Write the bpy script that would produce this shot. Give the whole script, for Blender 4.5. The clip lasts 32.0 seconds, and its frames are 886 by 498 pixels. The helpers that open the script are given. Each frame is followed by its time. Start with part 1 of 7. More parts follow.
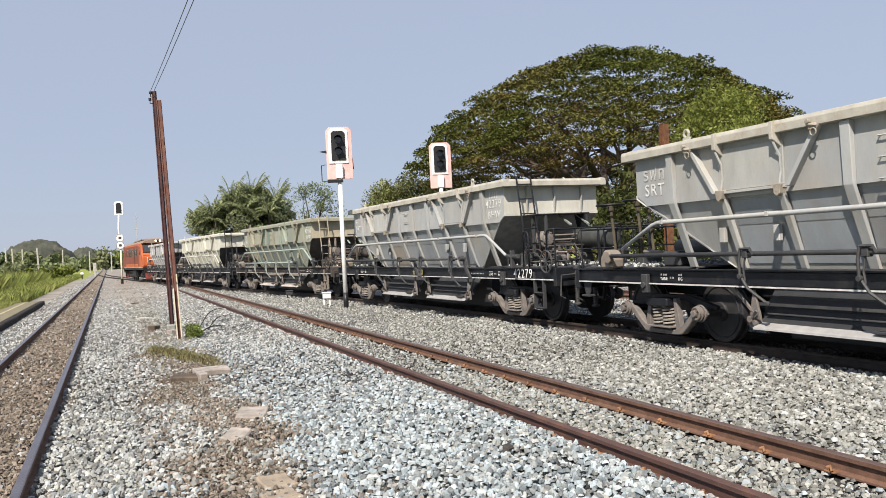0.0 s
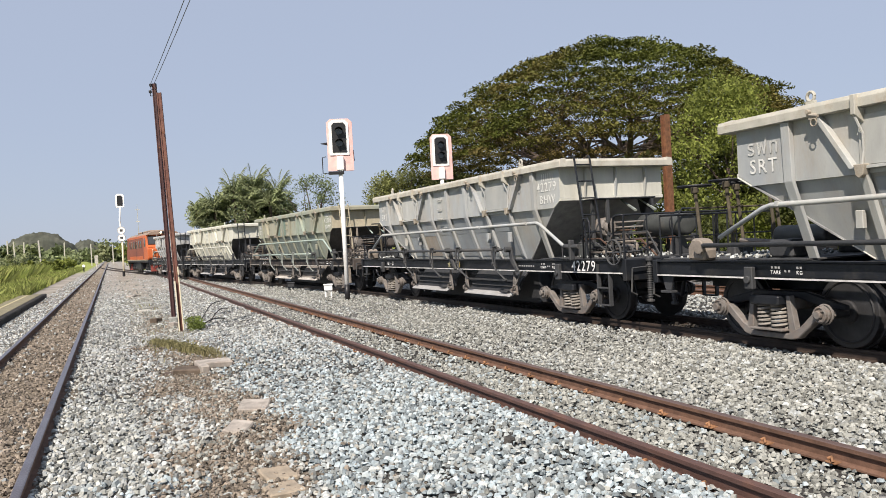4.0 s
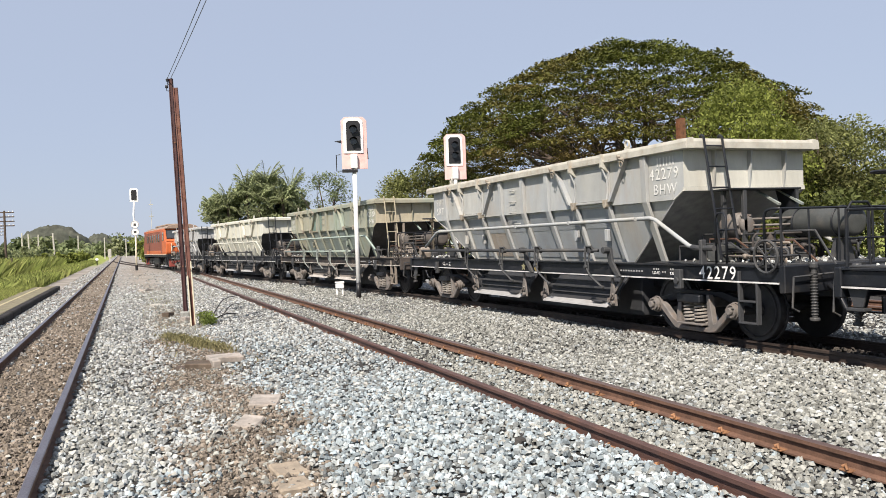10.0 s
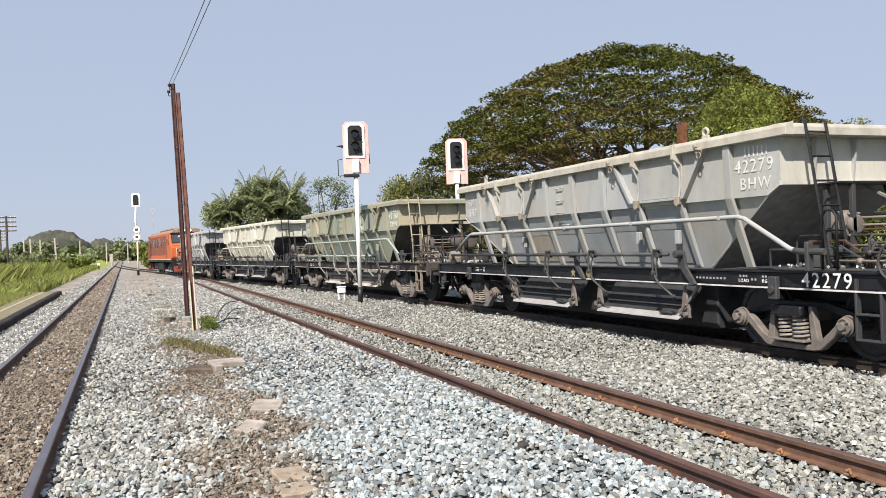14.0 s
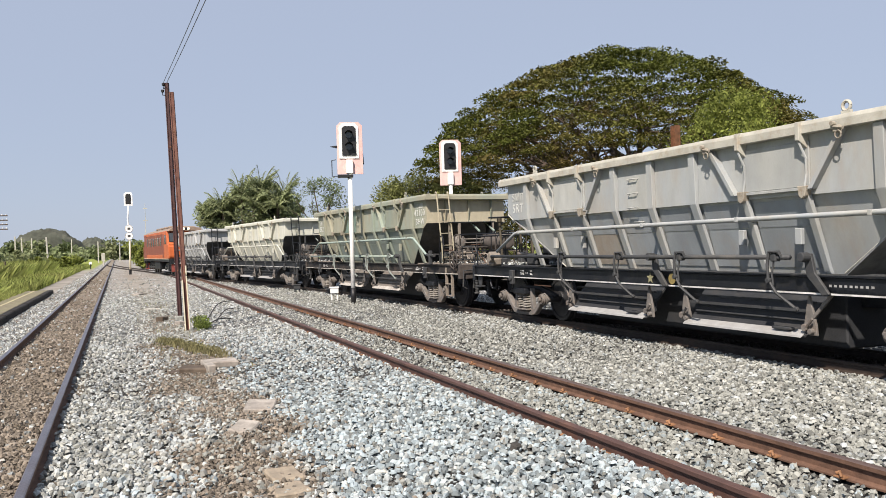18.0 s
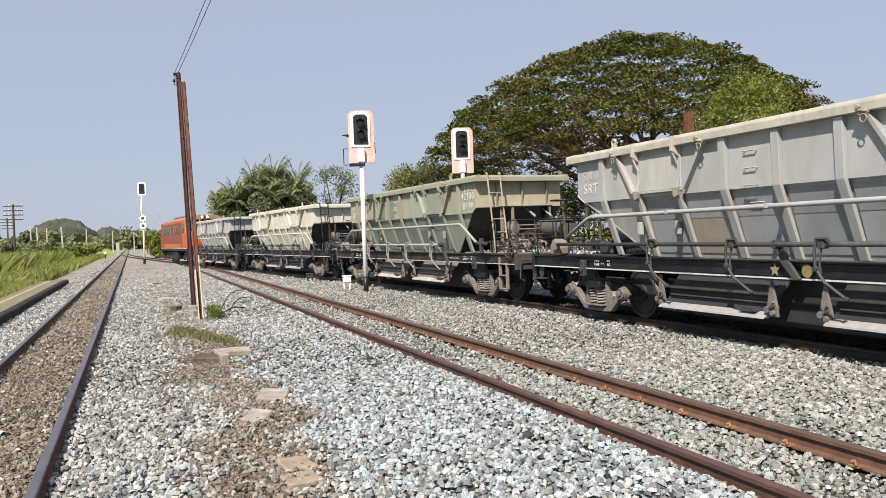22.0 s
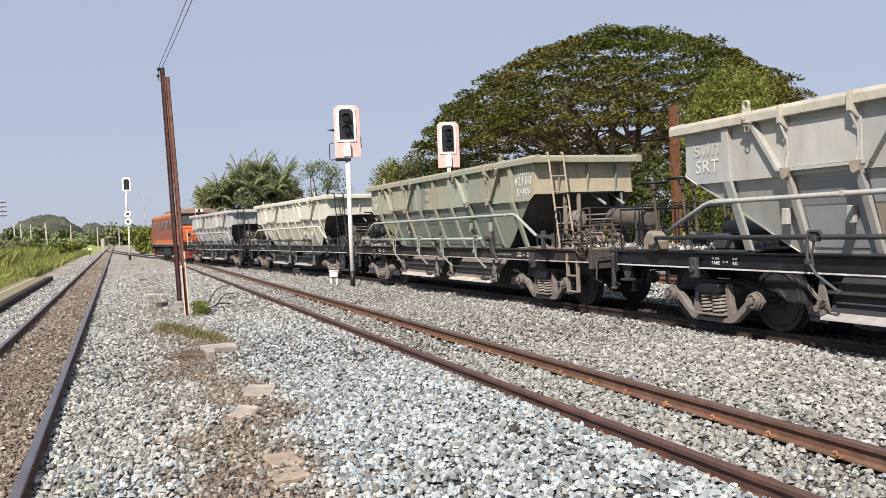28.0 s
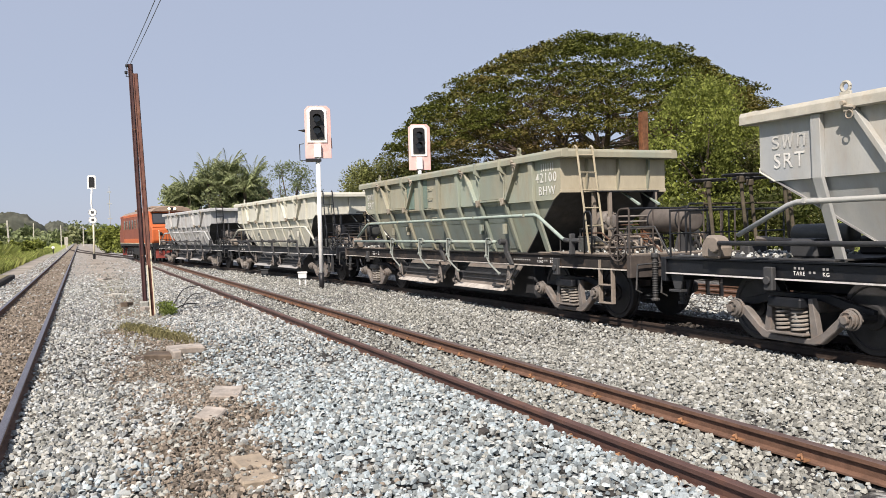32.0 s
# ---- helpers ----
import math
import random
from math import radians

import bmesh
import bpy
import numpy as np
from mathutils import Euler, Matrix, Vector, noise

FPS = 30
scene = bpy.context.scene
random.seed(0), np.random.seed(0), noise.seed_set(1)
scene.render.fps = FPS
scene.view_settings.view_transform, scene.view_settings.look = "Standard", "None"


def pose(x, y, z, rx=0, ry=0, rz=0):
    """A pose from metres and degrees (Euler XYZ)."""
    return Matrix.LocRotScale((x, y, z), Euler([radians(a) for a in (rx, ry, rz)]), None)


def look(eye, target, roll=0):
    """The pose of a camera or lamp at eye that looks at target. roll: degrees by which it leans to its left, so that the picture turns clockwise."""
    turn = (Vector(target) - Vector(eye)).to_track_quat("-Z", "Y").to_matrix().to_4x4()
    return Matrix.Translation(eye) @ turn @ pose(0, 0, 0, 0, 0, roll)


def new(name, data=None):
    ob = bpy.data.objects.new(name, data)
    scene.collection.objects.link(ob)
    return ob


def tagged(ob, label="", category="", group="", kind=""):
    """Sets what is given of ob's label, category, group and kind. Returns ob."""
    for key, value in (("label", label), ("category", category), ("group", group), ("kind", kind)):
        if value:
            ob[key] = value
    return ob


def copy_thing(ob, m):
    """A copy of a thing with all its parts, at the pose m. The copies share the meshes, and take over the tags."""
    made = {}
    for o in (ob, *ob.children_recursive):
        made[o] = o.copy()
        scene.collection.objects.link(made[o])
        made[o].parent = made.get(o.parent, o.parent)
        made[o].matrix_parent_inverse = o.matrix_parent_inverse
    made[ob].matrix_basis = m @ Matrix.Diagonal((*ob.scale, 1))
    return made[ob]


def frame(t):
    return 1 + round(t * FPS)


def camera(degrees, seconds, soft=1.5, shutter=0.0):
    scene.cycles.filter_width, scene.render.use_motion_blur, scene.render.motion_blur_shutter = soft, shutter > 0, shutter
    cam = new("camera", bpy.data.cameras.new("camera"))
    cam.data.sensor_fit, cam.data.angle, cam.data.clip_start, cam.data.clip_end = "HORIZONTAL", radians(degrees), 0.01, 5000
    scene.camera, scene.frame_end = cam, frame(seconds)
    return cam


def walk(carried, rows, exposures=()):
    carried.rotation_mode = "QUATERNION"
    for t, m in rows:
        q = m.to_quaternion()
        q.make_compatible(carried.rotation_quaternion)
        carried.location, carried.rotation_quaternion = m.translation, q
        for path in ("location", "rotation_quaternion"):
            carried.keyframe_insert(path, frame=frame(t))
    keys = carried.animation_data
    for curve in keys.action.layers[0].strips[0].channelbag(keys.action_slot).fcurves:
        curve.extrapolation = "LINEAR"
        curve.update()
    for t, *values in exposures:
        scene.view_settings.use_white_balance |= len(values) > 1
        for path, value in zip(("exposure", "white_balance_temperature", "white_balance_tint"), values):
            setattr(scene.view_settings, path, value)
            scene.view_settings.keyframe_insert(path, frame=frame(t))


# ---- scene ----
# ---- camera ----
# The plan: x runs across the tracks, y along them, z is up from the rail heads.
cam = camera(56.318, 32.0, soft=0.65)
PATH = [
    (0.0, 0.017, -0.022, 1.522, -0.084, 2.893, -22.025),
    (0.5, 0.014, -0.025, 1.529, 0.125, 2.778, -22.414),
    (1.0, 0.022, -0.011, 1.519, 0.098, 2.767, -22.119),
    (1.5, 0.010, -0.012, 1.521, -0.065, 2.702, -22.133),
    (2.0, 0.012, -0.003, 1.517, -0.176, 2.778, -21.490),
    (2.5, 0.019, 0.000, 1.521, -0.426, 2.889, -21.308),
    (3.0, 0.023, 0.002, 1.521, -0.618, 3.192, -21.594),
    (3.5, 0.022, -0.013, 1.529, -0.664, 3.145, -21.750),
    (5.5, 0.021, -0.024, 1.525, -0.617, 3.066, -22.473),
    (6.0, 0.013, -0.008, 1.522, -0.430, 2.896, -22.397),
    (6.5, 0.018, -0.018, 1.522, -0.311, 2.747, -22.229),
    (7.0, 0.013, -0.026, 1.521, -0.164, 2.475, -22.704),
    (7.5, 0.006, -0.006, 1.518, -0.512, 2.180, -22.813),
    (8.0, 0.009, 0.002, 1.509, -0.084, 1.987, -22.702),
    (8.5, -0.002, 0.006, 1.511, -0.456, 1.979, -21.906),
    (9.0, -0.003, -0.002, 1.521, -0.339, 1.946, -21.599),
    (9.5, 0.006, 0.001, 1.516, -0.181, 2.308, -21.188),
    (10.0, 0.006, 0.003, 1.518, -0.627, 2.008, -21.136),
    (10.5, 0.011, 0.008, 1.522, -0.553, 2.125, -21.207),
    (11.0, -0.000, -0.010, 1.523, -0.680, 2.105, -21.237),
    (11.5, -0.007, -0.003, 1.520, -0.509, 1.795, -21.423),
    (12.0, -0.006, 0.008, 1.524, -0.499, 1.856, -21.158),
    (12.5, -0.005, 0.004, 1.520, -0.088, 1.913, -21.318),
    (13.0, -0.004, 0.000, 1.524, -0.037, 1.716, -21.194),
    (13.5, -0.004, 0.011, 1.516, -0.051, 1.777, -21.373),
    (14.0, 0.002, 0.011, 1.515, -0.300, 2.063, -21.034),
    (14.5, 0.009, 0.007, 1.514, -0.403, 1.945, -21.265),
    (16.5, -0.010, -0.008, 1.525, -0.059, 1.608, -22.101),
    (17.0, -0.007, 0.003, 1.522, -0.170, 1.597, -22.101),
    (17.5, -0.008, 0.004, 1.515, -0.058, 1.513, -21.933),
    (18.0, -0.017, -0.007, 1.519, -0.248, 1.715, -21.521),
    (18.5, -0.002, -0.007, 1.521, -0.262, 1.817, -21.133),
    (19.0, 0.012, -0.004, 1.517, -0.644, 2.100, -21.459),
    (19.5, 0.016, -0.011, 1.519, -0.951, 2.527, -22.068),
    (20.0, 0.017, -0.011, 1.519, -1.195, 2.565, -22.303),
    (20.5, 0.006, -0.014, 1.520, -0.903, 2.431, -21.880),
    (21.0, 0.006, -0.010, 1.527, -0.900, 2.418, -21.121),
    (21.5, 0.002, 0.001, 1.520, -0.895, 2.297, -20.861),
    (22.0, 0.003, 0.012, 1.526, -1.052, 1.988, -20.654),
    (22.5, 0.005, 0.007, 1.525, -1.027, 1.844, -20.509),
    (23.0, 0.004, 0.014, 1.523, -1.140, 2.152, -20.811),
    (23.5, 0.002, -0.011, 1.521, -0.909, 2.199, -21.049),
    (24.0, 0.011, -0.020, 1.530, -0.831, 2.328, -21.438),
    (24.5, 0.015, -0.006, 1.517, -0.626, 2.538, -21.652),
    (25.0, 0.005, -0.022, 1.525, -0.622, 2.499, -21.535),
    (25.5, 0.019, -0.007, 1.521, -0.697, 2.401, -22.157),
    (27.5, 0.002, -0.008, 1.536, -0.987, 2.519, -22.038),
    (28.0, 0.010, -0.008, 1.536, -1.500, 2.312, -21.554),
    (28.5, 0.023, -0.001, 1.529, -1.238, 2.530, -21.646),
    (29.0, 0.031, -0.029, 1.541, -1.486, 2.386, -22.102),
    (29.5, 0.034, -0.026, 1.540, -1.737, 2.087, -22.672),
    (30.0, 0.027, -0.008, 1.537, -1.735, 2.131, -23.477),
    (30.5, 0.017, 0.002, 1.539, -1.676, 1.978, -23.613),
    (31.0, 0.003, 0.005, 1.544, -1.755, 2.011, -23.551),
    (31.5, 0.008, 0.007, 1.532, -1.558, 1.856, -23.732),
    (32.0, -0.002, 0.016, 1.528, -1.369, 1.577, -23.668),
]
walk(cam, [(t, pose(x, y, z, 90 + pitch, roll, yaw)) for t, x, y, z, pitch, roll, yaw in PATH], exposures=[(0.0, 0.46, 6900, 14), (9.0, 0.46, 6900, 14), (9.6, 0.56, 6900, 14), (14.4, 0.56, 6900, 14), (17.1, 0.56, 6900, 14), (17.6, 0.47, 6900, 14), (21.0, 0.47, 6950, 14.5), (23.5, 0.47, 7120, 16), (25.5, 0.47, 7080, 16), (28.0, 0.47, 6980, 16), (32.0, 0.47, 6980, 16)])

# ---- world and sun ----
SUN_EL, SUN_DIR = radians(46), Vector((-0.665, -0.747, 0)).normalized()
world = bpy.data.worlds.new("sky")
scene.world = world
world.use_nodes = True
wn = world.node_tree.nodes
sky = wn.new("ShaderNodeTexSky")
sky.sky_type, sky.sun_disc = "NISHITA", False
sky.sun_elevation, sky.sun_rotation = SUN_EL, math.atan2(SUN_DIR.x, SUN_DIR.y)
sky.air_density, sky.dust_density, sky.ozone_density, sky.altitude = 1.0, 0.6, 4.0, 0
clear, haze, mix_sky = wn["Background"], wn.new("ShaderNodeBackground"), wn.new("ShaderNodeMixShader")
clear.inputs[1].default_value = 0.08
haze.inputs[0].default_value, haze.inputs[1].default_value = (0.429, 0.522, 0.688, 1), 0.764
mix_sky.inputs[0].default_value = 0.84
wl = world.node_tree.links.new
wl(sky.outputs[0], clear.inputs[0]), wl(clear.outputs[0], mix_sky.inputs[1]), wl(haze.outputs[0], mix_sky.inputs[2])
wl(mix_sky.outputs[0], wn["World Output"].inputs[0])
sun = new("sun", bpy.data.lights.new("sun", "SUN"))
sun.data.energy, sun.data.angle, sun.data.color = 4.9, radians(0.6), (1.0, 0.955, 0.88)
sun.matrix_world = look((0, 0, 0), -(SUN_DIR * math.cos(SUN_EL) + Vector((0, 0, math.sin(SUN_EL)))))


# ---- materials ----
def material(name, base, rough=0.7, metal=0.0, vary=0.12, scale=6.0, fine=60.0, bump=0.15, dirt=None, dirt_amount=0.35,
             dirt_scale=2.0, island=0.0, objects=0.0, spec=0.4, streak=1.0, tint=None, warm=None):
    """A painted, rusty or mineral surface: base colour, variation at two sizes, patches of dirt, fine relief."""
    m = bpy.data.materials.new(name)
    m.use_nodes = True
    nt = m.node_tree
    nodes, link = nt.nodes, nt.links.new
    bsdf = nodes["Principled BSDF"]
    co = nodes.new("ShaderNodeTexCoord")
    mp = nodes.new("ShaderNodeMapping")
    mp.inputs["Scale"].default_value = (1, 1, streak)
    link(co.outputs["Object"], mp.inputs[0])

    def noise_tex(s, detail=4.0, rough_=0.6):
        n = nodes.new("ShaderNodeTexNoise")
        n.inputs["Scale"].default_value, n.inputs["Detail"].default_value, n.inputs["Roughness"].default_value = s, detail, rough_
        link(mp.outputs[0], n.inputs["Vector"])
        return n

    def mixed(a, b, fac):
        x = nodes.new("ShaderNodeMix")
        x.data_type = "RGBA"
        for sock, val in ((x.inputs["Factor"], fac), (x.inputs["A"], a), (x.inputs["B"], b)):
            if isinstance(val, (tuple, float, int)):
                sock.default_value = (*val, 1) if isinstance(val, tuple) else val
            else:
                link(val, sock)
        return x.outputs["Result"]

    def ramp(src, lo, hi, a=0.0, b=1.0):
        r = nodes.new("ShaderNodeMapRange")
        for i, v in enumerate((lo, hi, a, b)):
            r.inputs[i + 1].default_value = v
        link(src, r.inputs[0])
        return r.outputs[0]

    dark = tuple(c * (1 - vary * 1.6) for c in base)
    light = tuple(min(1, c * (1 + vary)) for c in base)
    big, small = noise_tex(scale), noise_tex(fine, 3.0)
    col = mixed(dark, light, ramp(big.outputs["Fac"], 0.3, 0.7))
    col = mixed(col, tuple(c * 0.72 for c in base), ramp(small.outputs["Fac"], 0.5, 0.75, 0, vary * 2.2))
    if tint:
        n3 = noise_tex(scale * 0.31)
        col = mixed(col, tint, ramp(n3.outputs["Fac"], 0.45, 0.65, 0, 0.75))
    if dirt:
        n2 = noise_tex(dirt_scale, 6.0, 0.7)
        col = mixed(col, dirt, ramp(n2.outputs["Fac"], 0.5, 0.72, 0, dirt_amount))
    for amount, kind in ((island, "island"), (objects, "object")):
        if amount:
            src = nodes.new("ShaderNodeNewGeometry").outputs["Random Per Island"] if kind == "island" else nodes.new("ShaderNodeObjectInfo").outputs["Random"]
            hsv = nodes.new("ShaderNodeHueSaturation")
            link(ramp(src, 0, 1, 1 - amount, 1 + amount), hsv.inputs["Value"])
            if warm and kind == "island":
                shuffle = nodes.new("ShaderNodeMath")
                shuffle.operation = "PINGPONG"
                shuffle.inputs[1].default_value = 0.083
                link(src, shuffle.inputs[0])
                col = mixed(col, warm, ramp(shuffle.outputs[0], 0.03, 0.083, 0, 0.8))
            link(col, hsv.inputs["Color"])
            col = hsv.outputs[0]
    link(col, bsdf.inputs["Base Color"])
    link(ramp(small.outputs["Fac"], 0.3, 0.7, max(0.05, rough - 0.1), min(1, rough + 0.1)), bsdf.inputs["Roughness"])
    bsdf.inputs["Metallic"].default_value = metal
    bsdf.inputs["Specular IOR Level"].default_value = spec
    if bump:
        b = nodes.new("ShaderNodeBump")
        b.inputs["Strength"].default_value, b.inputs["Distance"].default_value = bump, 0.02
        link(small.outputs["Fac"], b.inputs["Height"])
        link(b.outputs[0], bsdf.inputs["Normal"])
    return m


RUST = (0.16, 0.07, 0.035)
M_GREY = material("grey_wagon_paint", (0.395, 0.40, 0.378), 0.6, dirt=(0.34, 0.275, 0.20), dirt_amount=0.5, tint=(0.315, 0.345, 0.37), vary=0.11, scale=3.0, objects=0.11, streak=0.35, bump=0.05)
M_GREEN = material("green_grey_wagon_paint", (0.298, 0.286, 0.218), 0.65, dirt=(0.25, 0.18, 0.115), dirt_amount=0.45, tint=(0.235, 0.295, 0.255), vary=0.1, scale=2.5, objects=0.12, streak=0.35, bump=0.05)
M_CREAM = material("pale_wagon_paint", (0.525, 0.525, 0.455), 0.65, dirt=(0.34, 0.29, 0.21), dirt_amount=0.4, vary=0.08, scale=2.5, objects=0.06, streak=0.35, bump=0.05)
M_STEEL = material("dull_grey_wagon_paint", (0.40, 0.41, 0.41), 0.65, dirt=(0.26, 0.2, 0.14), dirt_amount=0.45, vary=0.1, scale=2.5, objects=0.06, streak=0.35, bump=0.05)
M_BLACK = material("black_frame_paint", (0.010, 0.012, 0.016), 0.5, dirt=(0.075, 0.066, 0.054), dirt_amount=0.35, vary=0.2, bump=0.1, dirt_scale=4)
M_CHUTE = material("dark_grey_chute_steel", (0.048, 0.05, 0.053), 0.6, dirt=(0.13, 0.118, 0.10), dirt_amount=0.5, vary=0.15, scale=3)
M_LIP = material("worn_pale_steel", (0.34, 0.338, 0.33), 0.5, dirt=(0.25, 0.2, 0.15), dirt_amount=0.4, vary=0.1)
M_CAST = material("dusty_cast_steel", (0.17, 0.155, 0.142), 0.7, dirt=(0.20, 0.135, 0.095), dirt_amount=0.6, vary=0.2, dirt_scale=7)
M_WHEEL = material("dark_wheel_steel", (0.05, 0.05, 0.052), 0.5, metal=0.3, dirt=(0.06, 0.05, 0.042), dirt_amount=0.4, vary=0.2)
M_WHITE = material("white_paint", (0.78, 0.78, 0.76), 0.6, dirt=(0.45, 0.38, 0.30), dirt_amount=0.3, vary=0.05, bump=0.05)
M_LETTER = material("white_lettering_paint", (0.80, 0.80, 0.78), 0.6, vary=0.08, bump=0.0, dirt=(0.5, 0.48, 0.44), dirt_amount=0.4, dirt_scale=12)
M_PRINT = material("worn_small_print_paint", (0.36, 0.36, 0.35), 0.7, vary=0.2, bump=0.0, dirt=(0.1, 0.1, 0.1), dirt_amount=0.5, dirt_scale=20)
M_MARK = material("faded_white_lettering_paint", (0.66, 0.66, 0.63), 0.65, vary=0.12, bump=0.0, dirt=(0.40, 0.40, 0.37), dirt_amount=0.6, dirt_scale=9)
M_MARK_WORN = material("nearly_worn_off_stencil_paint", (0.47, 0.47, 0.45), 0.65, vary=0.15, bump=0.0, dirt=(0.43, 0.43, 0.40), dirt_amount=0.9, dirt_scale=14)
M_STRIPE = material("scuffed_white_stripe_paint", (0.66, 0.655, 0.63), 0.65, vary=0.15, bump=0.0, dirt=(0.16, 0.145, 0.13), dirt_amount=0.6, dirt_scale=5)
M_YELLOW = material("faded_yellow_paint", (0.30, 0.28, 0.16), 0.7, vary=0.2, bump=0.0, dirt=(0.12, 0.11, 0.08), dirt_amount=0.6, dirt_scale=14)
M_OCHRE = material("faded_ochre_paint", (0.25, 0.19, 0.065), 0.7, vary=0.2, bump=0.0, dirt=(0.1, 0.085, 0.05), dirt_amount=0.6, dirt_scale=14)
M_TANK = material("dark_grey_tank_paint", (0.062, 0.066, 0.064), 0.45, dirt=(0.17, 0.145, 0.12), dirt_amount=0.5, vary=0.15)
M_RUSTY = material("rusty_brown_steel", RUST, 0.75, dirt=(0.28, 0.13, 0.06), dirt_amount=0.6, vary=0.25, scale=8)
M_RAILHEAD = material("worn_rail_head_steel", (0.13, 0.088, 0.078), 0.45, metal=0.2, dirt=(0.13, 0.075, 0.05), dirt_amount=0.6, vary=0.12, scale=3)
M_RAILWEB = material("rust_brown_rail_web", (0.14, 0.077, 0.052), 0.85, dirt=(0.15, 0.08, 0.05), dirt_amount=0.6, vary=0.25, scale=9)
# Siding rails: the shade under the train is put into the steel colour.
M_RAIL_SHADE = material("shade_dark_rail_steel", (0.045, 0.033, 0.027), 0.6, vary=0.25, dirt=(0.09, 0.05, 0.03), dirt_amount=0.5)
M_CLIP = material("rusty_clip_steel", (0.22, 0.11, 0.055), 0.8, vary=0.3, objects=0.3)
M_STONE_BLUE = material("fresh_blue_grey_crushed_stone", (0.295, 0.347, 0.368), 0.85, vary=0.15, scale=14, fine=110, bump=0.12, island=0.56, spec=0.25, warm=(0.31, 0.322, 0.305))
M_STONE = material("pale_grey_crushed_stone", (0.328, 0.348, 0.345), 0.85, vary=0.15, scale=14, fine=110, bump=0.12, island=0.56, spec=0.25, warm=(0.335, 0.322, 0.28))
# Siding stones: coloured dark for the shade below the wagons.
M_STONE_SHADE = material("shade_dark_crushed_stone", (0.06, 0.052, 0.045), 0.8, vary=0.2, scale=14, fine=110, bump=0.12, island=0.5)
M_STONE_BROWN = material("brown_dusty_crushed_stone", (0.205, 0.173, 0.14), 0.9, vary=0.15, scale=14, fine=110, bump=0.12, island=0.6, spec=0.2)
M_RAILDARK = material("dark_maroon_rail_rust", (0.105, 0.058, 0.048), 0.6, metal=0.1, dirt=(0.17, 0.08, 0.045), dirt_amount=0.6, vary=0.15, scale=4)
M_RAILSHINE = material("polished_rail_head_steel", (0.17, 0.16, 0.18), 0.38, metal=0.6, dirt=(0.13, 0.085, 0.075), dirt_amount=0.5, vary=0.1, scale=3)
M_STONE_DULL = material("dull_olive_grey_crushed_stone", (0.272, 0.276, 0.252), 0.9, vary=0.15, scale=14, fine=110, bump=0.12, island=0.5, spec=0.2)
M_CONCRETE = material("weathered_concrete", (0.345, 0.31, 0.272), 0.9, vary=0.25, scale=7, dirt=(0.19, 0.15, 0.115), dirt_amount=0.7)
M_ORANGE = material("orange_locomotive_paint", (0.52, 0.125, 0.04), 0.45, dirt=(0.25, 0.07, 0.03), dirt_amount=0.45, vary=0.1, scale=1.5, streak=0.4, bump=0.04)
M_MAROON = material("faded_red_locomotive_paint", (0.235, 0.072, 0.042), 0.55, dirt=(0.16, 0.05, 0.03), dirt_amount=0.5, vary=0.12, scale=1.5, streak=0.4, bump=0.04)
M_ROOF = material("brown_grey_locomotive_roof", (0.27, 0.20, 0.155), 0.7, vary=0.15)
M_GLASSY = material("dark_window_glass", (0.05, 0.056, 0.062), 0.08, vary=0.05, bump=0.0, spec=0.6)
M_SIGNAL = material("black_signal_enamel", (0.016, 0.016, 0.018), 0.45, vary=0.1, bump=0.0)
M_PINK = material("faded_red_and_white_signal_paint", (0.70, 0.43, 0.40), 0.6, vary=0.1, tint=(0.72, 0.56, 0.52), scale=4, bump=0.04)
M_LENS = material("dark_signal_lens", (0.03, 0.035, 0.035), 0.12, vary=0.1, bump=0.0, spec=0.7)
M_BARK = material("dark_tree_bark", (0.095, 0.07, 0.055), 0.9, vary=0.25, scale=3, fine=30, bump=0.6)
M_POST = material("weathered_concrete_post", (0.47, 0.45, 0.40), 0.9, vary=0.15, dirt=(0.2, 0.18, 0.13), dirt_amount=0.5)
M_PALEPOST = material("faded_yellow_white_post_paint", (0.64, 0.59, 0.44), 0.8, vary=0.1)
M_CABLE = material("black_cable_sheath", (0.025, 0.024, 0.024), 0.7, vary=0.2, bump=0.0)
M_WIRE = material("dark_wire", (0.12, 0.12, 0.13), 0.6, vary=0.1, bump=0.0)


def leaf_material(name, base, warm, trans=0.36):
    m = material(name, base, 0.72, vary=0.25, scale=0.35, fine=5, bump=0.0, island=0.45, tint=warm, spec=0.16)
    nt = m.node_tree
    bsdf, out = nt.nodes["Principled BSDF"], nt.nodes["Material Output"]
    tr, mix = nt.nodes.new("ShaderNodeBsdfTranslucent"), nt.nodes.new("ShaderNodeMixShader")
    nt.links.new(bsdf.inputs["Base Color"].links[0].from_socket, tr.inputs[0])
    mix.inputs[0].default_value = trans
    nt.links.new(bsdf.outputs[0], mix.inputs[1])
    nt.links.new(tr.outputs[0], mix.inputs[2])
    nt.links.new(mix.outputs[0], out.inputs[0])
    return m


M_LEAF_RAIN = leaf_material("dark_olive_foliage", (0.088, 0.102, 0.021), (0.138, 0.106, 0.034), 0.16)
M_LEAF_INNER = leaf_material("brownish_inner_foliage", (0.10, 0.085, 0.026), (0.135, 0.09, 0.036), 0.12)
M_LEAF_LIGHT = leaf_material("yellow_green_foliage", (0.205, 0.235, 0.056), (0.165, 0.19, 0.046))
M_LEAF_MID = leaf_material("mid_green_foliage", (0.19, 0.205, 0.075), (0.22, 0.205, 0.09))
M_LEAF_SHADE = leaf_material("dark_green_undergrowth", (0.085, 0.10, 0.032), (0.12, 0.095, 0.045))
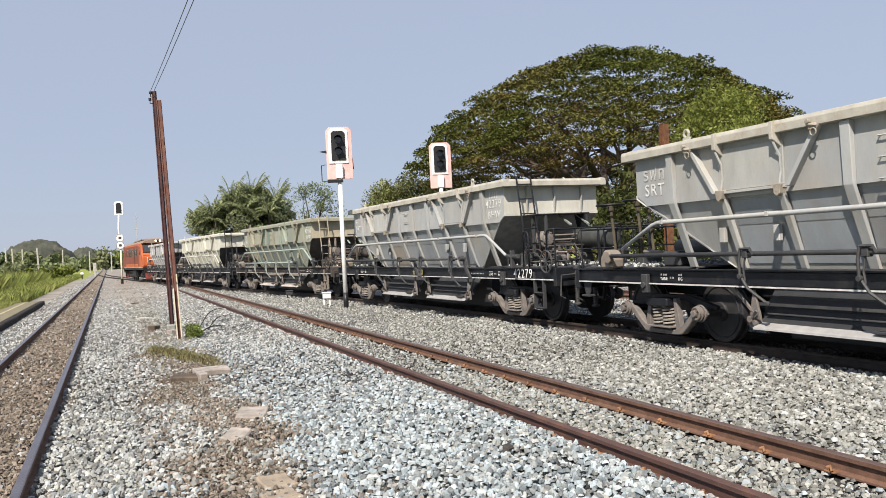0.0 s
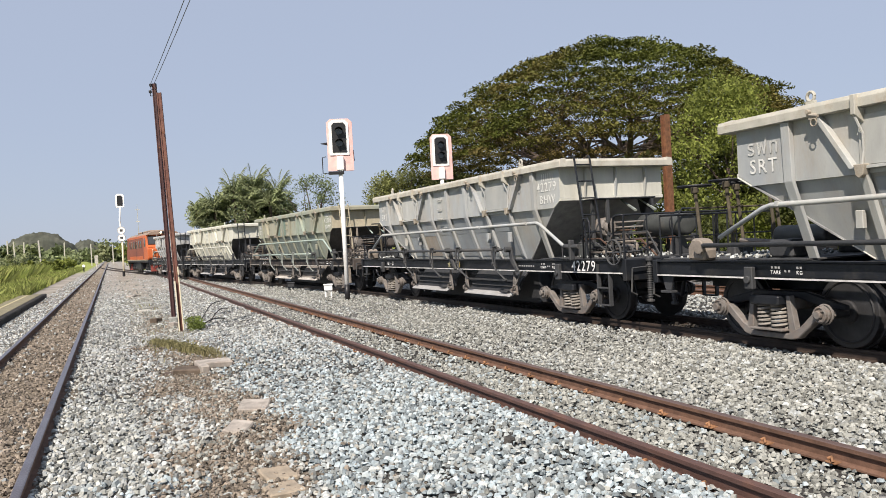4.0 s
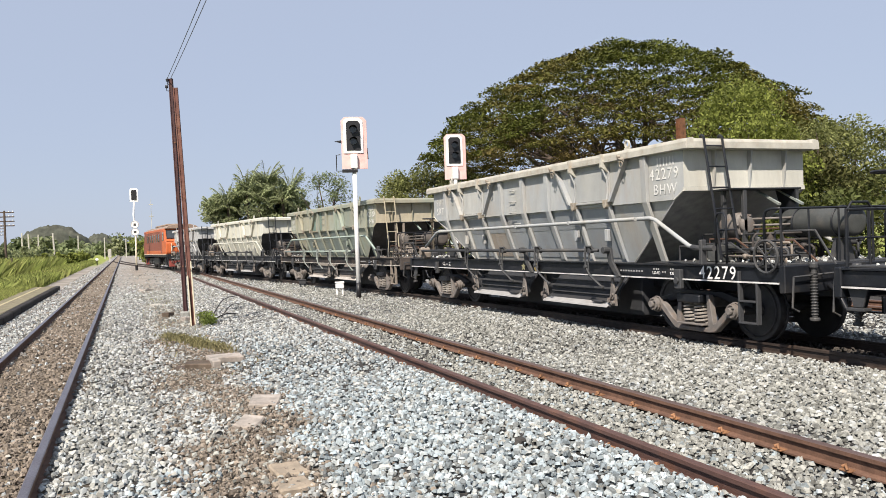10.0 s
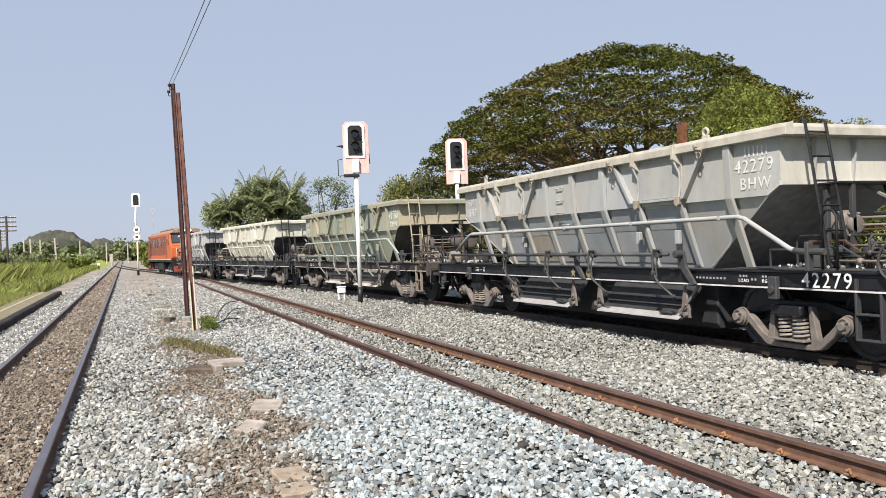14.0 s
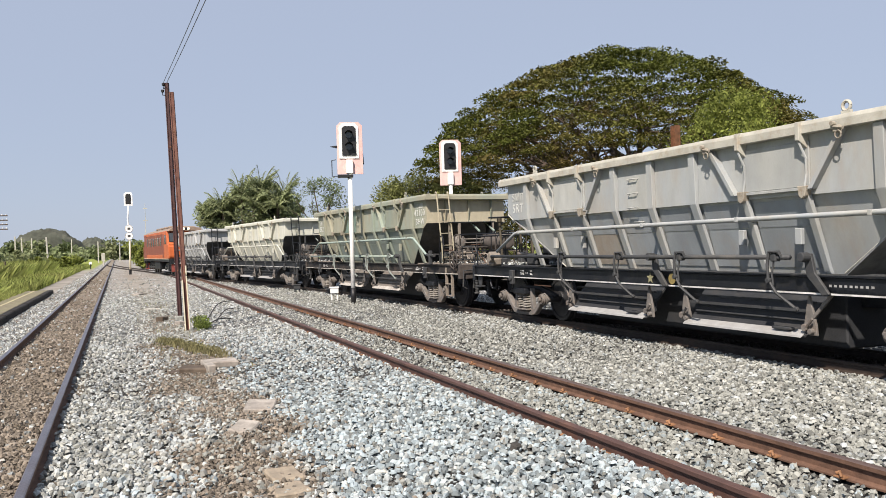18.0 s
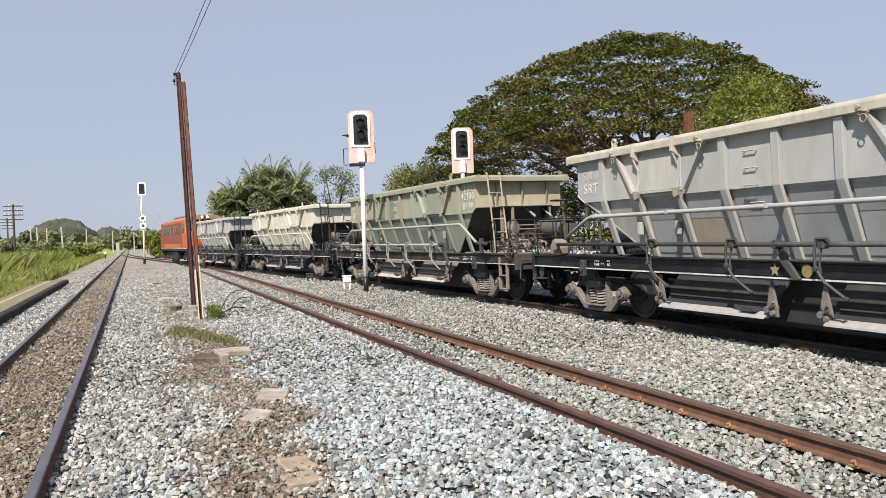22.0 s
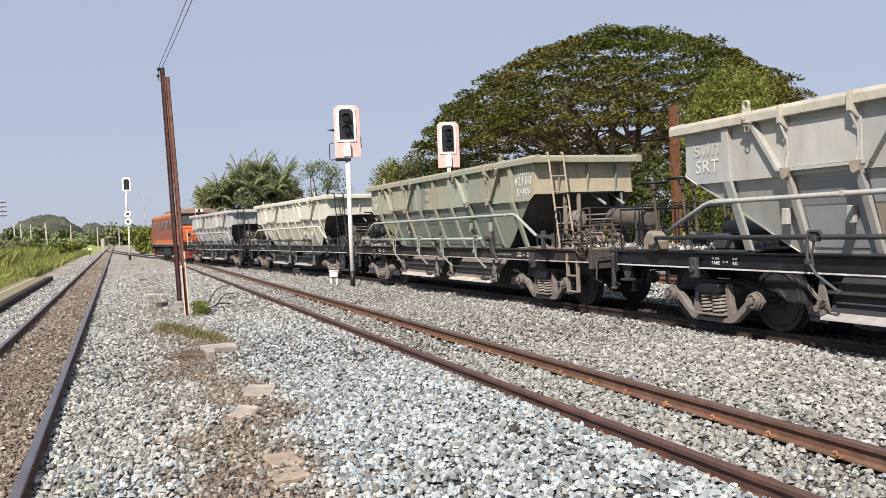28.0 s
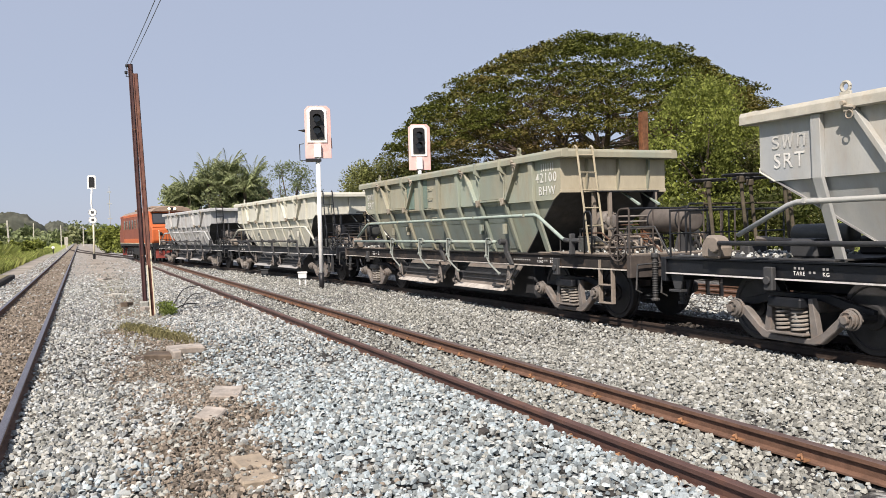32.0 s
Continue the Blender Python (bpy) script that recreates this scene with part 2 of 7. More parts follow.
# Far leaves: distance haze is mixed into the leaf colour.
M_LEAF_FAR = leaf_material("haze_tinted_green_foliage", (0.175, 0.215, 0.108), (0.225, 0.235, 0.13))
M_GRASS = leaf_material("bright_green_grass", (0.25, 0.29, 0.082), (0.305, 0.305, 0.112))
# Paler, greyer green that carries painted haze for trees and bushes farther off.
M_LEAF_PALE = leaf_material("haze_paled_green_foliage", (0.275, 0.315, 0.165), (0.33, 0.35, 0.19), 0.46)
M_WEED = leaf_material("tangled_green_weeds", (0.17, 0.225, 0.055), (0.24, 0.21, 0.09))
M_GRASS_DRY = leaf_material("dry_olive_weeds", (0.20, 0.205, 0.085), (0.29, 0.245, 0.14))


def ground_material():
    """Ballast, earth and meadow by place in the plan, with ragged borders; shade in the stone gaps is coloured in."""
    m = bpy.data.materials.new("ballast_earth_and_meadow")
    m.use_nodes = True
    nt = m.node_tree
    nodes, link = nt.nodes, nt.links.new
    bsdf = nodes["Principled BSDF"]
    geo = nodes.new("ShaderNodeNewGeometry")
    sep = nodes.new("ShaderNodeSeparateXYZ")
    link(geo.outputs["Position"], sep.inputs[0])

    def tex(kind, s, **k):
        n = nodes.new(kind)
        n.inputs["Scale"].default_value = s
        for a, v in k.items():
            n.inputs[a].default_value = v
        link(geo.outputs["Position"], n.inputs["Vector"])
        return n

    def math_(op, a, b=0.0, c=None):
        n = nodes.new("ShaderNodeMath")
        n.operation = op
        for i, v in enumerate((a, b) if c is None else (a, b, c)):
            if isinstance(v, (float, int)):
                n.inputs[i].default_value = v
            else:
                link(v, n.inputs[i])
        return n.outputs[0]

    def step(src, lo, hi):
        r = nodes.new("ShaderNodeMapRange")
        r.interpolation_type = "SMOOTHSTEP"
        r.inputs[1].default_value, r.inputs[2].default_value = lo, hi
        link(src, r.inputs[0])
        return r.outputs[0]

    def mixed(a, b, fac):
        x = nodes.new("ShaderNodeMix")
        x.data_type = "RGBA"
        for sock, val in ((x.inputs["Factor"], fac), (x.inputs["A"], a), (x.inputs["B"], b)):
            if isinstance(val, tuple):
                sock.default_value = (*val, 1)
            elif isinstance(val, float):
                sock.default_value = val
            else:
                link(val, sock)
        return x.outputs["Result"]

    wob = tex("ShaderNodeTexNoise", 0.9, Detail=4.0)
    x = math_("ADD", sep.outputs[0], math_("MULTIPLY", math_("SUBTRACT", wob.outputs["Fac"], 0.5), 1.3))
    y = sep.outputs[1]
    cells = tex("ShaderNodeTexVoronoi", 17.0)
    stone = nodes.new("ShaderNodeSeparateColor")
    link(cells.outputs["Color"], stone.inputs[0])
    speck = tex("ShaderNodeTexNoise", 30.0, Detail=5.0, Roughness=0.7)
    broad = tex("ShaderNodeTexNoise", 0.45, Detail=3.0)
    pale = mixed((0.17, 0.17, 0.165), (0.50, 0.50, 0.485), stone.outputs[0])
    # painted shade in the gaps between stone cells
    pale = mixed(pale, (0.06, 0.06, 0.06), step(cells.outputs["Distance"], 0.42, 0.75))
    earth = mixed((0.12, 0.095, 0.07), (0.29, 0.235, 0.17), stone.outputs[1])
    earth = mixed(earth, (0.23, 0.19, 0.14), step(speck.outputs["Fac"], 0.4, 0.65))
    fine_earth = mixed((0.225, 0.20, 0.17), (0.31, 0.285, 0.25), step(broad.outputs["Fac"], 0.35, 0.65))
    grass = mixed((0.18, 0.22, 0.045), (0.27, 0.30, 0.075), step(broad.outputs["Fac"], 0.3, 0.7))
    # near ground painted almost black as the shade between the loose stones
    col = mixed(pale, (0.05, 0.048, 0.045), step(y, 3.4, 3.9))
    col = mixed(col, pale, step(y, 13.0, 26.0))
    strip = math_("MULTIPLY", step(x, 0.3, 0.65), math_("SUBTRACT", 1.0, step(x, 1.2, 1.65)))
    strip = math_("MULTIPLY", strip, math_("SUBTRACT", 1.0, math_("MULTIPLY", step(stone.outputs[2], 0.35, 0.75), 0.55)))
    col = mixed(col, earth, strip)
    between = math_("MULTIPLY", step(x, -2.2, -1.5), math_("SUBTRACT", 1.0, step(x, -0.8, -0.4)))
    col = mixed(col, earth, math_("MULTIPLY", between, 0.85))
    far_path = math_("MULTIPLY", step(y, 26.0, 46.0), math_("MULTIPLY", step(x, -0.6, -0.2), math_("SUBTRACT", 1.0, step(x, 2.6, 3.2))))
    col = mixed(col, fine_earth, math_("MULTIPLY", far_path, 0.75))
    col = mixed(col, fine_earth, math_("SUBTRACT", 1.0, step(x, -2.9, -2.4)))
    col = mixed(col, grass, math_("SUBTRACT", 1.0, step(x, -4.4, -3.7)))
    col = mixed(col, grass, step(x, 19.0, 22.0))
    col = mixed(col, grass, math_("MULTIPLY", step(y, 95.0, 120.0), math_("SUBTRACT", 1.0, math_("MULTIPLY", step(x, -3.2, -2.6), math_("SUBTRACT", 1.0, step(x, 3.4, 4.0))))))
    # dark strip along the siding: the train's shade painted on the ground
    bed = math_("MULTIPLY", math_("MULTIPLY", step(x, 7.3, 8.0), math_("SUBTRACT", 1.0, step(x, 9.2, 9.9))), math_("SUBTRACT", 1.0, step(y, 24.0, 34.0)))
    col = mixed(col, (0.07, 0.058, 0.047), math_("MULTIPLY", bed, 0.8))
    link(col, bsdf.inputs["Base Color"])
    bsdf.inputs["Roughness"].default_value = 0.92
    bsdf.inputs["Specular IOR Level"].default_value = 0.2
    b = nodes.new("ShaderNodeBump")
    b.inputs["Distance"].default_value = 0.05
    link(math_("SUBTRACT", 0.8, math_("MULTIPLY", step(y, 26.0, 44.0), 0.8)), b.inputs["Strength"])
    link(math_("SUBTRACT", math_("MULTIPLY", speck.outputs["Fac"], 0.4), cells.outputs["Distance"]), b.inputs["Height"])
    link(b.outputs[0], bsdf.inputs["Normal"])
    return m


M_GROUND = ground_material()


# ---- mesh helpers ----
def mesh_of(name, bm, mat):
    me = bpy.data.meshes.new(name)
    bm.to_mesh(me)
    bm.free()
    me.materials.append(mat)
    return me


def part(name, bm, mat, parent, label="", smooth=False):
    """Links a bmesh (or a finished mesh) as one mesh object under a thing or a part."""
    me = mesh_of(name, bm, mat) if isinstance(bm, bmesh.types.BMesh) else bm
    if smooth:
        for p in me.polygons:
            p.use_smooth = True
    ob = new(name, me)
    if parent:
        ob.parent = parent
    return tagged(ob, label)


def thing(name, label, category, m=None, group="", kind=""):
    ob = new(name)
    ob.empty_display_size = 0.2
    if m is not None:
        ob.matrix_world = m
    return tagged(ob, label, category, group, kind)


def box(lo, hi, bm=None, bevel=0.0):
    """A box between two corners, with its edges rounded off by bevel."""
    one = bmesh.new()
    bmesh.ops.create_cube(one, size=1.0)
    for v in one.verts:
        v.co = Vector([lo[i] + (v.co[i] + 0.5) * (hi[i] - lo[i]) for i in range(3)])
    if bevel:
        bmesh.ops.bevel(one, geom=list(one.edges), offset=bevel, segments=1, affect="EDGES", profile=0.5)
    return joined(bm, one)


def joined(bm, one):
    if bm is None:
        return one
    me = bpy.data.meshes.new("tmp")
    one.to_mesh(me)
    one.free()
    bm.from_mesh(me)
    bpy.data.meshes.remove(me)
    return bm


def moved(bm, m):
    bm.transform(m)
    return bm


def tube(points, r, bm=None, seg=8, caps=True, taper=None):
    """A round bar or pipe along a line of points; taper gives a radius for each point."""
    bm = bm or bmesh.new()
    pts = [Vector(p) for p in points]
    rings, side = [], None
    for i, p in enumerate(pts):
        d = (pts[min(i + 1, len(pts) - 1)] - pts[max(i - 1, 0)]).normalized()
        if side is None:
            side = d.cross(Vector((0, 0, 1)) if abs(d.z) < 0.9 else Vector((1, 0, 0))).normalized()
        side = (side - d * side.dot(d)).normalized()
        up = d.cross(side)
        rr = taper[i] if taper else r
        rings.append([bm.verts.new(p + (side * math.cos(a) + up * math.sin(a)) * rr) for a in [2 * math.pi * k / seg for k in range(seg)]])
    for a, b in zip(rings, rings[1:]):
        for k in range(seg):
            bm.faces.new((a[k], a[(k + 1) % seg], b[(k + 1) % seg], b[k]))
    if caps:
        bm.faces.new(rings[0][::-1])
        bm.faces.new(rings[-1])
    return bm


def arc(c, r, a0, a1, n, plane="xz"):
    """Points on a circle; degrees."""
    out = []
    for k in range(n + 1):
        a = radians(a0 + (a1 - a0) * k / n)
        u, v = r * math.cos(a), r * math.sin(a)
        out.append({"xz": (c[0] + u, c[1], c[2] + v), "xy": (c[0] + u, c[1] + v, c[2]), "yz": (c[0], c[1] + u, c[2] + v)}[plane])
    return out


def prism(poly, y0, y1, bm=None, plane="xz", bevel=0.0):
    """A flat outline given thickness: outline in xz (depth y), yz (depth x) or xy (depth z)."""
    one = bmesh.new()
    put = {"xz": lambda u, v, d: (u, d, v), "yz": lambda u, v, d: (d, u, v), "xy": lambda u, v, d: (u, v, d)}[plane]
    a = [one.verts.new(put(u, v, y0)) for u, v in poly]
    b = [one.verts.new(put(u, v, y1)) for u, v in poly]
    one.faces.new(a)
    one.faces.new(b[::-1])
    for i in range(len(poly)):
        j = (i + 1) % len(poly)
        one.faces.new((a[i], b[i], b[j], a[j]))
    bmesh.ops.recalc_face_normals(one, faces=one.faces)
    if bevel:
        bmesh.ops.bevel(one, geom=list(one.edges), offset=bevel, segments=1, affect="EDGES", profile=0.5)
    return joined(bm, one)


def disc(c, r, depth, axis="y", bm=None, seg=24, bevel=0.0):
    """A wheel-like cylinder about its centre."""
    one = bmesh.new()
    bmesh.ops.create_cone(one, cap_ends=True, segments=seg, radius1=r, radius2=r, depth=depth)
    if bevel:
        bmesh.ops.bevel(one, geom=[e for e in one.edges if e.calc_face_angle(0) > 0.9], offset=bevel, segments=2, affect="EDGES", profile=0.5)
    turn = {"y": pose(0, 0, 0, 90), "x": pose(0, 0, 0, 0, 90), "z": Matrix()}[axis]
    one.transform(Matrix.Translation(c) @ turn)
    return joined(bm, one)


def ring(c, R, r, axis="y", bm=None, seg=24):
    """A hoop of round bar."""
    plane = {"y": "xz", "z": "xy", "x": "yz"}[axis]
    pts = arc(c, R, 0, 360, seg, plane)
    return tube(pts, r, bm, 6, caps=False)


def lettering(text, size, mat, parent, m, label, name="lettering"):
    """Raised painted characters in the built-in font; text centre at m, reading along its x, facing its z."""
    cu = bpy.data.curves.new("letters", "FONT")
    cu.body, cu.size, cu.align_x, cu.align_y, cu.extrude, cu.resolution_u = text, size, "CENTER", "CENTER", 0.0015, 3
    cu.offset, cu.space_character = size * 0.003, 1.2
    ob = bpy.data.objects.new("letters", cu)
    scene.collection.objects.link(ob)
    bpy.context.view_layer.update()
    me = bpy.data.meshes.new_from_object(ob)
    bpy.data.objects.remove(ob)
    me.transform(m)
    me.materials.clear()
    me.materials.append(mat)
    return _linked(name, me, parent, label)


def _linked(name, me, parent, label):
    ob = new(name, me)
    ob.parent = parent
    return tagged(ob, label)


def bars(name, spots, size, mat, parent, m, label):
    """Unreadable writing: plain short bars in a plane."""
    bm = bmesh.new()
    for u, v in spots:
        box((u - size[0] / 2, v - size[1] / 2, -0.0015), (u + size[0] / 2, v + size[1] / 2, 0.0015), bm)
    return tagged(part(name, moved(bm, m), mat, parent, label), kind="stuff")


# ---- the tracks' lines ----
GAUGE = 1.065
A_X, B_X = -1.175, 3.997


def c_line(y):
    """The curved siding's centre line: x and slope dx/dy at y."""
    if y < 10.93:
        return 8.542, 0.0
    if y < 44:
        u = y - 10.93
        return 8.542 - 0.002054 * u * u, -0.004108 * u
    if y < 54:
        u = y - 44
        return 6.296 - 0.1358 * u + 0.00254 * u * u, -0.1358 + 0.00508 * u
    if y < 95:
        return 5.192 - 0.085 * (y - 54), -0.085
    u = min(y - 95, 67.9)
    return 1.707 - 0.085 * u + 0.000626 * u * u, -0.085 + 0.001252 * u


RAIL = [(-0.055, -0.135), (0.055, -0.135), (0.055, -0.122), (0.010, -0.108), (0.010, -0.042), (0.034, -0.034), (0.034, -0.006), (0.026, 0.0),
        (-0.026, 0.0), (-0.034, -0.006), (-0.034, -0.034), (-0.010, -0.042), (-0.010, -0.108), (-0.055, -0.122)]


def rail(line, label, parent, mats_=None):
    """One rail swept along a list of (x, y, normal x, normal y)."""
    vs, fs, mats = [], [], []
    k = len(RAIL)
    for x, y, nx, ny in line:
        for u, z in RAIL:
            vs.append((x + u * nx, y + u * ny, z))
    for i in range(len(line) - 1):
        for j in range(k):
            a, b = i * k + j, i * k + (j + 1) % k
            fs.append((a, b, b + k, a + k))
            mats.append(1 if j in (6, 7, 8) else 0)
    fs += [tuple(range(k)), tuple(range((len(line) - 1) * k, len(line) * k))]
    mats += [0, 0]
    me = bpy.data.meshes.new("rail")
    me.from_pydata(vs, [], fs)
    for m_ in mats_ or (M_RAILWEB, M_RAILHEAD):
        me.materials.append(m_)
    me.polygons.foreach_set("material_index", mats)
    return _linked("rail", me, parent, label)


def straight_line(x, y0, y1, n=24):
    return [(x, y0 + (y1 - y0) * i / n, 1, 0) for i in range(n + 1)]


def c_rail(off, y0, y1, n):
    out = []
    for i in range(n + 1):
        y = y0 + (y1 - y0) * i / n
        x, m = c_line(y)
        l = math.hypot(1, m)
        out.append((x + off / l, y - off * m / l, 1 / l, -m / l))
    return out


track_a = thing("railway_track", "rusty metre-gauge track in brown ballast beside a low platform", "track", kind="structure")
track_b = thing("railway_track", "empty rusty metre-gauge track in pale ballast", "track", kind="structure")
track_c = thing("railway_track", "curved siding track under the ballast train", "track", kind="structure")
for sgn in (-0.5, 0.5):
    rail(straight_line(A_X + sgn * GAUGE, -25, 260), "", track_a, (M_RAILWEB, M_RAILSHINE))
    rail(straight_line(B_X + sgn * GAUGE, -25, 62.0), "", track_b, (M_RAILDARK, M_RAILDARK) if sgn < 0 else None)
    rail(c_rail(sgn * GAUGE, -25, 162, 140), "", track_c, (M_RAIL_SHADE, M_RAIL_SHADE))
track_d = thing("railway_track", "rusty disused track behind the train", "track", kind="structure")
for sgn in (-0.5, 0.5):
    rail(straight_line(13.6 + sgn * GAUGE, -20, 40), "", track_d)


def clip_mesh():
    bm = box((-0.085, -0.045, -0.125), (0.085, 0.045, -0.112), bevel=0.003)
    for s in (-1, 1):
        tube([(s * 0.085, -0.03, -0.11), (s * 0.075, -0.01, -0.085), (s * 0.045, 0.02, -0.088), (s * 0.07, 0.035, -0.1)], 0.011, bm, 5)
    return mesh_of("rail_clip", bm, M_CLIP)


CLIP = clip_mesh()
for k in range(30):
    for sgn in (-0.5, 0.5):
        ob = _linked("rail_clip", CLIP, track_b, "")
        ob.matrix_basis = pose(B_X + sgn * GAUGE, 4.2 + 0.62 * k, 0.002 * (k % 3), 0, 0, (k * 37) % 7 - 3)


# ---- ground ----
def berm(x):
    """Ballast heaped against the outer side of the empty track's first rail."""
    return 0.05 * max(0.0, 1 - abs(x - 3.15) / 0.27) ** 0.5 if 2.88 < x < 3.42 else -0.035 * min(1, (0.56 - abs(x - B_X)) / 0.1) if abs(x - B_X) < 0.56 else 0.0


def ground_height(x, y):
    near = max(0.0, min(1.0, (24 - abs(y - 8)) / 8)) * (1.0 if -6 < x < 12 else 0.0)
    h = -0.135 + near * (0.02 * noise.noise((x * 0.9, y * 0.9, 0.3)) + 0.012 * noise.noise((x * 3.1, y * 3.1, 1.7)))
    h += berm(x)
    if x > 5.2:
        h -= 0.03 * min(1, (x - 5.2)) * (x < 7)
    if x < -5:
        h -= 0.25 * min(1, (-5 - x) / 4)
    return h


def spread(marks):
    out = []
    for (a, b, n) in marks:
        out += [a + (b - a) * i / n for i in range(n)]
    return out + [marks[-1][1]]


GX = spread([(-2500, -300, 6), (-300, -60, 8), (-60, -6, 14), (-6, 12, 110), (12, 40, 20), (40, 300, 10), (300, 2500, 6)])
GY = spread([(-1500, -60, 5), (-60, 3, 9), (3, 22, 130), (22, 60, 60), (60, 200, 28), (200, 1000, 10), (1000, 4000, 5)])
gv = [(x, y, ground_height(x, y)) for y in GY for x in GX]
nx_ = len(GX)
gf = [(j * nx_ + i, j * nx_ + i + 1, (j + 1) * nx_ + i + 1, (j + 1) * nx_ + i) for j in range(len(GY) - 1) for i in range(nx_ - 1)]
gm = bpy.data.meshes.new("ground")
gm.from_pydata(gv, [], gf)
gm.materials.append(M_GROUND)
gm.polygons.foreach_set("use_smooth", [True] * len(gf))
tagged(new("ground", gm), "pale ballast, brown earth and green meadow", "ground", kind="structure")

CUBE = np.array([(x, y, z) for x in (-1, 1) for y in (-1, 1) for z in (-1, 1)], float)
CUBE_F = np.array([(0, 1, 3, 2), (4, 6, 7, 5), (0, 4, 5, 1), (2, 3, 7, 6), (0, 2, 6, 4), (1, 5, 7, 3)])


def quads_mesh(name, co, faces, mat):
    """A mesh from arrays of corners and of four-sided faces."""
    me = bpy.data.meshes.new(name)
    me.vertices.add(len(co))
    me.vertices.foreach_set("co", np.ascontiguousarray(co, dtype=np.float32).ravel())
    me.loops.add(len(faces) * 4)
    me.loops.foreach_set("vertex_index", np.ascontiguousarray(faces, dtype=np.int32).ravel())
    me.polygons.add(len(faces))
    me.polygons.foreach_set("loop_start", np.arange(0, len(faces) * 4, 4, dtype=np.int32))
    me.polygons.foreach_set("use_smooth", np.zeros(len(faces), dtype=bool))
    me.update(calc_edges=True)
    me.materials.append(mat)
    return me


def turned(rng, n):
    """n random rotations."""
    q = rng.normal(size=(n, 4))
    q /= np.linalg.norm(q, axis=1)[:, None]
    w, x, y, z = q.T
    return np.stack([np.stack([1 - 2 * (y * y + z * z), 2 * (x * y - z * w), 2 * (x * z + y * w)], 1),
                     np.stack([2 * (x * y + z * w), 1 - 2 * (x * x + z * z), 2 * (y * z - x * w)], 1),
                     np.stack([2 * (x * z - y * w), 2 * (y * z + x * w), 1 - 2 * (x * x + y * y)], 1)], 1)


def lumps(rng, n, sides):
    """n crushed stones of unit size: a jagged foot ring and a smaller jagged crown, open below."""
    a = (np.arange(sides) + rng.uniform(-0.32, 0.32, (n, sides))) * 2 * np.pi / sides
    foot = rng.uniform(0.78, 1.1, (n, sides))
    a2 = a + rng.uniform(-0.25, 0.25, (n, sides))
    crown = foot * rng.uniform(0.42, 0.86, (n, sides))
    low = np.stack([foot * np.cos(a), foot * np.sin(a), rng.uniform(-1.0, -0.55, (n, sides))], 2)
    high = np.stack([crown * np.cos(a2), crown * np.sin(a2), rng.uniform(0.35, 1.0, (n, sides))], 2)
    return np.concatenate([low, high], 1)


def leaning(rng, n, lean):
    """n rotations: any turn about the upright, then a lean to some side."""
    turn, side, tip = rng.uniform(0, 2 * np.pi, n), rng.uniform(0, 2 * np.pi, n), rng.normal(0, lean, n)
    c, s_, o, e = np.cos(turn), np.sin(turn), np.zeros(n), np.ones(n)
    about_z = np.stack([np.stack([c, -s_, o], 1), np.stack([s_, c, o], 1), np.stack([o, o, e], 1)], 1)
    k = np.stack([np.cos(side), np.sin(side), o], 1)
    cross = np.stack([np.stack([o, -k[:, 2], k[:, 1]], 1), np.stack([k[:, 2], o, -k[:, 0]], 1), np.stack([-k[:, 1], k[:, 0], o], 1)], 1)
    tipped = np.eye(3)[None] + np.sin(tip)[:, None, None] * cross + (1 - np.cos(tip))[:, None, None] * (cross @ cross)
    return tipped @ about_z


def stone_corners(rng, x, y, lo, hi, sides):
    n = len(x)
    size = (rng.uniform(lo, hi, n) * (1 + np.clip((np.hypot(x, y) - 10) / 40, 0, 1.0)))[:, None] * np.stack([rng.uniform(0.85, 1.15, n), rng.uniform(0.55, 0.9, n), rng.uniform(0.34, 0.62, n)], 1) * 0.56
    co = np.einsum("nij,nkj->nki", leaning(rng, n, 0.42), lumps(rng, n, sides) * size[:, None, :])
    co[:, :, 0] += x[:, None]
    co[:, :, 1] += y[:, None]
    co[:, :, 2] += (-0.128 + np.array([berm(v) for v in x]) + rng.uniform(-0.020, 0.034, n))[:, None]
    ring_ = [(k, (k + 1) % sides, sides + (k + 1) % sides, sides + k) for k in range(sides)]
    top = [(sides, sides + 1, sides + 2, sides + 3)] + ([(sides + 3, sides + 4, sides + 5, sides)] if sides == 6 else [])
    faces = np.array(ring_ + top)[None] + 2 * sides * np.arange(n)[:, None, None]
    return co.reshape(-1, 3), faces.reshape(-1, 4)


def stones(name, rng, x, y, lo, hi, mat, label, near=8.6):
    """Six-sided lumps close to the path, four-sided ones farther off."""
    by = y < near
    co, faces = stone_corners(rng, x[by], y[by], lo, hi, 6)
    co2, faces2 = stone_corners(rng, x[~by], y[~by], lo, hi, 4)
    me = quads_mesh(name, np.concatenate([co, co2]), np.concatenate([faces, faces2 + len(co)]), mat)
    return tagged(new(name, me), label, "ballast", kind="stuff")


rng = np.random.default_rng(4)
sx, sy = [], []
for y0, y1, per in ((3.6, 10, 980), (10, 18, 400), (18, 34, 135), (34, 62, 36), (62, 95, 10)):
    count = int((y1 - y0) * 10.7 * per)
    sx.append(rng.uniform(-2.75, 7.95, count))
    sy.append(rng.uniform(y0, y1, count))
sx, sy = np.concatenate(sx), np.concatenate(sy)
free = (sx < 7.85) & (sx < np.where(sy > 34, 8.5 - 0.11 * (sy - 20), 99))
for rx in (A_X - GAUGE / 2, A_X + GAUGE / 2, B_X - GAUGE / 2, B_X + GAUGE / 2, 8.542 - GAUGE / 2):
    free &= np.abs(sx - rx) > 0.055
free &= sx > np.where(sy > 41, -3.6, -2.68)
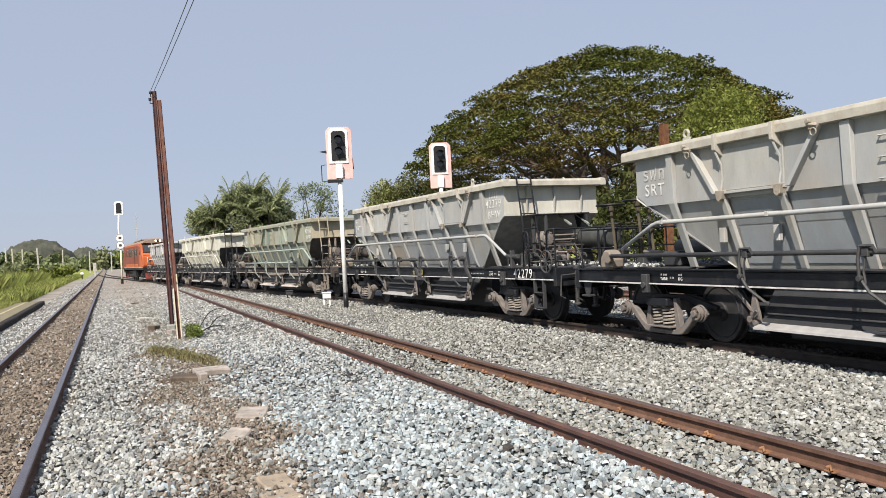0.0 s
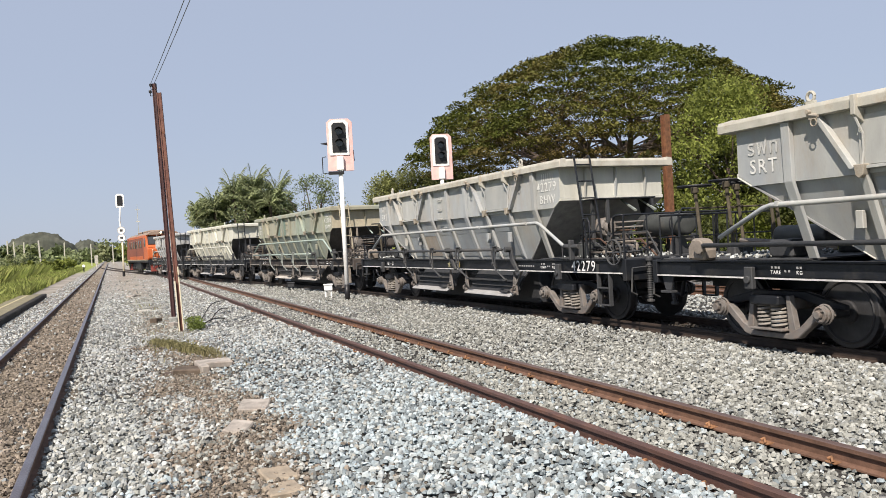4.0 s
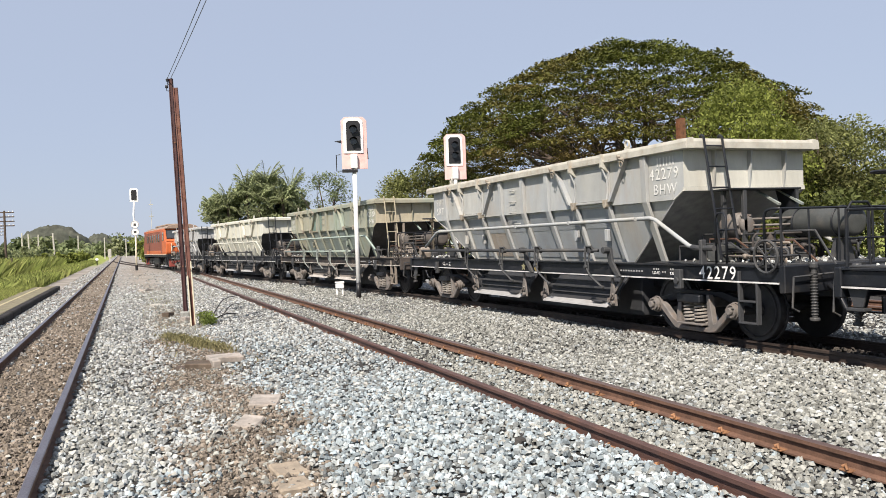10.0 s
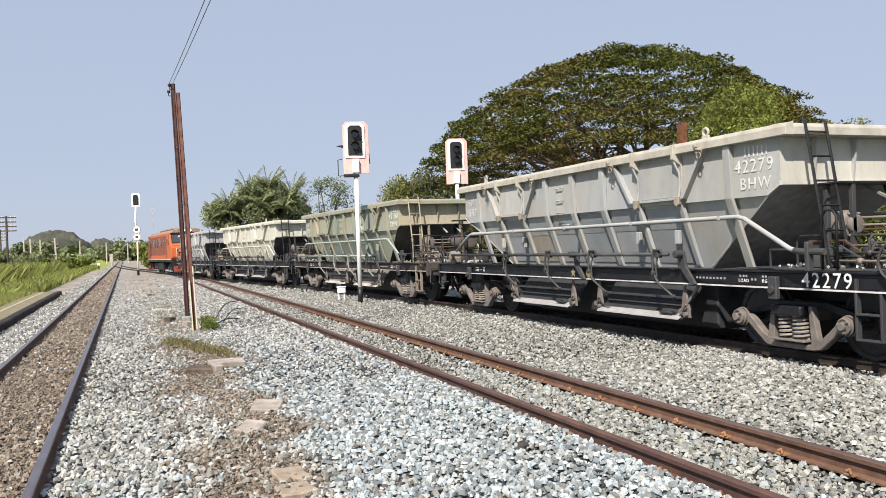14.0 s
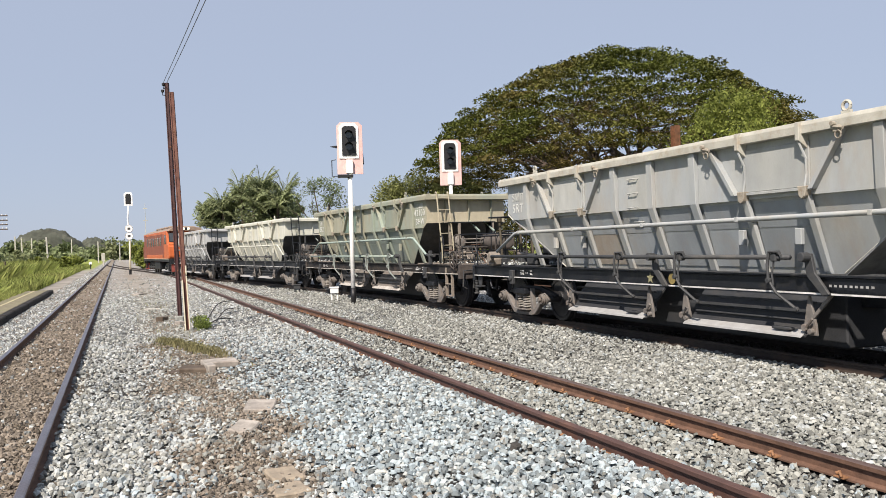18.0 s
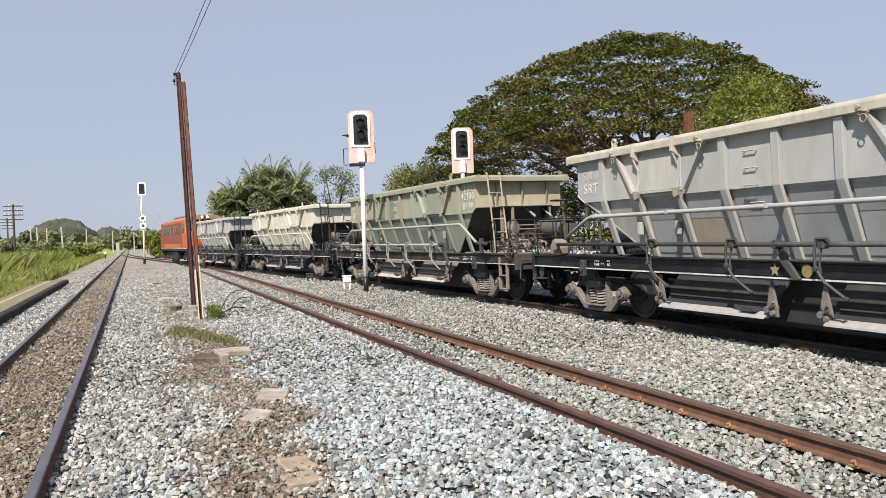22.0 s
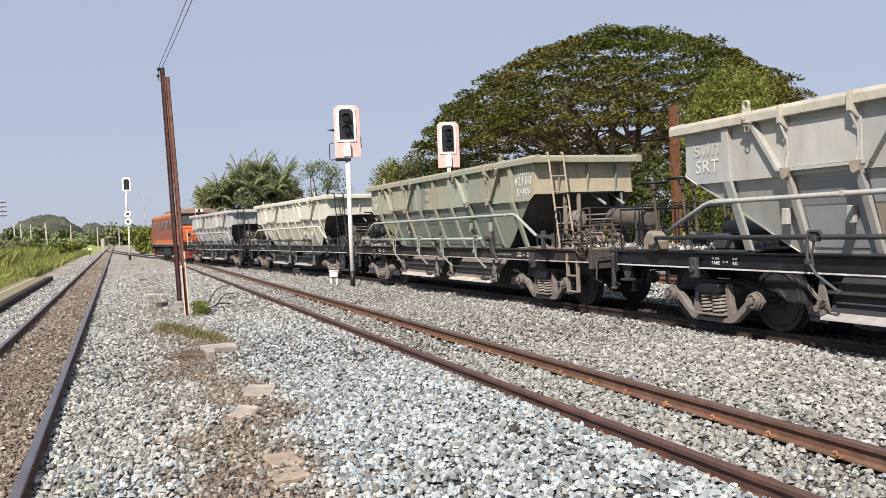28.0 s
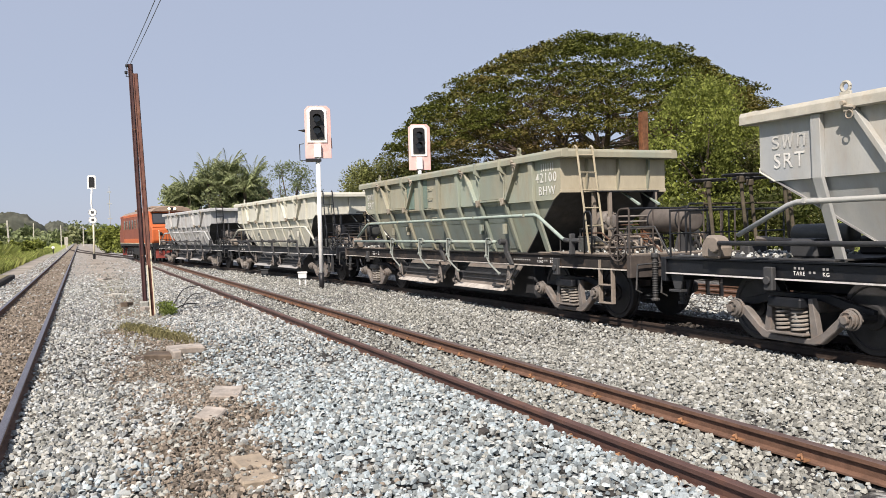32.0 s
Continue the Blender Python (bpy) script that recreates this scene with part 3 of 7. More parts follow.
free &= (sy < 62) | (sx < 3)
sx, sy = sx[free], sy[free]
wob = sx - 0.97 + 0.22 * np.sin(sy * 1.3) + 0.18 * np.sin(sy * 3.7 + sx)
odds = 0.97 * np.clip(1.75 - np.abs(wob) / 0.31, 0, 1) * (sy < 60)
odds = np.maximum(odds, np.where((sx > A_X - GAUGE / 2) & (sx < A_X + GAUGE / 2), 0.95, 0.08))
odds = np.maximum(odds, np.where((sx > -0.5) & (sx < 0.7), 0.36, 0.0))
odds = np.maximum(odds, np.where(np.abs(sx - B_X) < 0.55, 0.85, 0.0))
band = 0.70 + 0.26 * np.exp(-((sx - 6.1 - 0.25 * np.sin(sy * 0.8)) / 0.85) ** 2) * (0.75 + 0.25 * np.sin(sy * 0.47 + 1))
odds = np.maximum(odds, np.where(sx > B_X + 0.55, band, 0.0))
odds = np.maximum(odds, np.where((sx > -0.6) & (sx < 3.3), 0.55 * np.clip((sy - 14) / 16, 0, 1), 0.0))
odds = np.maximum(odds, 0.3 * np.clip((sy - 14) / 20, 0, 1))
dull = rng.random(len(sx)) < odds
thin = dull & (sx > 0.3) & (sx < 1.8) & (rng.random(len(sx)) < 0.12)
keep = ~thin & ~((sy > 36) & (sx > -0.5) & (sx < 3.1) & (rng.random(len(sx)) < np.clip((sy - 36) / 8, 0, 0.85)))
fresh = (sx > 1.3) & (sx < 4.6) & (rng.random(len(sx)) < np.clip(1.6 - (sy + 0.8 * np.sin(sx * 2.3)) / 11.0, 0, 0.9)) | ((sx > -0.4) & (sx < 0.6) & (sy < 6.5) & (rng.random(len(sx)) < 0.5))
pick = keep & ~dull & ~fresh
stones("ballast_stones", rng, sx[pick], sy[pick], 0.029, 0.070, M_STONE, "loose pale grey crushed stone between the tracks")
pick = keep & ~dull & fresh
stones("fresh_stones", rng, sx[pick], sy[pick], 0.029, 0.070, M_STONE_BLUE, "fresh blue-grey crushed stone beside the path")
near_a = (sx < A_X + GAUGE / 2) | ((sx > 0.2) & (sx < 2.0) & (sy < 16) & (rng.random(len(sx)) < 0.68))
stones("dull_stones", rng, sx[keep & dull & ~near_a], sy[keep & dull & ~near_a], 0.025, 0.060, M_STONE_DULL, "dusty olive-grey crushed stone on the path and track bed")
stones("brown_stones", rng, sx[keep & dull & near_a], sy[keep & dull & near_a], 0.023, 0.058, M_STONE_BROWN, "brown dusty crushed stone in the first track and on the path")

count = 9000
gy_ = rng.uniform(3.7, 13.5, count)
gx_ = 0.97 - 0.22 * np.sin(gy_ * 1.3) + rng.normal(0, 0.27, count)
stones("path_grit", rng, gx_, gy_, 0.012, 0.034, M_STONE_BROWN, "brown grit and small stones on the trodden path", 0)
count = 8000
yx, yy = rng.uniform(9.25, 12.9, count), rng.uniform(5, 24, count)
stones("yard_stones", rng, yx, yy, 0.035, 0.075, M_STONE, "pale crushed stone between the siding and the yard", 0)
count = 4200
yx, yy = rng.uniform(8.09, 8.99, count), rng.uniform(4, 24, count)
stones("siding_stones", rng, yx, yy, 0.03, 0.07, M_STONE_SHADE, "crushed stone between the siding's rails, coloured dark as train shade", 0)


# ---- low platform ----
M_KERB = material("dark_weathered_kerb", (0.018, 0.015, 0.013), 0.95, vary=0.3, dirt=(0.06, 0.05, 0.038), dirt_amount=0.5)
M_LINE = material("worn_yellow_line_paint", (0.46, 0.40, 0.24), 0.85, vary=0.2, dirt=(0.22, 0.19, 0.12), dirt_amount=0.9, dirt_scale=3)
plat = thing("platform", "low earth platform with a dark concrete kerb beside the track", "platform", kind="structure")
for k in range(28):
    y = -12 + 1.9 * k
    part("kerb_stone", box((-2.92, y + 0.01, -0.16), (-2.72, y + 1.89, 0.045 + 0.006 * (k % 3)), bevel=0.025), M_KERB, plat)
part("edge_line", box((-3.49, -12, 0.044), (-3.40, 40.5, 0.049)), M_LINE, plat, "worn pale yellow platform line")
part("platform_surface", box((-4.6, -12, -0.2), (-2.92, 41, 0.045), bevel=0.02), material("trodden_earth", (0.205, 0.178, 0.115), 0.95, vary=0.25, dirt=(0.165, 0.17, 0.07), dirt_amount=0.7, dirt_scale=1.3), plat)


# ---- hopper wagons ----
# The sheets face downwards; their shade is put into this darker colour.
M_SLOPE = material("shade_toned_slope_sheet", (0.30, 0.30, 0.30), 0.65, vary=0.2, dirt=(0.17, 0.155, 0.14), dirt_amount=0.5, dirt_scale=1.5)
M_DUSTY = material("dusty_brown_end_beam", (0.05, 0.045, 0.042), 0.8, vary=0.2, dirt=(0.13, 0.105, 0.085), dirt_amount=0.5)
M_LEVER = material("dirty_teal_lever_paint", (0.25, 0.28, 0.26), 0.6, vary=0.2, dirt=(0.16, 0.12, 0.09), dirt_amount=0.6, dirt_scale=6)
M_HEAD_RUST = material("dark_rusty_pipe", (0.10, 0.055, 0.038), 0.8, vary=0.2, dirt=(0.15, 0.09, 0.06), dirt_amount=0.5)
M_CLAMP = material("brown_stained_steel", (0.33, 0.295, 0.24), 0.75, vary=0.2, dirt=(0.2, 0.12, 0.07), dirt_amount=0.6, dirt_scale=15)
RIM_X, RIM_Y, RIM_Z0, RIM_Z1 = 5.06, 1.22, 2.67, 2.83
SIDE_X, SIDE_Y, KINK_Z, END_Z, FOOT_Z = 4.84, 1.11, 1.98, 2.12, 1.05
SLOPE = (END_Z - FOOT_Z) / (SIDE_X - 3.15)
LEAN, INSET = 0.30, 0.05


def side_y(z):
    return SIDE_Y if z > KINK_Z else SIDE_Y - INSET - (KINK_Z - z) * LEAN


M_COLUMN = material("olive_brown_column_paint", (0.07, 0.058, 0.04), 0.75, vary=0.2, dirt=(0.13, 0.105, 0.07), dirt_amount=0.5, dirt_scale=6)
# Chute steel coloured near black for the shade under the sill.
M_DOOR_DARK = material("shade_dark_door_steel", (0.034, 0.036, 0.04), 0.6, dirt=(0.07, 0.064, 0.056), dirt_amount=0.5, vary=0.15, scale=3)
M_GEAR = material("pale_brown_dusty_casting", (0.25, 0.215, 0.18), 0.75, vary=0.2, dirt=(0.16, 0.12, 0.09), dirt_amount=0.5, dirt_scale=6)
M_SPRING = material("pale_dusty_spring_steel", (0.29, 0.265, 0.235), 0.7, vary=0.15, dirt=(0.19, 0.14, 0.10), dirt_amount=0.4, dirt_scale=9)


def bogie(wagon, x0):
    """A three-piece bogie under the wagon at x0, with springs and axle boxes on both sides."""
    truck = part("bogie", box((x0 - 0.16, -0.92, 0.42), (x0 + 0.16, 0.92, 0.60), bevel=0.02), M_CAST, wagon, "dusty cast steel bogie")
    outline = [(-0.92, 0.47), (-0.93, 0.40), (-0.76, 0.37), (-0.44, 0.11), (-0.34, 0.09), (0.34, 0.09), (0.44, 0.11), (0.76, 0.37), (0.93, 0.40), (0.92, 0.47),
               (0.72, 0.47), (0.47, 0.25), (0.40, 0.22), (0.28, 0.16), (-0.28, 0.16), (-0.40, 0.22), (-0.47, 0.25), (-0.72, 0.47)]
    top = [(-0.98, 0.47), (-0.74, 0.47), (-0.30, 0.58), (0.30, 0.58), (0.74, 0.47), (0.98, 0.47), (0.98, 0.52), (0.40, 0.66), (-0.40, 0.66), (-0.98, 0.52)]
    for s in (-1, 1):
        f = prism([(x0 + u, v) for u, v in outline], s * 0.85, s * 0.96, bevel=0.012)
        part("top_chord", prism([(x0 + u, v) for u, v in top], s * 0.70, s * 0.78, bevel=0.008), M_BLACK, truck, "dark upper chord")
        for e in (-0.36, 0.36):
            prism([(x0 + e - 0.06, 0.14), (x0 + e + 0.06, 0.14), (x0 + e * 0.82 + 0.03, 0.62), (x0 + e * 0.82 - 0.03, 0.62)], s * 0.87, s * 0.955, f, bevel=0.006)
        part("side_frame", f, M_CAST, truck)
        for e in (-0.115, 0.115):
            sp = None
            coil = [(x0 + e + 0.092 * math.cos(a), s * 0.91 + 0.092 * math.sin(a), 0.215 + 0.049 * a / (2 * math.pi)) for a in [2 * math.pi * q / 14 for q in range(14 * 6)]]

            part("coil_spring", tube(coil, 0.0165, sp, 5), M_SPRING, truck, "pale dusty coil spring")
        part("bolster_end", box((x0 - 0.25, s * 0.96 - 0.10, 0.50), (x0 + 0.25, s * 0.96 + 0.10, 0.62), bevel=0.02), M_BLACK, truck, "dark bolster end")
        part("spring_plate", box((x0 - 0.27, s * 0.93 - 0.11, 0.185), (x0 + 0.27, s * 0.93 + 0.11, 0.215), bevel=0.008), M_CAST, truck)
        for e in (-0.85, 0.85):
            b = disc((x0 + e, s * 0.96, 0.43), 0.095, 0.14, "y", None, 18, 0.015)
            for k in range(3):
                ring((x0 + e, s * (0.95 + 0.04 * k), 0.43), 0.112 - 0.014 * k, 0.014, "y", b, 18)
            disc((x0 + e, s * 1.06, 0.43), 0.05, 0.05, "y", b, 12, 0.01)
            for a in range(0, 360, 120):
                disc((x0 + e + 0.07 * math.cos(radians(a + 45)), s * 1.05, 0.43 + 0.07 * math.sin(radians(a + 45))), 0.016, 0.02, "y", b, 6)
            part("axle_box", b, M_CAST, truck, "ribbed axle box cover")
    for e in (-0.85, 0.85):
        w = part("wheelset", tube([(0, -0.95, 0), (0, 0.95, 0)], 0.065, None, 12), M_WHEEL, wagon, "dark steel wheels on an axle")
        w.matrix_basis = pose(x0 + e, 0, 0.43)
        for s in (-1, 1):
            b = disc((0, s * 0.54, 0), 0.43, 0.10, "y", None, 36, 0.012)
            disc((0, s * 0.48, 0), 0.455, 0.03, "y", b, 36, 0.008)
            disc((0, s * 0.60, 0), 0.14, 0.06, "y", b, 18, 0.015)
            ring((0, s * 0.592, 0), 0.36, 0.016, "y", b, 30)
            part("wheel", b, M_WHEEL, w)



def hopper_wagon(paint, name="hopper_wagon"):
    """A bogie ballast hopper: x towards the train's leading end, y away from the tracks' near side, z from the rail heads."""
    w = thing(name, "", "wagon")
    # hopper shell
    bm = bmesh.new()
    kx = SIDE_X - (END_Z - KINK_Z) / SLOPE
    fx = SIDE_X - (END_Z - FOOT_Z) / SLOPE

    def loop(pts):
        bm.faces.new([bm.verts.new(p) for p in pts])

    for s in (-1, 1):
        loop([(-SIDE_X, s * SIDE_Y, RIM_Z0 + 0.03), (SIDE_X, s * SIDE_Y, RIM_Z0 + 0.03), (SIDE_X, s * SIDE_Y, END_Z), (kx, s * SIDE_Y, KINK_Z), (-kx, s * SIDE_Y, KINK_Z), (-SIDE_X, s * SIDE_Y, END_Z)])
        loop([(-kx, s * SIDE_Y, KINK_Z), (kx, s * SIDE_Y, KINK_Z), (kx, s * side_y(KINK_Z), KINK_Z), (-kx, s * side_y(KINK_Z), KINK_Z)])
        loop([(-kx, s * side_y(KINK_Z), KINK_Z), (kx, s * side_y(KINK_Z), KINK_Z), (fx, s * side_y(FOOT_Z), FOOT_Z), (-fx, s * side_y(FOOT_Z), FOOT_Z)])
        e = s
        loop([(e * SIDE_X, -SIDE_Y, RIM_Z0 + 0.03), (e * SIDE_X, SIDE_Y, RIM_Z0 + 0.03), (e * SIDE_X, SIDE_Y, END_Z), (e * SIDE_X, -SIDE_Y, END_Z)])
    bmesh.ops.remove_doubles(bm, verts=bm.verts, dist=0.001)
    bmesh.ops.recalc_face_normals(bm, faces=bm.faces)
    bmesh.ops.solidify(bm, geom=bm.faces[:], thickness=0.02)
    part("hopper_body", bm, paint, w, "welded sloping-sided steel hopper")
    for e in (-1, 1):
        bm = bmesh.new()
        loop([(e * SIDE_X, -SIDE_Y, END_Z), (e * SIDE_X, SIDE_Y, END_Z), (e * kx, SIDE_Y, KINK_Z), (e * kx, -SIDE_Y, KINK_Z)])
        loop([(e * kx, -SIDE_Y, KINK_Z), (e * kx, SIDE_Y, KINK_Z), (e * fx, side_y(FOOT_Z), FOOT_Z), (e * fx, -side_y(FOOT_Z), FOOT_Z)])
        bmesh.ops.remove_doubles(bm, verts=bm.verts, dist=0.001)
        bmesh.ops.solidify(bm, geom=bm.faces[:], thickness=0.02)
        part("slope_sheet", bm, M_SLOPE, w, "sloping end sheet with its underside shade in the colour")
    # rim
    bm = bmesh.new()
    for s in (-1, 1):
        prism([(s * (SIDE_Y - 0.02), RIM_Z0), (s * RIM_Y, RIM_Z0 + 0.005), (s * RIM_Y, RIM_Z0 + 0.10), (s * (RIM_Y - 0.02), RIM_Z1 - 0.015), (s * (SIDE_Y - 0.02), RIM_Z1)], -RIM_X, RIM_X, bm, "yz", 0.004)
        prism([(s * (SIDE_X - 0.02), RIM_Z0 + 0.002), (s * (RIM_X - 0.001), RIM_Z0 + 0.007), (s * (RIM_X - 0.001), RIM_Z0 + 0.10), (s * (RIM_X - 0.02), RIM_Z1 - 0.017), (s * (SIDE_X - 0.02), RIM_Z1 - 0.002)], -RIM_Y + 0.03, RIM_Y - 0.03, bm, "xz", 0.004)
    part("rim", bm, paint, w, "pale steel rim along the hopper top")
    # end panel skirts
    for e in (-1, 1):
        part("end_panel", box((e * SIDE_X - 0.02, -SIDE_Y - 0.004, END_Z - 0.03), (e * (SIDE_X + 0.012) + 0.012, SIDE_Y + 0.004, END_Z + 0.03), bevel=0.004), paint, w)
        part("end_wall", box((min(e * (SIDE_X + 0.001), e * (SIDE_X + 0.006)), -SIDE_Y + 0.004, END_Z + 0.034), (max(e * (SIDE_X + 0.001), e * (SIDE_X + 0.006)), SIDE_Y - 0.004, RIM_Z0 - 0.002)), paint, w)
        # pale strip on the sheet's edge, shaped to draw its highlight line
        for s in (-1, 1):
            part("slope_edge", tube([(e * SIDE_X, s * (SIDE_Y + 0.004), END_Z - 0.02), (e * kx, s * (SIDE_Y + 0.004), KINK_Z), (e * (kx - 0.01), s * (side_y(KINK_Z) + 0.004), KINK_Z - 0.01), (e * fx, s * (side_y(FOOT_Z) + 0.004), FOOT_Z + 0.01)], 0.011, None, 6), paint, w, "edge strip drawing the highlight along the slope sheet")
        for y in (-0.6, 0.05, 0.7):
            part("end_rib", prism([(e * SIDE_X, 2.12), (e * (SIDE_X + 0.03), 2.12), (e * (SIDE_X + 0.10), 2.67), (e * SIDE_X, 2.67)], y - 0.012, y + 0.012), paint, w)
    # side posts and ribs
    for s in (-1, 1):
        for x in (-3.97, -0.97, 0.0, 0.97, 3.97):
            yo = SIDE_Y + 0.055
            p = prism([(s * SIDE_Y, RIM_Z0), (s * (yo + 0.02), RIM_Z0), (s * yo, KINK_Z), (s * (side_y(FOOT_Z) + 0.05), FOOT_Z), (s * side_y(FOOT_Z), FOOT_Z), (s * SIDE_Y, KINK_Z)], x - 0.065, x + 0.065, None, "yz", 0.006)
            if abs(x) > 3:
                prism([(s * (side_y(FOOT_Z) + 0.0), FOOT_Z), (s * (side_y(FOOT_Z) + 0.05), FOOT_Z), (s * 1.0, 1.04), (s * 0.9, 1.04)], x - 0.065, x + 0.065, p, "yz")
            part("side_post", p, paint, w)
        for x in (-2.95, -1.95, 1.95, 2.95):
            part("lower_rib", prism([(s * SIDE_Y, KINK_Z + 0.05), (s * (SIDE_Y + 0.05), KINK_Z), (s * (side_y(FOOT_Z) + 0.055), FOOT_Z), (s * side_y(FOOT_Z), FOOT_Z)], x - 0.045, x + 0.045, None, "yz", 0.005), paint, w)
            part("hinge_bracket", prism([(s * SIDE_Y, RIM_Z1), (s * (RIM_Y + 0.04), RIM_Z1 - 0.02), (s * (RIM_Y + 0.04), 2.60), (s * (RIM_Y - 0.02), 2.56), (s * SIDE_Y, 2.50)], x - 0.03, x + 0.03, None, "yz", 0.005), paint, w)
            part("hinge_strap", tube([(x, s * (RIM_Y + 0.01), 2.58), (x + 0.03, s * (SIDE_Y + 0.05), 2.40), (x + 0.015, s * (SIDE_Y + 0.03), 2.22), (x, s * (SIDE_Y + 0.05), 2.05)], 0.015, None, 6), paint, w)
            part("pivot_lug", prism([(x - 0.07, 2.08), (x + 0.07, 2.08), (x + 0.045, 1.96), (x, 1.93), (x - 0.045, 1.96)], s * SIDE_Y, s * (SIDE_Y + 0.10), bevel=0.008), M_CLAMP, w, "brownish worn pivot lug")
        for x0, x1 in ((1.35, 1.80), (3.50, 3.05), (-3.50, -3.05), (-1.35, -1.80)):
            bm = prism([(x0 - 0.035, RIM_Z0), (x0 + 0.035, RIM_Z0), (x1 + 0.035, 2.04), (x1 - 0.035, 2.04)], s * SIDE_Y, s * (SIDE_Y + 0.085), bevel=0.004)
            part("brace", bm, paint, w)
        for x in (-3.5, -1.35, 1.35, 3.5):
            cl = box((x - 0.045, s * (RIM_Y + 0.01) - 0.03, RIM_Z0 - 0.05), (x + 0.045, s * (RIM_Y + 0.01) + 0.03, RIM_Z0 + 0.03), bevel=0.012)
            tube([(x - 0.05, s * (RIM_Y + 0.04), RIM_Z0 + 0.02), (x + 0.10, s * (RIM_Y + 0.04), RIM_Z0 - 0.01)], 0.02, cl, 6)
            ring((x + 0.04, s * (RIM_Y + 0.045), RIM_Z0 - 0.075), 0.042, 0.008, "y", cl, 14)
            disc((x - 0.03, s * (RIM_Y + 0.045), RIM_Z0 + 0.05), 0.028, 0.05, "y", cl, 10, 0.006)
            part("rim_clamp", cl, M_CLAMP, w, "brownish worn clamp and ring on the rim")
        for x0, x1 in ((-3.02, -1.88), (1.88, 3.02)):
            part("door_bar", box((x0, s * (SIDE_Y + 0.03) - 0.03, 2.03), (x1, s * (SIDE_Y + 0.03) + 0.03, 2.065), bevel=0.004), paint, w)
            part("door_panel", box((x0 + 0.02, s * (SIDE_Y + 0.012) - 0.012, 2.07), (x1 - 0.02, s * (SIDE_Y + 0.012) + 0.012, 2.60), bevel=0.006), paint, w)
        for x in (-3.6, 0.5, 3.55):
            if abs(x) > 1:
                lug = ring((x, s * (SIDE_Y + 0.03), RIM_Z1 + 0.075), 0.052, 0.019, "y", None, 18)
                box((x - 0.07, s * (SIDE_Y + 0.03) - 0.017, RIM_Z1 - 0.03), (x + 0.07, s * (SIDE_Y + 0.03) + 0.017, RIM_Z1 + 0.028), lug, 0.005)
                part("lifting_lug", lug, paint, w, "steel lifting eye on the rim")
        for k in range(4):
            z = 2.45 - 0.22 * k
            part("rung", tube([(-0.59, s * (side_y(z) + 0.005), z), (-0.59, s * (side_y(z) + 0.04), z), (-0.37, s * (side_y(z) + 0.04), z), (-0.37, s * (side_y(z) + 0.005), z)], 0.010, None, 6), paint, w)
        # pipes along the side
        y = s * 1.30
        part("side_rail_pipe", tube([(-5.02, y, 1.36), (-4.25, y, 1.69)] + [(-4.12, y, 1.72), (4.30, y, 1.73), (4.42, y, 1.70), (5.15, y, 1.32), (5.30, y, 1.29), (5.62, y, 1.29)], 0.031, None, 8), paint, w, "pale tubular side rail", True)
        sock = tube([(5.22, y, 1.30), (5.34, y, 1.285), (5.66, y, 1.285)], 0.039, None, 10)
        box((5.40, y - 0.045, 1.06), (5.46, y + 0.045, 1.40), sock, 0.01)
        part("rail_socket", sock, M_CHUTE, w, "dark socket and post at the side rail's end")
        for x in (-4.0, -2.0, 0.0, 2.0, 3.97):
            part("pipe_bracket", prism([(x - 0.025, 1.70), (x + 0.025, 1.70), (x + 0.025, 1.76), (x - 0.025, 1.76)], s * 1.0, s * 1.34, bevel=0.004), paint, w)
        part("operating_shaft", tube([(-5.40, s * 1.26, 1.26), (2.80, s * 1.26, 1.26)], 0.030, None, 8), M_CHUTE, w, "dark door-operating shaft", True)
        part("shaft_casting", disc((-5.50, s * 1.24, 1.24), 0.10, 0.06, "y", prism([(-5.80, 1.06), (-5.46, 1.06), (-5.44, 1.22), (-5.54, 1.34), (-5.70, 1.36), (-5.80, 1.24)], s * 0.98, s * 1.20, bevel=0.03), 14, 0.015), M_GEAR, w, "dusty brown gear casting")
        for x in (-2.44, -0.69, 0.80, 2.57):
            lev = tube([(x + 0.13, s * 1.28, 1.25), (x + 0.10, s * 1.30, 1.325), (x - 0.05, s * 1.31, 1.325), (x - 0.07, s * 1.32, 1.18), (x - 0.06, s * 1.32, 1.0), (x + 0.05, s * 1.31, 0.84), (x + 0.29, s * 1.22, 0.64)], 0.019, None, 6)
            box((x - 0.045, s * 1.26 - 0.045, 1.21), (x + 0.045, s * 1.26 + 0.045, 1.31), lev, 0.01)
            tube([(x - 0.01, s * 1.27, 1.24), (x - 0.03, s * 1.29, 1.05), (x + 0.0, s * 1.30, 0.93)], 0.013, lev, 6)
            disc((x - 0.05, s * 1.33, 0.985), 0.034, 0.05, "y", lev, 12, 0.008)
            disc((x + 0.27, s * 1.225, 0.655), 0.028, 0.05, "y", lev, 10, 0.008)
            part("door_lever", lev, M_CHUTE, w, "bent steel door lever")
        for x in (0.05, 2.97):
            arm = prism([(x - 0.07, 1.30), (x + 0.05, 1.30), (x + 0.10, 1.08), (x + 0.30, 0.84), (x + 0.20, 0.82), (x - 0.02, 1.04)], s * 1.13, s * 1.17, bevel=0.006)
            disc((x, s * 1.22, 1.26), 0.055, 0.12, "y", arm, 14, 0.01)
            part("shaft_bearing", arm, M_CHUTE, w, "dull grey plate carrying the operating shaft")
        for x in (-2.66, 2.21):
            part("hook_plate", box((x - 0.53, s * 0.99 - 0.03, 1.40), (x - 0.43, s * 0.99 + 0.03, 1.60), bevel=0.008), paint, w)
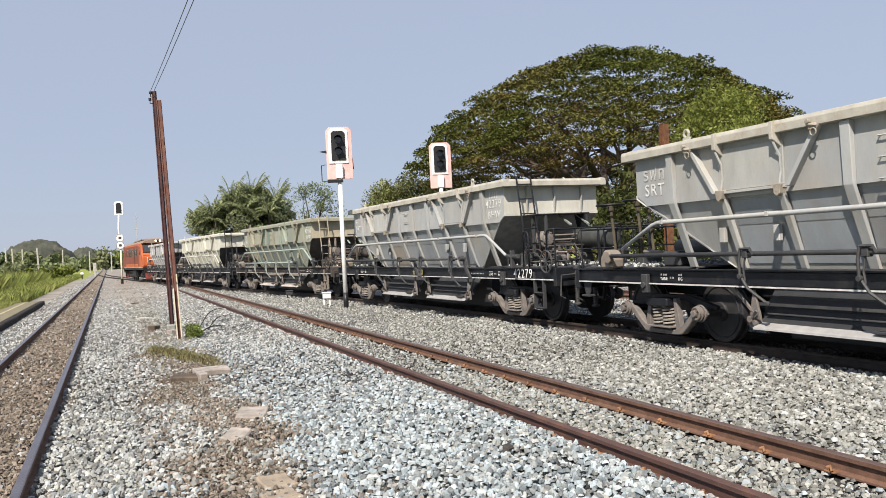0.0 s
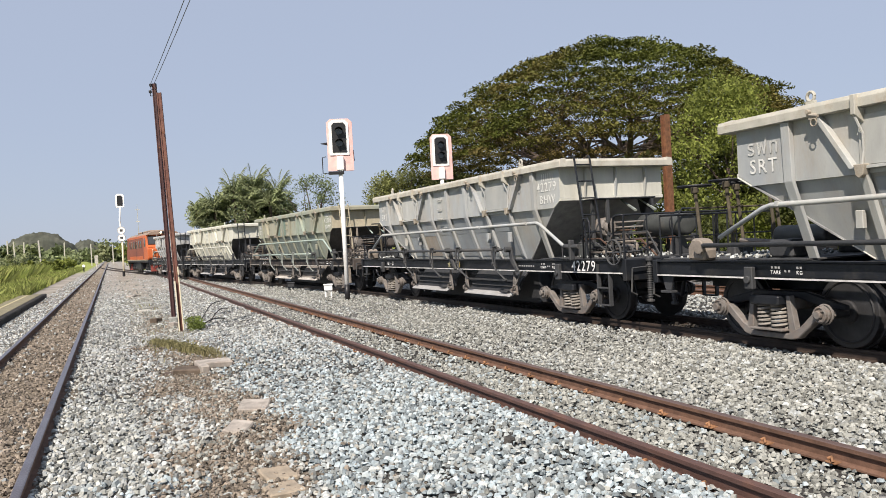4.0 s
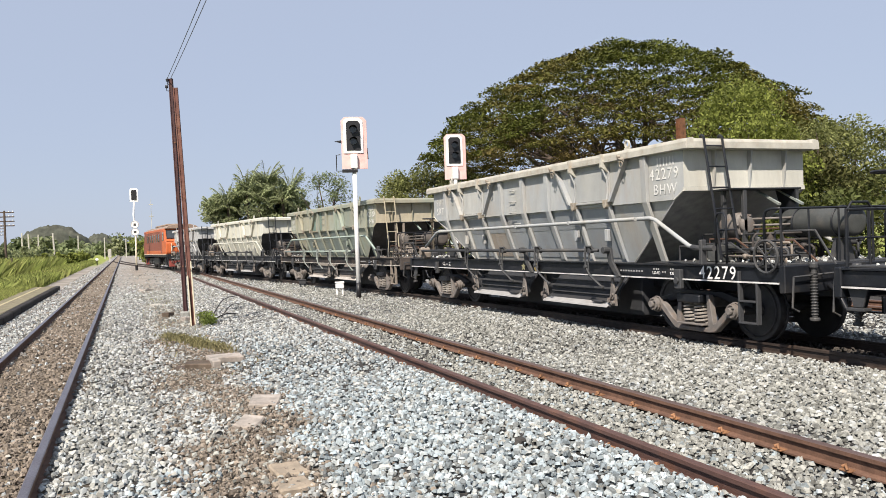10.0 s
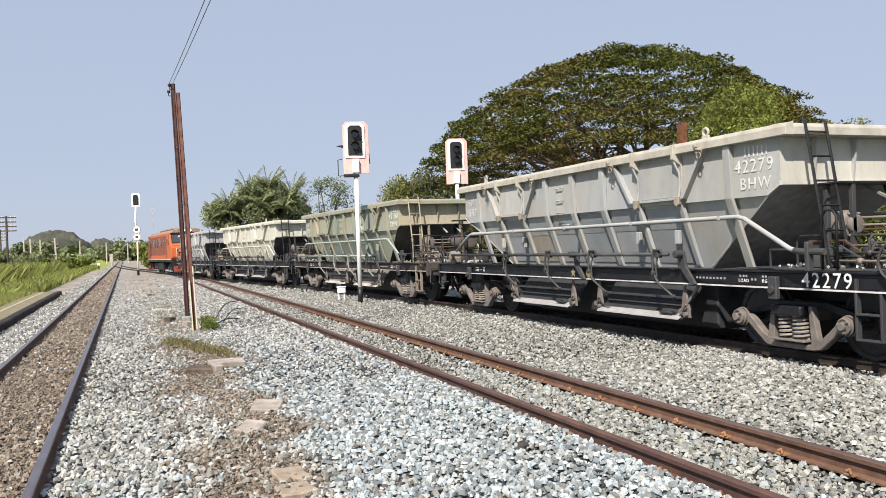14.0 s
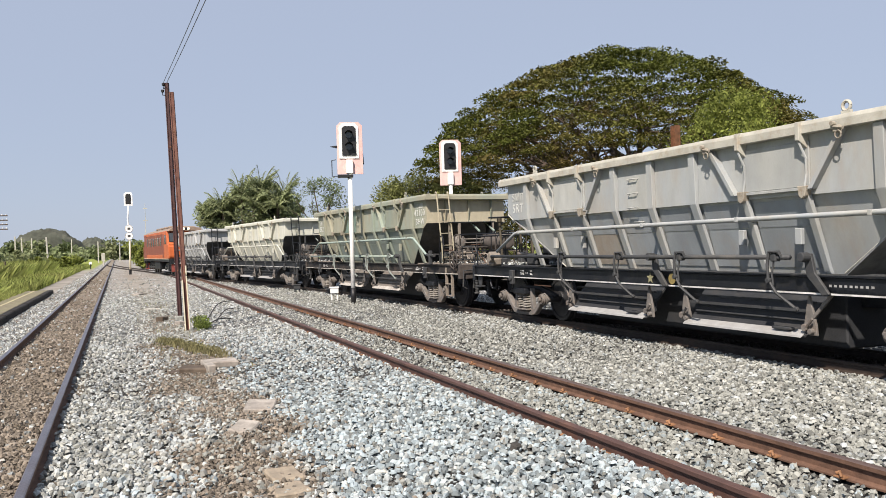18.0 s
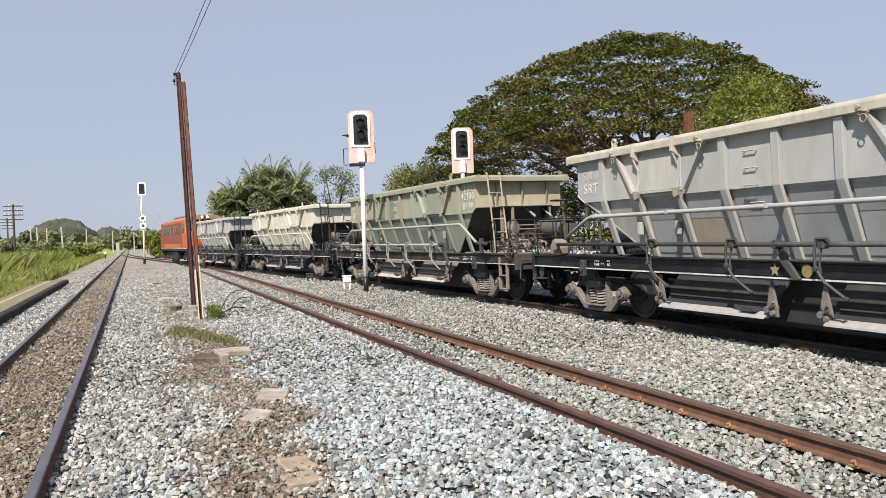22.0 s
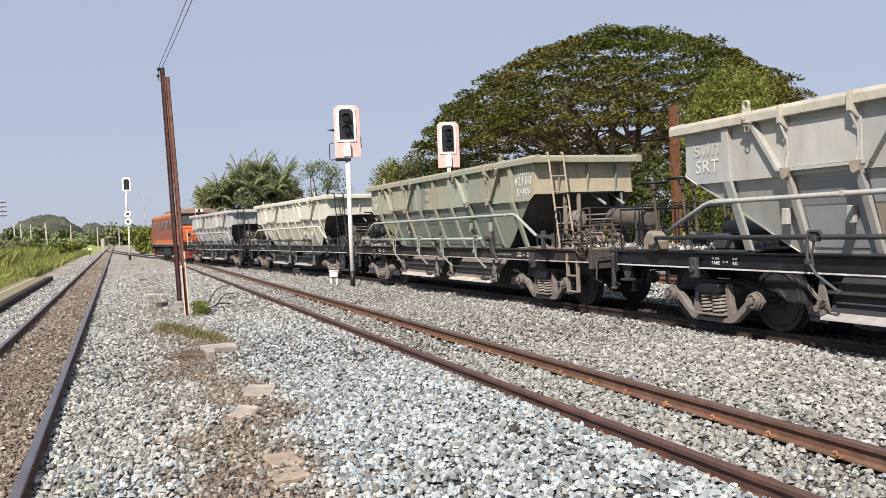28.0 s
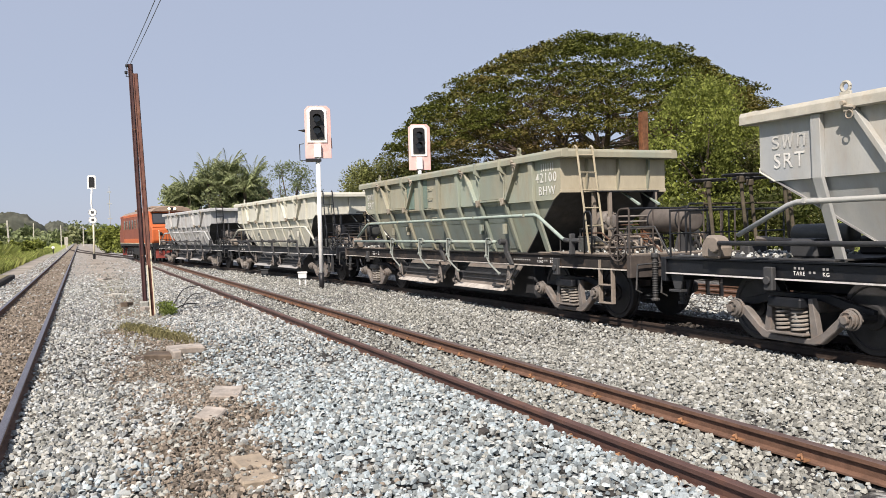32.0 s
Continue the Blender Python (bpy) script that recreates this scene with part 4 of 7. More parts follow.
            part("hook_plate", box((x + 0.43, s * 0.99 - 0.03, 1.40), (x + 0.53, s * 0.99 + 0.03, 1.60), bevel=0.008), paint, w)
        # frame and doors
        sill = prism([(s * 1.0, 0.83), (s * 1.12, 0.83), (s * 1.12, 0.85), (s * 1.03, 0.86), (s * 1.03, 1.02), (s * 1.12, 1.03), (s * 1.12, 1.05), (s * 1.0, 1.05)], -6.62, 6.62, None, "yz")
        box((-6.6, s * 1.075 - 0.012, 0.86), (6.6, s * 1.075 + 0.012, 1.02), sill)
        part("side_sill", sill, M_BLACK, w, "black channel side sill")
        part("white_stripe", box((-6.6, s * 1.122 - 0.004, 0.830), (6.6, s * 1.122 + 0.004, 0.850)), M_STRIPE, w, "thin white painted stripe")
        for x0, x1 in ((-2.56, -0.30), (0.62, 2.82)):
            door = prism([(s * 0.60, 0.86), (s * 0.64, 0.87), (s * 0.90, 0.56), (s * 0.92, 0.44), (s * 1.10, 0.33), (s * 1.08, 0.31), (s * 0.88, 0.42), (s * 0.86, 0.55)], x0, x1, None, "yz", 0.003)
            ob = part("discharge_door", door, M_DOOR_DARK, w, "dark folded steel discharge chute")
            part("chute_lip", prism([(s * 1.015, 0.395), (s * 1.12, 0.337), (s * 1.13, 0.31), (s * 1.015, 0.37)], x0 + 0.02, x1 - 0.02, None, "yz", 0.003), M_LIP, ob, "worn pale chute lip")
            step_ = box((x1 - 0.50, s * 1.05 - 0.06, 0.385), (x1 - 0.20, s * 1.05 + 0.06, 0.415), None, 0.006)
            part("lip_latch", step_, M_CHUTE, ob, "dark latch plate on the chute lip")
            part("chute_rail", box((x0, s * 0.985 - 0.02, 0.60), (x1, s * 0.985 + 0.02, 0.64), bevel=0.004), M_CHUTE, ob)
            part("chute_rail", box((x0, s * 0.90 - 0.02, 0.70), (x1, s * 0.90 + 0.02, 0.725), bevel=0.004), M_CHUTE, ob)
            part("chute_rail", box((x0 + 0.1, s * 0.94 - 0.02, 0.49), (x1 - 0.1, s * 0.94 + 0.02, 0.51), bevel=0.004), M_CHUTE, ob)
            for x in (x0 - 0.03, x1 + 0.03):
                tri = prism([(x - 0.11, 0.34), (x + 0.11, 0.34), (x + 0.10, 0.46), (x + 0.012, 0.80), (x - 0.012, 0.80), (x - 0.08, 0.46)], s * 1.01, s * 1.045, bevel=0.005)
                disc((x - 0.03, s * 1.07, 0.43), 0.045, 0.07, "y", tri, 12, 0.008)
                disc((x + 0.05, s * 1.07, 0.39), 0.035, 0.06, "y", tri, 12, 0.008)
                tube([(x - 0.02, s * 1.09, 0.42), (x + 0.10, s * 1.10, 0.54)], 0.018, tri, 6)
                part("door_hanger", tri, M_CAST, ob, "triangular hinge plate")
        for x0, x1 in ((-2.95, -2.62), (3.18, 2.88)):
            part("hanger_stay", prism([(x0 - 0.03, 0.82), (x0 + 0.03, 0.82), (x1 + 0.03, 0.52), (x1 - 0.03, 0.52)], s * 1.02, s * 1.05, bevel=0.004), M_CAST, w, "short slanting stay")
        for x0, x1 in zip((-3.9, -2.88, -1.9, -0.9, 0.07, 1.04, 2.0, 3.02), (-3.02, -2.0, -1.04, -0.07, 0.9, 1.9, 2.88, 3.9)):
            if abs(x0) < 3.3 and abs(x1) < 3.3:
                for z0, z1 in ((1.94, 1.625), (1.61, 1.12)):
                    a0, a1 = side_y(z0) + 0.002, side_y(z1) + 0.002
                    part("lower_panel", prism([(s * a0, z0), (s * (a0 + 0.009), z0), (s * (a1 + 0.009), z1), (s * a1, z1)], x0, x1, None, "yz"), paint, w)
    # Dark block added as under-wagon shade; it hides the bright stones behind.
    part("hopper_throat", box((-2.6, -0.46, 0.13), (2.86, 0.46, 0.88), bevel=0.02), M_DOOR_DARK, w, "added dark block for the shade under the hopper")
    # centre sill, headstocks, deck, couplers
    part("centre_sill", box((-6.5, -0.22, 0.62), (6.5, 0.22, 1.0), bevel=0.01), M_BLACK, w)
    for e in (-1, 1):
        part("headstock", box((min(e * 6.60, e * 6.70), -1.13, 0.72), (max(e * 6.60, e * 6.70), 1.13, 1.06), bevel=0.012), M_BLACK, w, "dusty dark end beam")
        part("end_deck", box((min(e * 3.9, e * 6.6), -1.0, 1.052), (max(e * 3.9, e * 6.6), 1.0, 1.075), bevel=0.004), M_CHUTE, w, "dusty end platform plate")
        c = box((min(e * 6.70, e * 6.95), -0.10, 0.70), (max(e * 6.70, e * 6.95), 0.10, 0.90), bevel=0.02)
        prism([(e * 6.92, -0.16), (e * 7.10, -0.14), (e * 7.13, 0.02), (e * 7.02, 0.04), (e * 7.0, 0.16), (e * 6.9, 0.15)], 0.66, 0.94, c, "xy", 0.015)
        part("coupler", c, M_CAST, w, "dusty knuckle coupler")
        h = tube([(e * 6.72, -0.45, 0.80), (e * 6.85, -0.45, 0.72), (e * 6.95, -0.42, 0.50), (e * 7.05, -0.35, 0.46), (e * 7.10, -0.3, 0.52)], 0.03, None, 8)
        part("brake_hose", h, M_BLACK, w, "black rubber brake hose", True)
        h = tube([(e * 6.75, -0.72, 1.04), (e * 6.75, -0.72, 0.40)], 0.034, None, 10)
        disc((e * 6.75, -0.72, 1.05), 0.055, 0.08, "z", h, 12, 0.02)
        disc((e * 6.75, -0.72, 0.39), 0.062, 0.04, "z", h, 12, 0.01)
        for k in range(15):
            ring((e * 6.75, -0.72, 0.45 + 0.036 * k), 0.037, 0.009, "z", h, 12)
        part("air_hose", h, M_CHUTE, w, "ribbed grey air hose hanging on the end beam")
        lv = tube([(e * 6.76, -1.05, 0.92), (e * 6.76, -0.3, 0.95), (e * 6.80, -0.15, 0.98)], 0.014, None, 6)
        tube([(e * 6.76, -1.05, 0.92), (e * 6.76, -1.08, 0.55), (e * 6.76, -0.98, 0.50)], 0.014, lv, 6)
        part("uncoupling_lever", lv, M_CHUTE, w, "bent uncoupling lever")
        bogie(w, e * 4.68 + 0.10)
        for y in (0.08, 0.50):
            part("slope_stay", prism([(e * 4.86, 2.12), (e * 4.90, 2.12), (e * 5.42, 1.87), (e * 5.41, 1.84)], y - 0.022, y + 0.022), M_LEVER, w) if e > 0 else None
        if e < 0:
            for y in (-1.05, 1.05):
                st = prism([(-6.58, 0.84), (-6.30, 0.84), (-6.38, 0.62), (-6.50, 0.62)], y - 0.012, y + 0.012, None, "xz", 0.004)
                box((-6.56, y - 0.06, 0.58), (-6.32, y + 0.06, 0.615), st, 0.006)
                part("corner_bracket", st, M_CHUTE, w, "small riveted corner bracket")
        for y in (-1.09, 1.09) if e > 0 else ():
            st = bmesh.new()
            x0 = e * 6.05
            for xx, z in ((x0 - 0.16, 0.98), (x0 + 0.16, 0.86)):
                box((xx - 0.016, y - 0.035, 0.30), (xx + 0.016, y + 0.035, z), st, 0.004)
            for z in (0.30, 0.58):
                box((x0 - 0.15, y - 0.05, z), (x0 + 0.15, y + 0.05, z + 0.022), st, 0.004)
            part("footstep", st, M_CHUTE, w, "bolted steel footstep")
        b = box((e * 4.70 - 0.07, -1.17, 0.70), (e * 4.70 + 0.07, -1.10, 0.98), bevel=0.01)
        disc((e * 4.70, -1.17, 0.82), 0.05, 0.06, "y", b, 12, 0.008)
        part("jacking_bracket", b, M_CHUTE, w)
    # leading end: ladder, reservoir, hand brake, rails
    bm = bmesh.new()
    for y in (-0.92, -0.60):
        tube([(5.37, y, 1.06), (5.06, y, 2.84), (5.02, y, 2.865), (4.98, y, 2.84)], 0.019, bm, 6)
    lad = part("ladder", bm, M_BLACK, w, "black steel ladder against the hopper end")
    for k in range(6):
        f = (k + 0.55) / 6.0
        xx = 5.37 - 0.31 * f
        part("ladder_rung", tube([(xx, -0.92, 1.06 + 1.78 * f), (xx, -0.60, 1.06 + 1.78 * f)], 0.014, None, 6), M_BLACK, lad)
    tk = disc((5.94, 0.28, 1.58), 0.20, 1.18, "x", None, 28, 0.06)
    disc((5.31, 0.28, 1.58), 0.055, 0.08, "x", tk, 12, 0.015)
    tank = part("air_reservoir", tk, M_TANK, w, "dark cylindrical air reservoir", True)
    for xx in (5.62, 6.3):
        part("tank_strap", ring((xx, 0.28, 1.58), 0.204, 0.014, "x"), M_BLACK, tank)
        part("tank_stand", prism([(0.05, 1.07), (0.45, 1.07), (0.36, 1.36), (0.14, 1.36)], xx - 0.03, xx + 0.03, None, "yz"), M_CHUTE, tank)
    cyl = disc((5.02, -0.35, 1.58), 0.18, 0.36, "x", None, 24, 0.045)
    disc((5.23, -0.35, 1.58), 0.12, 0.08, "x", cyl, 18, 0.025)
    for a in range(0, 360, 60):
        disc((5.21, -0.35 + 0.15 * math.cos(radians(a)), 1.58 + 0.15 * math.sin(radians(a))), 0.018, 0.03, "x", cyl, 6)
    for z in (1.57, 1.66):
        tube([(5.20, -0.33, z), (5.60, 0.10, z)], 0.018, cyl, 6)
    part("brake_cylinder", cyl, M_CAST, w, "dusty brake cylinder", True)
    part("bracket_plate", box((4.86, -0.62, 2.075), (5.28, 0.62, 2.10), bevel=0.004), M_BLACK, w, "black bracket shelf under the hopper end")
    for xx, y in ((5.00, -0.55), (5.24, -0.40), (5.24, 0.55)):
        part("bracket_post", box((xx - 0.03, y - 0.03, 1.07), (xx + 0.03, y + 0.03, 2.08), bevel=0.005), M_CHUTE, w)
    part("bracket_web", prism([(4.9, 2.08), (5.28, 2.08), (5.28, 1.80), (5.02, 1.72)], 0.5, 0.52), M_BLACK, w)
    vc = disc((5.48, -0.38, 1.22), 0.10, 0.26, "z", None, 20, 0.03)
    disc((5.48, -0.38, 1.37), 0.05, 0.08, "z", vc, 14, 0.015)
    part("auxiliary_reservoir", vc, M_TANK, w, "small dark upright reservoir", True)
    part("grab_hoop", tube([(5.34, -1.0, 1.07), (5.34, -1.0, 1.68), (5.39, -1.0, 1.75), (5.50, -1.0, 1.75), (5.55, -1.0, 1.68), (5.55, -1.0, 1.07)], 0.016, None, 6), M_BLACK, w, "black tubular grab hoop", True)
    for k, (y, z) in enumerate(((-0.82, 1.16), (-0.74, 1.25), (-0.66, 1.20), (-0.58, 1.33), (-0.2, 1.18), (-0.1, 1.28), (0.7, 1.2), (0.8, 1.34))):
        pp = tube([(5.15 + 0.07 * k, y, z), (6.38 - 0.05 * k, y, z), (6.42 - 0.05 * k, y, z - 0.03), (6.42 - 0.05 * k, y, 1.07)], 0.018, None, 6)
        disc((5.7 + 0.06 * k, y, z), 0.035, 0.06, "x", pp, 10)
        part("brake_pipe", pp, (M_GEAR, M_CHUTE, M_DUSTY)[k % 3], w, "dusty brake pipe", True)
    wheel_ob = part("brake_wheel", ring((6.42, -1.15, 1.17), 0.20, 0.017, "y", None, 28), M_CHUTE, w, "spoked hand brake wheel")
    for a in range(0, 180, 45):
        c_, s_ = 0.2 * math.cos(radians(a)), 0.2 * math.sin(radians(a))
        part("spoke", tube([(6.42 - c_, -1.15, 1.17 - s_), (6.42 + c_, -1.15, 1.17 + s_)], 0.010, None, 5), M_CHUTE, wheel_ob)
    part("brake_shaft", tube([(6.42, -1.16, 1.17), (6.42, -0.6, 1.17), (6.42, -0.6, 0.8)], 0.02, None, 6), M_CHUTE, w)
    for y in (-1.05, 1.05):
        gr = part("guard_rail", tube([(6.30, y, 1.06), (6.30, y, 1.66), (6.34, y, 1.74), (6.42, y, 1.76), (6.58, y, 1.76)], 0.019, None, 6), M_BLACK, w, "black tubular guard rail", True)
        part("rail_post", tube([(6.58, y, 1.06), (6.58, y, 1.76)], 0.016, None, 6), M_BLACK, gr)
        part("mid_rail", tube([(6.30, y, 1.36), (6.58, y, 1.36)], 0.013, None, 6), M_BLACK, gr)
    er = part("end_rail", tube([(6.58, -1.05, 1.76), (6.58, 1.05, 1.76)], 0.017, None, 6), M_BLACK, w, "black tubular end rail")
    for y in (-0.6, -0.1, 0.4, 0.75):
        part("rail_post", tube([(6.58, y, 1.06), (6.58, y, 1.76)], 0.013, None, 6), M_BLACK, er)
    part("end_hoop", tube([(6.60, 0.02, 1.06), (6.60, 0.02, 1.72), (6.60, 0.10, 1.82), (6.60, 0.38, 1.82), (6.60, 0.46, 1.72), (6.60, 0.46, 1.06)], 0.016, None, 6), M_BLACK, er, "bent grab hoop on the end rail")
    rr = random.Random(7)
    for k in range(9):
        x0, y0 = 4.1 + rr.random() * 2.2, -0.9 + rr.random() * 1.6
        z = 1.12 + 0.42 * rr.random()
        part("air_pipe", tube([(x0, y0, 1.07), (x0, y0, z), (x0 + 0.5 + rr.random() * 0.5, y0, z), (x0 + 0.9, y0 + 0.3 * rr.random(), 1.07)], 0.014, None, 5), M_CHUTE if k % 3 else M_HEAD_RUST, w)
    for z, x in ((1.28, 5.70), (1.36, 5.78), (1.45, 5.74)):
        part("cross_pipe", tube([(x, -0.72, 1.08), (x, -0.72, z - 0.05), (x, -0.67, z), (x, 0.42, z), (x, 0.47, z - 0.05), (x, 0.47, 1.08)], 0.017, None, 6), M_DUSTY, w, "dark pipe across the end platform", True)
    part("triple_valve", disc((5.72, -0.40, 1.40), 0.06, 0.14, "z", disc((5.72, -0.40, 1.30), 0.085, 0.12, "x", None, 14, 0.02), 14, 0.02), M_DUSTY, w, "dusty cast brake valve")
    part("valve_box", box((5.0, -0.88, 1.07), (5.3, -0.62, 1.32), bevel=0.02), M_TANK, w)
    part("valve_box", box((6.0, -0.70, 1.07), (6.18, -0.45, 1.28), bevel=0.02), M_CAST, w)
    rs = np.random.default_rng(9)
    for x0, x1, cnt in ((4.3, 6.5, 230), (-6.5, -4.6, 180)):
        sp_ = rs.uniform(0.03, 0.06, cnt)[:, None, None] * rs.uniform(0.5, 1.0, (cnt, 1, 3)) * 0.5
        co = np.einsum("nij,nkj->nki", turned(rs, cnt), CUBE[None] * sp_ * rs.uniform(0.6, 1.1, (cnt, 8, 3)))
        co += np.stack([rs.uniform(x0, x1, cnt), rs.uniform(-0.95, 0.95, cnt), rs.uniform(1.082, 1.10, cnt)], 1)[:, None, :]
        ob = _linked("spilled_ballast", quads_mesh("spilled_ballast", co.reshape(-1, 3), (CUBE_F[None] + 8 * np.arange(cnt)[:, None, None]).reshape(-1, 4), M_STONE), w, "pale stones spilled on the deck")
        tagged(ob, kind="stuff")
    # trailing end: door hand wheels on inclined columns
    for y, x, z in ((-0.62, -6.30, 2.06), (-0.24, -6.08, 2.12), (0.16, -6.32, 2.09), (0.52, -6.06, 2.13), (0.86, -6.30, 2.05)):
        col = part("control_column", tube([(x + 0.12, y, 1.06), (x, y, z)], 0.026, None, 8), M_COLUMN, w, "thin steel column with a flat hand wheel")
        hw = ring((x, y, z + 0.04), 0.235, 0.017, "z", None, 24)
        for a in range(0, 180, 60):
            c_, s_ = 0.235 * math.cos(radians(a)), 0.235 * math.sin(radians(a))
            tube([(x - c_, y - s_, z + 0.04), (x + c_, y + s_, z + 0.04)], 0.010, hw, 5)
        part("hand_wheel", hw, M_BLACK, col, "dark flat hand wheel")
        part("gear_head", disc((x, y, z - 0.02), 0.055, 0.09, "z", None, 12, 0.012), M_COLUMN, col)
        part("column_foot", box((x + 0.03, y - 0.08, 1.07), (x + 0.21, y + 0.08, 1.20), bevel=0.015), M_CHUTE, col)
    part("column_brace", tube([(-6.30, -0.70, 1.78), (-6.30, 0.92, 1.78)], 0.016, None, 6), M_COLUMN, w)
    er = part("end_rail", tube([(-6.58, -1.05, 1.06), (-6.58, -1.05, 1.70), (-6.58, 1.05, 1.70), (-6.58, 1.05, 1.06)], 0.017, None, 6), M_BLACK, w, "black tubular end rail")
    for y in (-0.7, -0.35, 0.0, 0.35, 0.7):
        part("rail_post", tube([(-6.58, y, 1.06), (-6.58, y, 1.70)], 0.013, None, 6), M_BLACK, er)
    part("mid_rail", tube([(-6.58, -1.05, 1.38), (-6.58, 1.05, 1.38)], 0.013, None, 6), M_BLACK, er)
    part("door_cylinder", disc((-5.0, 0.1, 1.34), 0.13, 0.9, "x", None, 18, 0.03), M_TANK, w, "dark door cylinder", True)
    for y in (-0.62, 0.55):
        part("push_rod", tube([(-5.4, y, 1.30), (-4.0, y, 1.22)], 0.035, None, 8), M_CAST, w)
        part("crank_box", box((-4.75, y - 0.16, 1.07), (-4.35, y + 0.16, 1.30), bevel=0.03), M_CHUTE, w)
    return w


FRONT = pose(0, 0, 0, 90, 0, 0)


def side_text(w, text, size, x, z, mat, label, y=-SIDE_Y - 0.008, name="lettering"):
    return lettering(text, size, mat, w, pose(x, y, z, 90, 0, 0), label, name)


def number_marks(w, number, upper):
    """Painted marks on the near side: class letters and number high on the hopper and number on the sill."""
    side_text(w, number, 0.235, 4.40, 2.365, M_MARK, "white stencilled number")
    side_text(w, "BHW", 0.215, 4.42, 2.14, M_MARK, "white stencilled class letters", name="class_letters") if upper else None
    bars("stencil_bars", [(-0.22, 0), (-0.15, 0), (-0.07, 0), (0.0, 0), (0.08, 0), (0.15, 0)], (0.022, 0.13), M_MARK, w, pose(4.48, -SIDE_Y - 0.008, 2.55, 90), "worn white script stencil")
    side_text(w, "\u0e23\u0e1f\u0e17", 0.26, -4.40, 2.43, M_MARK_WORN, "worn white script stencil", name="script_letters")
    side_text(w, "SRT", 0.245, -4.40, 2.20, M_MARK, "white stencilled letters", name="owner_letters")
    weights(w, -4.10, "TARE")
    weights(w, 4.34, "LOAD")
    bars("small_print", [(-0.3 + 0.07 * k, 0) for k in range(9)], (0.036, 0.026), M_PRINT, w, pose(3.55, -1.126, 0.935, 90), "small white stencilled line")


def weights(w, x, word):
    """Two short stencilled lines on the sill: an unreadable one over a word, a figure bar and KG."""
    bars("small_print", [(-0.23, 0.03), (-0.17, 0.03), (-0.12, 0.03), (0.17, 0.03), (0.22, 0.03), (-0.02, -0.012), (0.04, -0.012)], (0.030, 0.026), M_PRINT, w, pose(x, -1.126, 0.945, 90), "small worn white stencil")
    side_text(w, word, 0.062, x - 0.17, 0.915, M_LETTER, "small white stencilled word", y=-1.128, name="small_word")
    side_text(w, "KG", 0.062, x + 0.20, 0.915, M_LETTER, "small white stencilled unit", y=-1.128, name="small_word")


def repaint(ob, old, fresh):
    for o in (ob, *ob.children_recursive):
        if o.type == "MESH" and len(o.material_slots) and o.material_slots[0].material == old:
            o.material_slots[0].link = "OBJECT"
            o.material_slots[0].material = fresh


HALF, PITCH = 5.0387, 14.1817
first = hopper_wagon(M_GREY)
WAGONS = [first]
for k in range(4):
    WAGONS.append(copy_thing(first, pose(0, 0, 0)))
LOOKS = [("clean light grey ballast hopper wagon with white stencils", M_GREY), ("light grey ballast hopper wagon numbered in white", M_GREY),
         ("faded green-grey ballast hopper wagon with rust streaks", M_GREEN), ("pale cream-green ballast hopper wagon, dusty", M_CREAM),
         ("dull grey ballast hopper wagon coupled to the locomotive", M_STEEL)]
for w, (label, paint) in zip(WAGONS, LOOKS):
    tagged(w, label, "wagon", "ballast hopper wagons of the train")
    if paint is not M_GREY:
        repaint(w, M_GREY, paint)
M_RIM = material("worn_beige_rim_paint", (0.43, 0.415, 0.36), 0.65, dirt=(0.30, 0.22, 0.14), dirt_amount=0.6, dirt_scale=5, vary=0.12, scale=4, objects=0.06, bump=0.08)
for w in WAGONS[:2]:
    for o in w.children:
        if o.name.split(".")[0] in ("rim", "hinge_bracket", "lifting_lug"):
            o.material_slots[0].link = "OBJECT"
            o.material_slots[0].material = M_RIM
M_END_PALE = material("weathered_cream_end_paint", (0.53, 0.525, 0.465), 0.65, dirt=(0.36, 0.31, 0.23), dirt_amount=0.35, vary=0.1, scale=3, streak=0.3, bump=0.05)
M_END_TAN = material("weathered_tan_end_paint", (0.43, 0.385, 0.285), 0.65, dirt=(0.3, 0.22, 0.14), dirt_amount=0.4, vary=0.1, scale=3, streak=0.35, bump=0.05)
for w, tone in zip(WAGONS, (M_END_PALE, M_END_PALE, M_END_TAN)):
    for o in w.children:
        if o.name.split(".")[0] in ("end_wall", "end_panel", "slope_edge"):
            o.material_slots[0].link = "OBJECT"
            o.material_slots[0].material = tone
# Lower panels: bluer paint, with the shade of their inward lean painted in.
M_LOWER_GREY = material("shade_toned_blue_grey_lower_paint", (0.285, 0.312, 0.332), 0.6, dirt=(0.30, 0.25, 0.19), dirt_amount=0.45, vary=0.1, scale=2.5, objects=0.14, streak=0.35, bump=0.05)
M_LOWER_GREEN = material("shade_toned_teal_grey_lower_paint", (0.185, 0.22, 0.203), 0.65, dirt=(0.22, 0.18, 0.12), dirt_amount=0.45, vary=0.12, scale=2.5, objects=0.15, streak=0.35, bump=0.05)
M_PATCH_BROWN = material("rusty_brown_primer_patch", (0.315, 0.272, 0.225), 0.75, vary=0.15, scale=3, dirt=(0.36, 0.36, 0.34), dirt_amount=0.6, dirt_scale=2.5, streak=0.4)
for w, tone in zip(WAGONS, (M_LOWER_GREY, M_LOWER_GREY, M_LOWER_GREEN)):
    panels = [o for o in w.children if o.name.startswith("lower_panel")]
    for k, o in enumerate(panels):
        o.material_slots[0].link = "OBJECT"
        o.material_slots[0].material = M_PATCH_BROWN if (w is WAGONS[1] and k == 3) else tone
number_marks(WAGONS[1], "42279", True)
